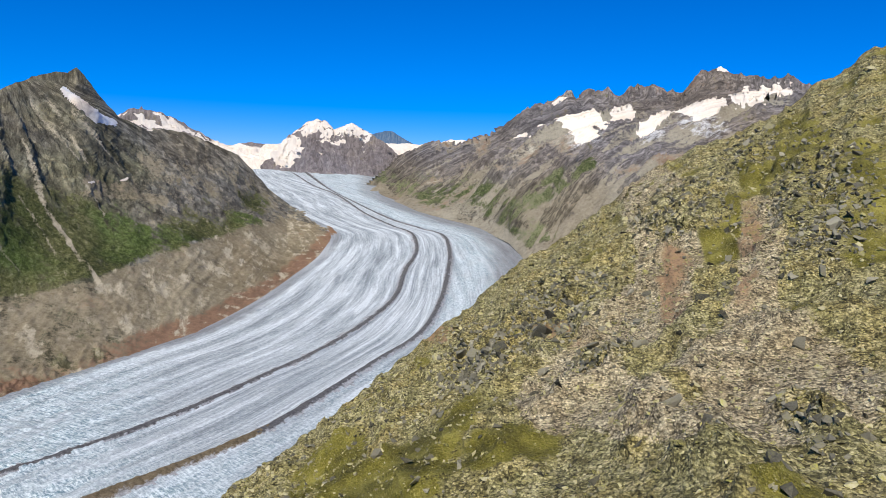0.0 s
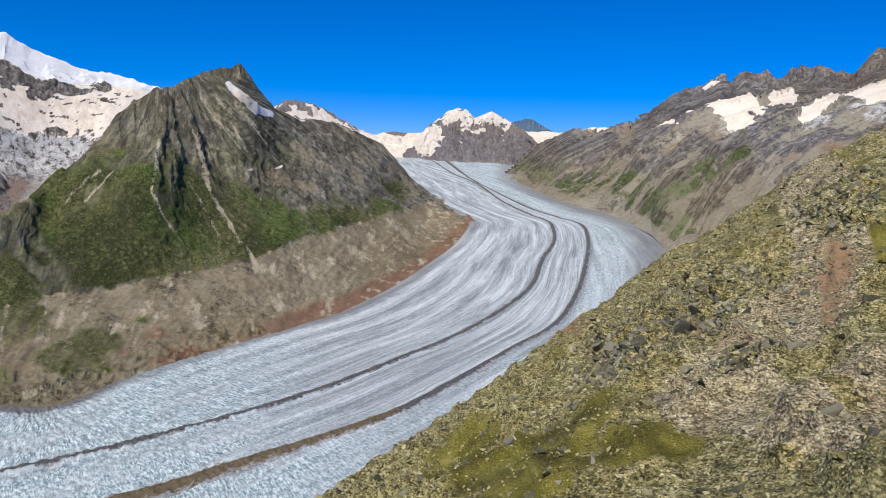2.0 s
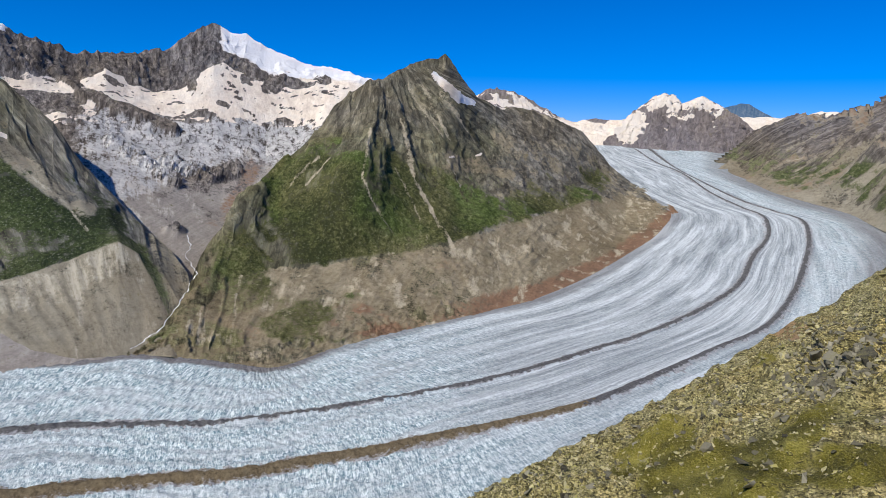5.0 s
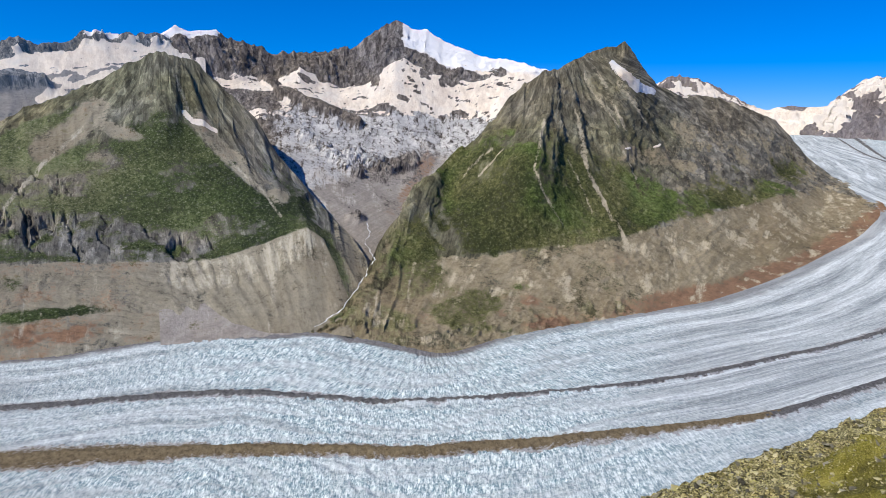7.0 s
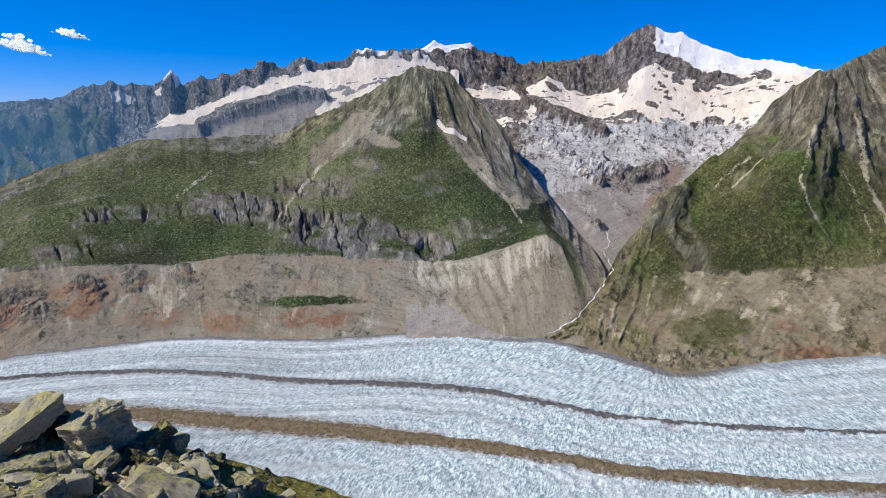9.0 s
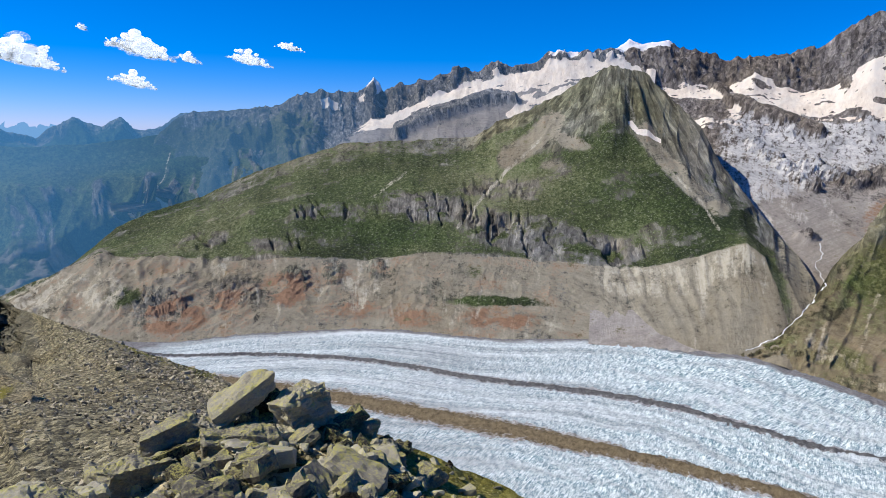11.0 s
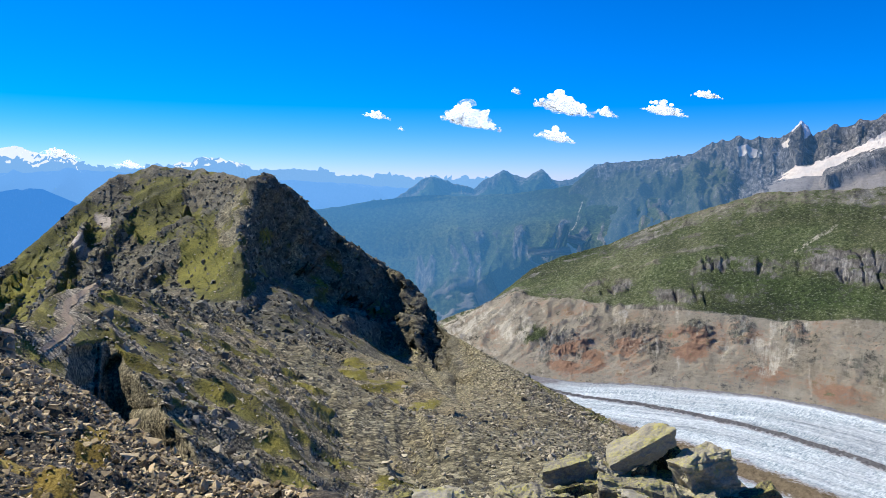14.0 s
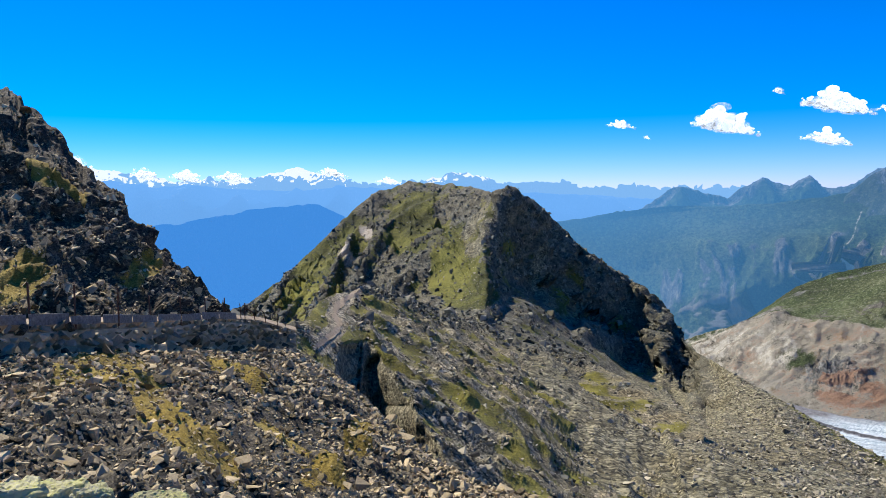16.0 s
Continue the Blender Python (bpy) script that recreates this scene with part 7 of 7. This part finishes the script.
lay(ledge, 60, (ledge.AZ > 80) * (ledge.AZ < 103) * (ledge.v < 0.6), (0.1, 0.25), m_boulder, ledge.top, 65, 0.35, CHUNKS)

BOULDERS = [
    (92.9, -20.7, 25.0, 2.9, 1.5, 0.85, 12, 6, -33), (88.0, -21.7, 24.6, 2.1, 1.6, 1.6, 30, -6, -10), (84.0, -22.8, 24.6, 1.3, 0.9, 0.5, 10, 0, -26),
    (90.6, -21.4, 25.6, 1.2, 1.0, 1.1, 70, 20, -20), (98.6, -22.7, 24.2, 2.1, 1.5, 0.8, 15, -12, -14), (95.4, -22.9, 24.5, 1.2, 1.1, 0.8, 60, 10, 12),
    (93.4, -24.0, 23.5, 3.0, 2.0, 1.1, 5, -14, 6), (89.5, -23.8, 24.0, 1.8, 1.3, 0.8, 30, -8, 10), (101.2, -25.5, 22.5, 2.7, 1.9, 1.5, 20, -10, 4),
    (97.6, -27.6, 20.5, 2.6, 1.8, 0.9, 35, -16, 3), (92.3, -26.6, 21.8, 1.7, 1.3, 1.0, 50, 5, -20), (86.3, -27.0, 21.5, 3.6, 2.4, 1.5, 12, -14, -4),
    (80.8, -28.0, 21.5, 1.9, 1.3, 1.0, 30, -4, 8), (81.2, -25.6, 23.8, 1.1, 0.9, 0.85, 20, 15, -12), (77.6, -27.3, 23.2, 1.4, 1.1, 0.7, 45, 0, -18),
    (105.2, -26.4, 20.5, 1.9, 1.5, 0.9, 10, -8, 0), (109.3, -25.4, 19.0, 1.6, 1.3, 0.7, 25, -5, 5), (86.4, -24.6, 24.2, 1.1, 0.9, 0.8, 15, 18, -22),
    (82.6, -23.6, 24.8, 1.1, 0.9, 0.6, 60, 0, 20), (94.8, -25.6, 22.6, 1.2, 0.9, 0.7, 70, 0, 30), (89.6, -25.6, 22.8, 1.0, 0.9, 0.7, 15, 25, 10),
    (113.2, -25.0, 16.5, 1.0, 0.8, 0.5, 20, 8, -12), (109.8, -25.2, 17.0, 1.5, 0.9, 0.35, 5, 4, 6), (106.6, -25.9, 17.5, 1.2, 0.9, 0.45, 30, -6, 2),
    (161.4, -20.6, 5.0, 0.42, 0.46, 0.26, 10, -10, 5), (159.0, -20.9, 5.1, 0.36, 0.42, 0.2, 40, -8, 0), (156.6, -21.7, 5.0, 0.30, 0.3, 0.22, 15, -5, 10), (151.8, -22.9, 5.2, 0.42, 0.32, 0.2, 15, -5, 8), (160.4, -22.6, 4.8, 0.4, 0.4, 0.24, 70, 5, -6),
]
for k, (az, el, r, w, d, h, turn, lean, roll) in enumerate(BOULDERS):
    at = spot(az, el, r)
    if r < 6:
        at = at + np.array([-0.31, -0.25, 0])
    b = new("boulder", boulder_mesh(300 + k, w, d, h, m_boulder if k < 24 else m_pale))
    b.matrix_basis = Matrix.Translation(Vector(at)) @ Matrix.Rotation(radians(az), 4, "Z") @ Euler((radians(lean), radians(roll), radians(turn))).to_matrix().to_4x4()
    lab = "large leaning slab boulder with yellow-green lichen on top" if k < 2 else "angular grey boulder with yellow-green lichen on the ledge" if k < 24 else "pale green lichened boulder beside the viewpoint"
    tagged(b, lab, "boulder", "boulders on the ledge" if k < 24 else "boulders at the viewpoint")


# cairn: a little stack of flat stones among the boulders
def build_cairn():
    top = tagged(new("cairn"), "small cairn of stacked flat stones among boulders", "cairn")
    base = Vector(spot(87.7, -25.0, 23.6))
    rnd = np.random.RandomState(5)
    for k, w in enumerate((0.42, 0.36, 0.38, 0.28, 0.24, 0.15)):
        st = new("stone", boulder_mesh(500 + k, w, w * 0.8, 0.13, m_boulder))
        st.parent = top
        st.location = base + Vector((rnd.uniform(-0.03, 0.03), rnd.uniform(-0.03, 0.03), 0.1 * k))
        st.rotation_euler = (0, 0, rnd.uniform(0, 6))


build_cairn()


# ---- stream, wall, fence, clouds ----
def part(name, verts, faces, mat, parent, label=""):
    me = bpy.data.meshes.new(name)
    me.from_pydata([tuple(v) for v in verts], [], faces)
    me.materials.append(mat)
    ob = new(name, me)
    ob.parent = parent
    if label:
        ob["label"] = label
    return ob


def plain(name, dark, light, size, rough=0.8, metal=0.0):
    s = Nodes(name)
    co = s.n.new("ShaderNodeTexCoord").outputs["Object"]
    s.b.inputs["Metallic"].default_value = metal
    f = s.noise(co, 1.0 / size, 6, 0.7)
    s.bump(f, 0.3, 0.1 * size)
    return s.done(s.ramp(f, (0.35, dark), (0.65, light)), rough)


m_water = plain("white_water", (0.55, 0.56, 0.55), (0.85, 0.86, 0.86), 8, 0.4)
m_rust = plain("rusty_steel", (0.05, 0.03, 0.022), (0.14, 0.075, 0.05), 0.05, 0.7, 0.4)
m_board = plain("weathered_fence_boards", (0.085, 0.084, 0.08), (0.22, 0.217, 0.21), 0.12)
m_path = plain("trodden_path", (0.20, 0.145, 0.085), (0.42, 0.325, 0.21), 0.5)
def cloud_material(name, clear):
    """White cloud; where clear is given, small holes eat into it. A faint emission lifts its shaded side."""
    s = Nodes(name)
    d = s.node("ShaderNodeBsdfDiffuse", Color=(0.88, 0.88, 0.88, 1))
    t = s.node("ShaderNodeBsdfTranslucent", Color=(0.90, 0.90, 0.91, 1))
    m = s.node("ShaderNodeMixShader", Fac=0.5)
    # added glow that brightens dark undersides, not light the cloud gives off
    e = s.node("ShaderNodeEmission", Color=(0.80, 0.89, 1.0, 1), Strength=0.3)
    add = s.n.new("ShaderNodeAddShader")
    s.l.new(d.outputs[0], m.inputs[1])
    s.l.new(t.outputs[0], m.inputs[2])
    s.l.new(m.outputs[0], add.inputs[0])
    s.l.new(e.outputs[0], add.inputs[1])
    hole = s.node("ShaderNodeMixShader", Fac=0.0)
    if clear:
        co = s.n.new("ShaderNodeTexCoord").outputs["Object"]
        gaps = s.noise(co, 0.028, 5, 0.6)
        s.l.new(s.ramp(gaps, (0.34, 0.6), (0.54, clear)), hole.inputs[0])
    s.l.new(add.outputs[0], hole.inputs[1])
    s.l.new(s.n.new("ShaderNodeBsdfTransparent").outputs[0], hole.inputs[2])
    s.l.new(hole.outputs[0], s.n["Material Output"].inputs["Surface"])
    return s.m


m_cloud = cloud_material("cloud_white", 0.0)
m_wisp = cloud_material("cloud_wisp", 0.97)


def build_stream():
    line = [(47.6, -7.6), (47.5, -8.2), (47.5, -8.7), (47.85, -9.3), (47.4, -9.9), (47.0, -10.45), (47.2, -10.9), (47.6, -11.4), (47.8, -12.0), (48.2, -12.6), (48.8, -13.4), (49.5, -14.5), (50.2, -15.0), (50.8, -15.35), (51.4, -15.8), (51.9, -16.05)]
    p = np.array(line)
    t = np.linspace(0, len(p) - 1, 120)
    a, e = np.interp(t, np.arange(len(p)), p[:, 0]), np.interp(t, np.arange(len(p)), p[:, 1])
    a = a + 0.07 * np.sin(t * 3.1) + 0.05 * np.sin(t * 7.7 + 1)
    beds = []
    for hs in (high_wall, green_mountain, pyramid):
        beds.append(BVHTree.FromPolygons([tuple(q) for q in hs.world.reshape(-1, 3)], grid_faces(*hs.el.shape).tolist()))
    v, rows = [], range(len(t))
    reach = 2000.0
    for i in rows:
        half = 0.03 + 0.014 * math.sin(i * 0.21) + 0.026 * i / 120 + 0.012 * math.sin(i * 0.83) + 0.008 * math.sin(i * 2.1)
        for s_ in (-1, 1):
            u = Vector(spot(a[i] + s_ * half, e[i], math.cos(radians(e[i])))).normalized()
            hits = [h[3] for h in (bed.ray_cast(Vector((0, 0, 0)), u) for bed in beds) if h[0]]
            reach = min(hits) if hits else reach
            v.append(u * (reach * 0.9992))
    f = [(2 * i, 2 * i + 1, 2 * i + 3, 2 * i + 2) for i in range(len(rows) - 1)]
    me = bpy.data.meshes.new("stream")
    me.from_pydata([tuple(q) for q in v], [], f)
    me.materials.append(m_water)
    tagged(new("stream", me), "white meltwater stream winding down the scree valley", "stream")


build_stream()


def build_footpath():
    bed = BVHTree.FromPolygons([tuple(q) for q in spur.world.reshape(-1, 3)], grid_faces(*spur.el.shape).tolist())
    p = np.array([(135.2, -7.75), (136.1, -8.15), (137.0, -8.7), (137.6, -9.3), (137.65, -9.9), (137.35, -10.5), (137.6, -11.1), (138.6, -11.8), (139.3, -12.3)])
    t = np.linspace(0, len(p) - 1, 70)
    a, e = np.interp(t, np.arange(len(p)), p[:, 0]), np.interp(t, np.arange(len(p)), p[:, 1])
    v, last = [], 110.0
    for i in range(len(t)):
        half = 0.25 + 0.08 * math.sin(i * 0.37) + 0.05 * math.sin(i * 0.9 + 1)
        for k in range(5):
            u = Vector(spot(a[i] + half * (k / 2 - 1), e[i] + 0.1 * (k / 2 - 1), 1.0)).normalized()
            h = bed.ray_cast(Vector((0, 0, 0)), u)
            last = 0.6 * last + 0.4 * h[3] if h[0] else last
            v.append(u * (min(last, h[3] if h[0] else last) * 0.997))
    f = [(5 * i + k, 5 * i + k + 1, 5 * i + k + 6, 5 * i + k + 5) for i in range(len(t) - 1) for k in range(4)]
    me = bpy.data.meshes.new("footpath")
    me.from_pydata([tuple(q) for q in v], [], f)
    me.materials.append(m_path)
    tagged(new("footpath", me), "pale trodden footpath winding over the stony spur", "path", kind="structure")


build_footpath()


def wall_line(az):
    """Where the retaining wall's top runs: its range and its height."""
    r = along(az, [(140.5, 49), (143.6, 48), (146.3, 43), (150.4, 35.5), (154.3, 30.5), (158.0, 27.5), (161.5, 25.5), (168, 23.5)])
    el = along(az, [(140.5, -11.0), (143.6, -9.9), (146.3, -9.5), (150.4, -9.45), (154.3, -9.15), (158.0, -8.85), (161.5, -8.65), (168, -8.4)])
    return r, el


def build_wall():
    top = tagged(new("retaining_wall"), "dry-stone retaining wall of grey slabs under the fenced path", "wall")
    rnd = np.random.RandomState(21)
    meshes = []
    for k in range(10):
        sv, sf = BLOCKS[k]
        me = bpy.data.meshes.new("stone")
        me.from_pydata([tuple(q) for q in sv * np.array([1.0, 0.9, 0.8])], [], [tuple(int(i) for i in q) for q in sf])
        me.materials.append(m_wall_stone)
        meshes.append(me)
    made = 0
    az = 141.0
    while az < 166 and made < 640:
        r, el = wall_line(az)
        courses = 6
        step = math.degrees(0.36 / float(r))
        for c in range(courses):
            st = new("stone", meshes[rnd.randint(10)])
            st.parent = top
            a2 = az + step * (0.5 * (c % 2) + rnd.uniform(-0.15, 0.15))
            r2, el2 = wall_line(a2)
            q = spot(a2, float(el2), float(r2)) + np.array([0, 0, -0.14 - 0.26 * c])
            q[:2] *= 1 - 0.008 * c + rnd.uniform(-0.006, 0.004)
            st.location = q
            st.rotation_euler = (rnd.uniform(-0.7, 0.7), rnd.uniform(-0.7, 0.7), radians(a2) + rnd.uniform(-1.2, 1.2))
            k = rnd.uniform(0.28, 0.78)
            st.scale = (k * rnd.uniform(0.8, 1.3), k, k * rnd.uniform(1.0, 1.6))
            made += 1
        az += step
    # the packed earth and stones behind its face
    v, f = [], []
    for i in range(40):
        az = 140.8 + 27 * i / 39
        r, el = wall_line(az)
        q = spot(az, float(el), float(r))
        d = np.hypot(q[0], q[1])
        for add, drop in ((0.2, 0.3), (1.6, 0.3), (1.6, 2.2), (0.2, 2.2)):
            v.append((q[0] * (d + add) / d, q[1] * (d + add) / d, q[2] - drop))
        if i:
            b = 4 * i
            f += [(b - 4 + k, b + k, b + (k + 1) % 4, b - 4 + (k + 1) % 4) for k in range(4)]
    f += [(0, 1, 2, 3), (159, 158, 157, 156)]
    part("core", v, f, m_wall_stone, top)
    # the trodden path on top of it
    v = []
    n = 60
    for i in range(n):
        az = 140.8 + 27 * i / (n - 1)
        r, el = wall_line(az)
        for add in (0.4, 1.7):
            q = spot(az, float(el), float(r))
            d = np.hypot(q[0], q[1])
            q[:2] *= (d + add) / d
            q[2] -= 0.04
            v.append(q)
            q = q.copy()
            q[2] -= 0.2
            v.append(q)
    f = []
    for i in range(n - 1):
        b = 4 * i
        f += [(b, b + 4, b + 6, b + 2), (b + 1, b + 3, b + 7, b + 5), (b, b + 1, b + 5, b + 4), (b + 2, b + 6, b + 7, b + 3)]
    me = bpy.data.meshes.new("path")
    me.from_pydata([tuple(q) for q in v], [], f)
    me.materials.append(m_path)
    tagged(new("path", me), "narrow trodden earth path behind the fence", "path", kind="structure")


build_wall()


def tube(points, radius, sides=6):
    v, f = [], []
    for i, p in enumerate(points):
        a = Vector(points[max(i - 1, 0)])
        b = Vector(points[min(i + 1, len(points) - 1)])
        q = (b - a).to_track_quat("Z", "Y")
        for k in range(sides):
            t = 2 * math.pi * k / sides
            v.append(Vector(p) + q @ Vector((radius * math.cos(t), radius * math.sin(t), 0)))
    for i in range(len(points) - 1):
        for k in range(sides):
            k2 = (k + 1) % sides
            f.append((i * sides + k, i * sides + k2, (i + 1) * sides + k2, (i + 1) * sides + k))
    f += [tuple(range(sides - 1, -1, -1)), tuple(range((len(points) - 1) * sides, len(points) * sides))]
    return v, f


def on_wall(az, up=0.0, back=0.0):
    r, el = wall_line(az)
    q = spot(az, float(el), float(r))
    d = np.hypot(q[0], q[1])
    q[:2] *= (d + back) / d
    q[2] += up
    return Vector(q)


def build_fence():
    top = tagged(new("fence"), "low fence of rusty steel posts and weathered grey boards", "fence")
    posts = [167.5, 164.6, 162.0, 159.3, 156.5, 153.7, 151.5, 149.4, 147.6, 146.2]
    rnd = np.random.RandomState(9)
    for az in posts:
        h = 1.4 if az > 152 else 1.2
        lean = Vector((rnd.uniform(-0.04, 0.04), rnd.uniform(-0.04, 0.04), 0))
        v, f = tube([on_wall(az, -0.25, 0.12), on_wall(az, h * 0.5, 0.12) + lean * 0.5, on_wall(az, h, 0.12) + lean], 0.035)
        part("post", v, f, m_rust, top)
    az = 167.0
    while az > 145.6:
        r, _ = wall_line(az)
        step = math.degrees(rnd.uniform(0.85, 1.25) / float(r))
        a, b = on_wall(az, rnd.uniform(-0.03, 0.03), 0.05), on_wall(az - step * rnd.uniform(0.93, 0.99), rnd.uniform(-0.03, 0.03), 0.05 + rnd.uniform(-0.05, 0.05))
        lo, hi = 0.02 + rnd.uniform(-0.05, 0.03), 0.36 + rnd.uniform(-0.08, 0.03)
        out = Vector((a.x, a.y, 0)).normalized() * 0.035
        v = [a + Vector((0, 0, lo)), b + Vector((0, 0, lo)), b + Vector((0, 0, hi)), a + Vector((0, 0, hi + rnd.uniform(-0.03, 0.03)))]
        v += [q + out for q in v]
        f = [(0, 1, 2, 3), (7, 6, 5, 4), (0, 4, 5, 1), (1, 5, 6, 2), (2, 6, 7, 3), (3, 7, 4, 0)]
        part("board", v, f, m_board, top)
        az -= step
    # bent rods where the path turns
    rods = tagged(new("fence"), "bent rusty rods standing at the path's turn", "fence")
    for az, h, bend in ((146.3, 1.2, 0.0), (145.0, 1.15, 0.05), (144.7, 1.2, 0.0), (143.9, 1.1, 0.7), (143.1, 1.3, 0.55), (142.2, 1.0, 0.0), (141.6, 0.9, 0.15)):
        side = Vector((math.cos(radians(az)), math.sin(radians(az)), 0))
        a = on_wall(az, -0.2, 0.3)
        v, f = tube([a, a + Vector((0, 0, h * 0.6)) - side * bend * 0.2, a + Vector((0, 0, h)) - side * bend], 0.03)
        part("post", v, f, m_rust, rods)


build_fence()


def build_clouds():
    rnd = np.random.RandomState(31)
    ico = bmesh.new()
    bmesh.ops.create_icosphere(ico, subdivisions=2, radius=1.0)
    ico.verts.index_update()
    bv = np.array([v.co[:] for v in ico.verts])
    bf = np.array([[v.index for v in f.verts] for f in ico.faces])
    ico.free()
    # bearing, elevation, width and height in degrees
    for az, el, w, h in ((114.4, 5.05, 2.0, 0.7), (112.4, 3.95, 0.5, 0.3), (106.8, 4.95, 4.2, 1.9), (103.1, 6.9, 0.7, 0.5), (99.3, 6.0, 4.0, 1.9), (96.0, 5.2, 1.6, 0.8), (100.0, 3.45, 2.8, 1.1), (91.6, 5.35, 3.0, 1.1), (88.6, 6.35, 2.0, 0.7), (137.6, 1.75, 2.2, 0.7), (133.0, 0.95, 2.0, 0.6), (145.3, 1.45, 2.6, 0.8), (148.6, 1.5, 2.4, 0.9), (151.6, 1.75, 1.8, 1.0), (156.3, 2.5, 2.6, 1.0)):
        at = spot(az, el, 4480.0)
        right = np.array([math.cos(radians(az)), math.sin(radians(az)), 0])
        ahead = np.array([-math.sin(radians(az)), math.cos(radians(az)), 0])
        k = 4600 * radians(1)
        top = tagged(new("cloud"), "small white fair-weather cloud in the blue sky", "cloud", "clouds over the valley")
        for nm, count, mat in (("core", int(14 + 18 * w), m_cloud), ("veil", int(20 + 20 * w), m_wisp)):
            vs, fs = [], []
            thin = nm == "veil"
            for i in range(count):
                x = float(np.clip(rnd.normal(0, 0.33 if thin else 0.25), -0.55, 0.55))
                y = abs(rnd.normal(0, 0.25)) * max(0.2, 1 - 3 * x * x) - (0.32 if thin else 0.27)
                size = 0.5 * k * h * rnd.uniform(0.2, 0.42) * (1.15 - min(1.0, abs(x) * 1.6)) * (1.25 if thin else 1.0)
                c = at + right * (x * w * k) + np.array([0, 0, (y - 0.45 * x) * h * k * 1.1]) + ahead * rnd.normal(0, 0.2) * w * k * 0.5
                v = bv * size * (np.array([1.5, 1.5, 0.7]) if thin else np.array([1.2, 1.2, 0.9]))
                p = v + c
                d = fbm(p[:, 0], p[:, 1], p[:, 2], size * 1.1, 3)
                v = v * (1 + (0.45 if thin else 0.26) * d)[:, None]
                fs.append(bf + sum(len(q) for q in vs))
                vs.append(v + c)
            tagged(sheet(nm, np.concatenate(vs), np.concatenate(fs), mat, top, smooth=True), kind="stuff")


build_clouds()
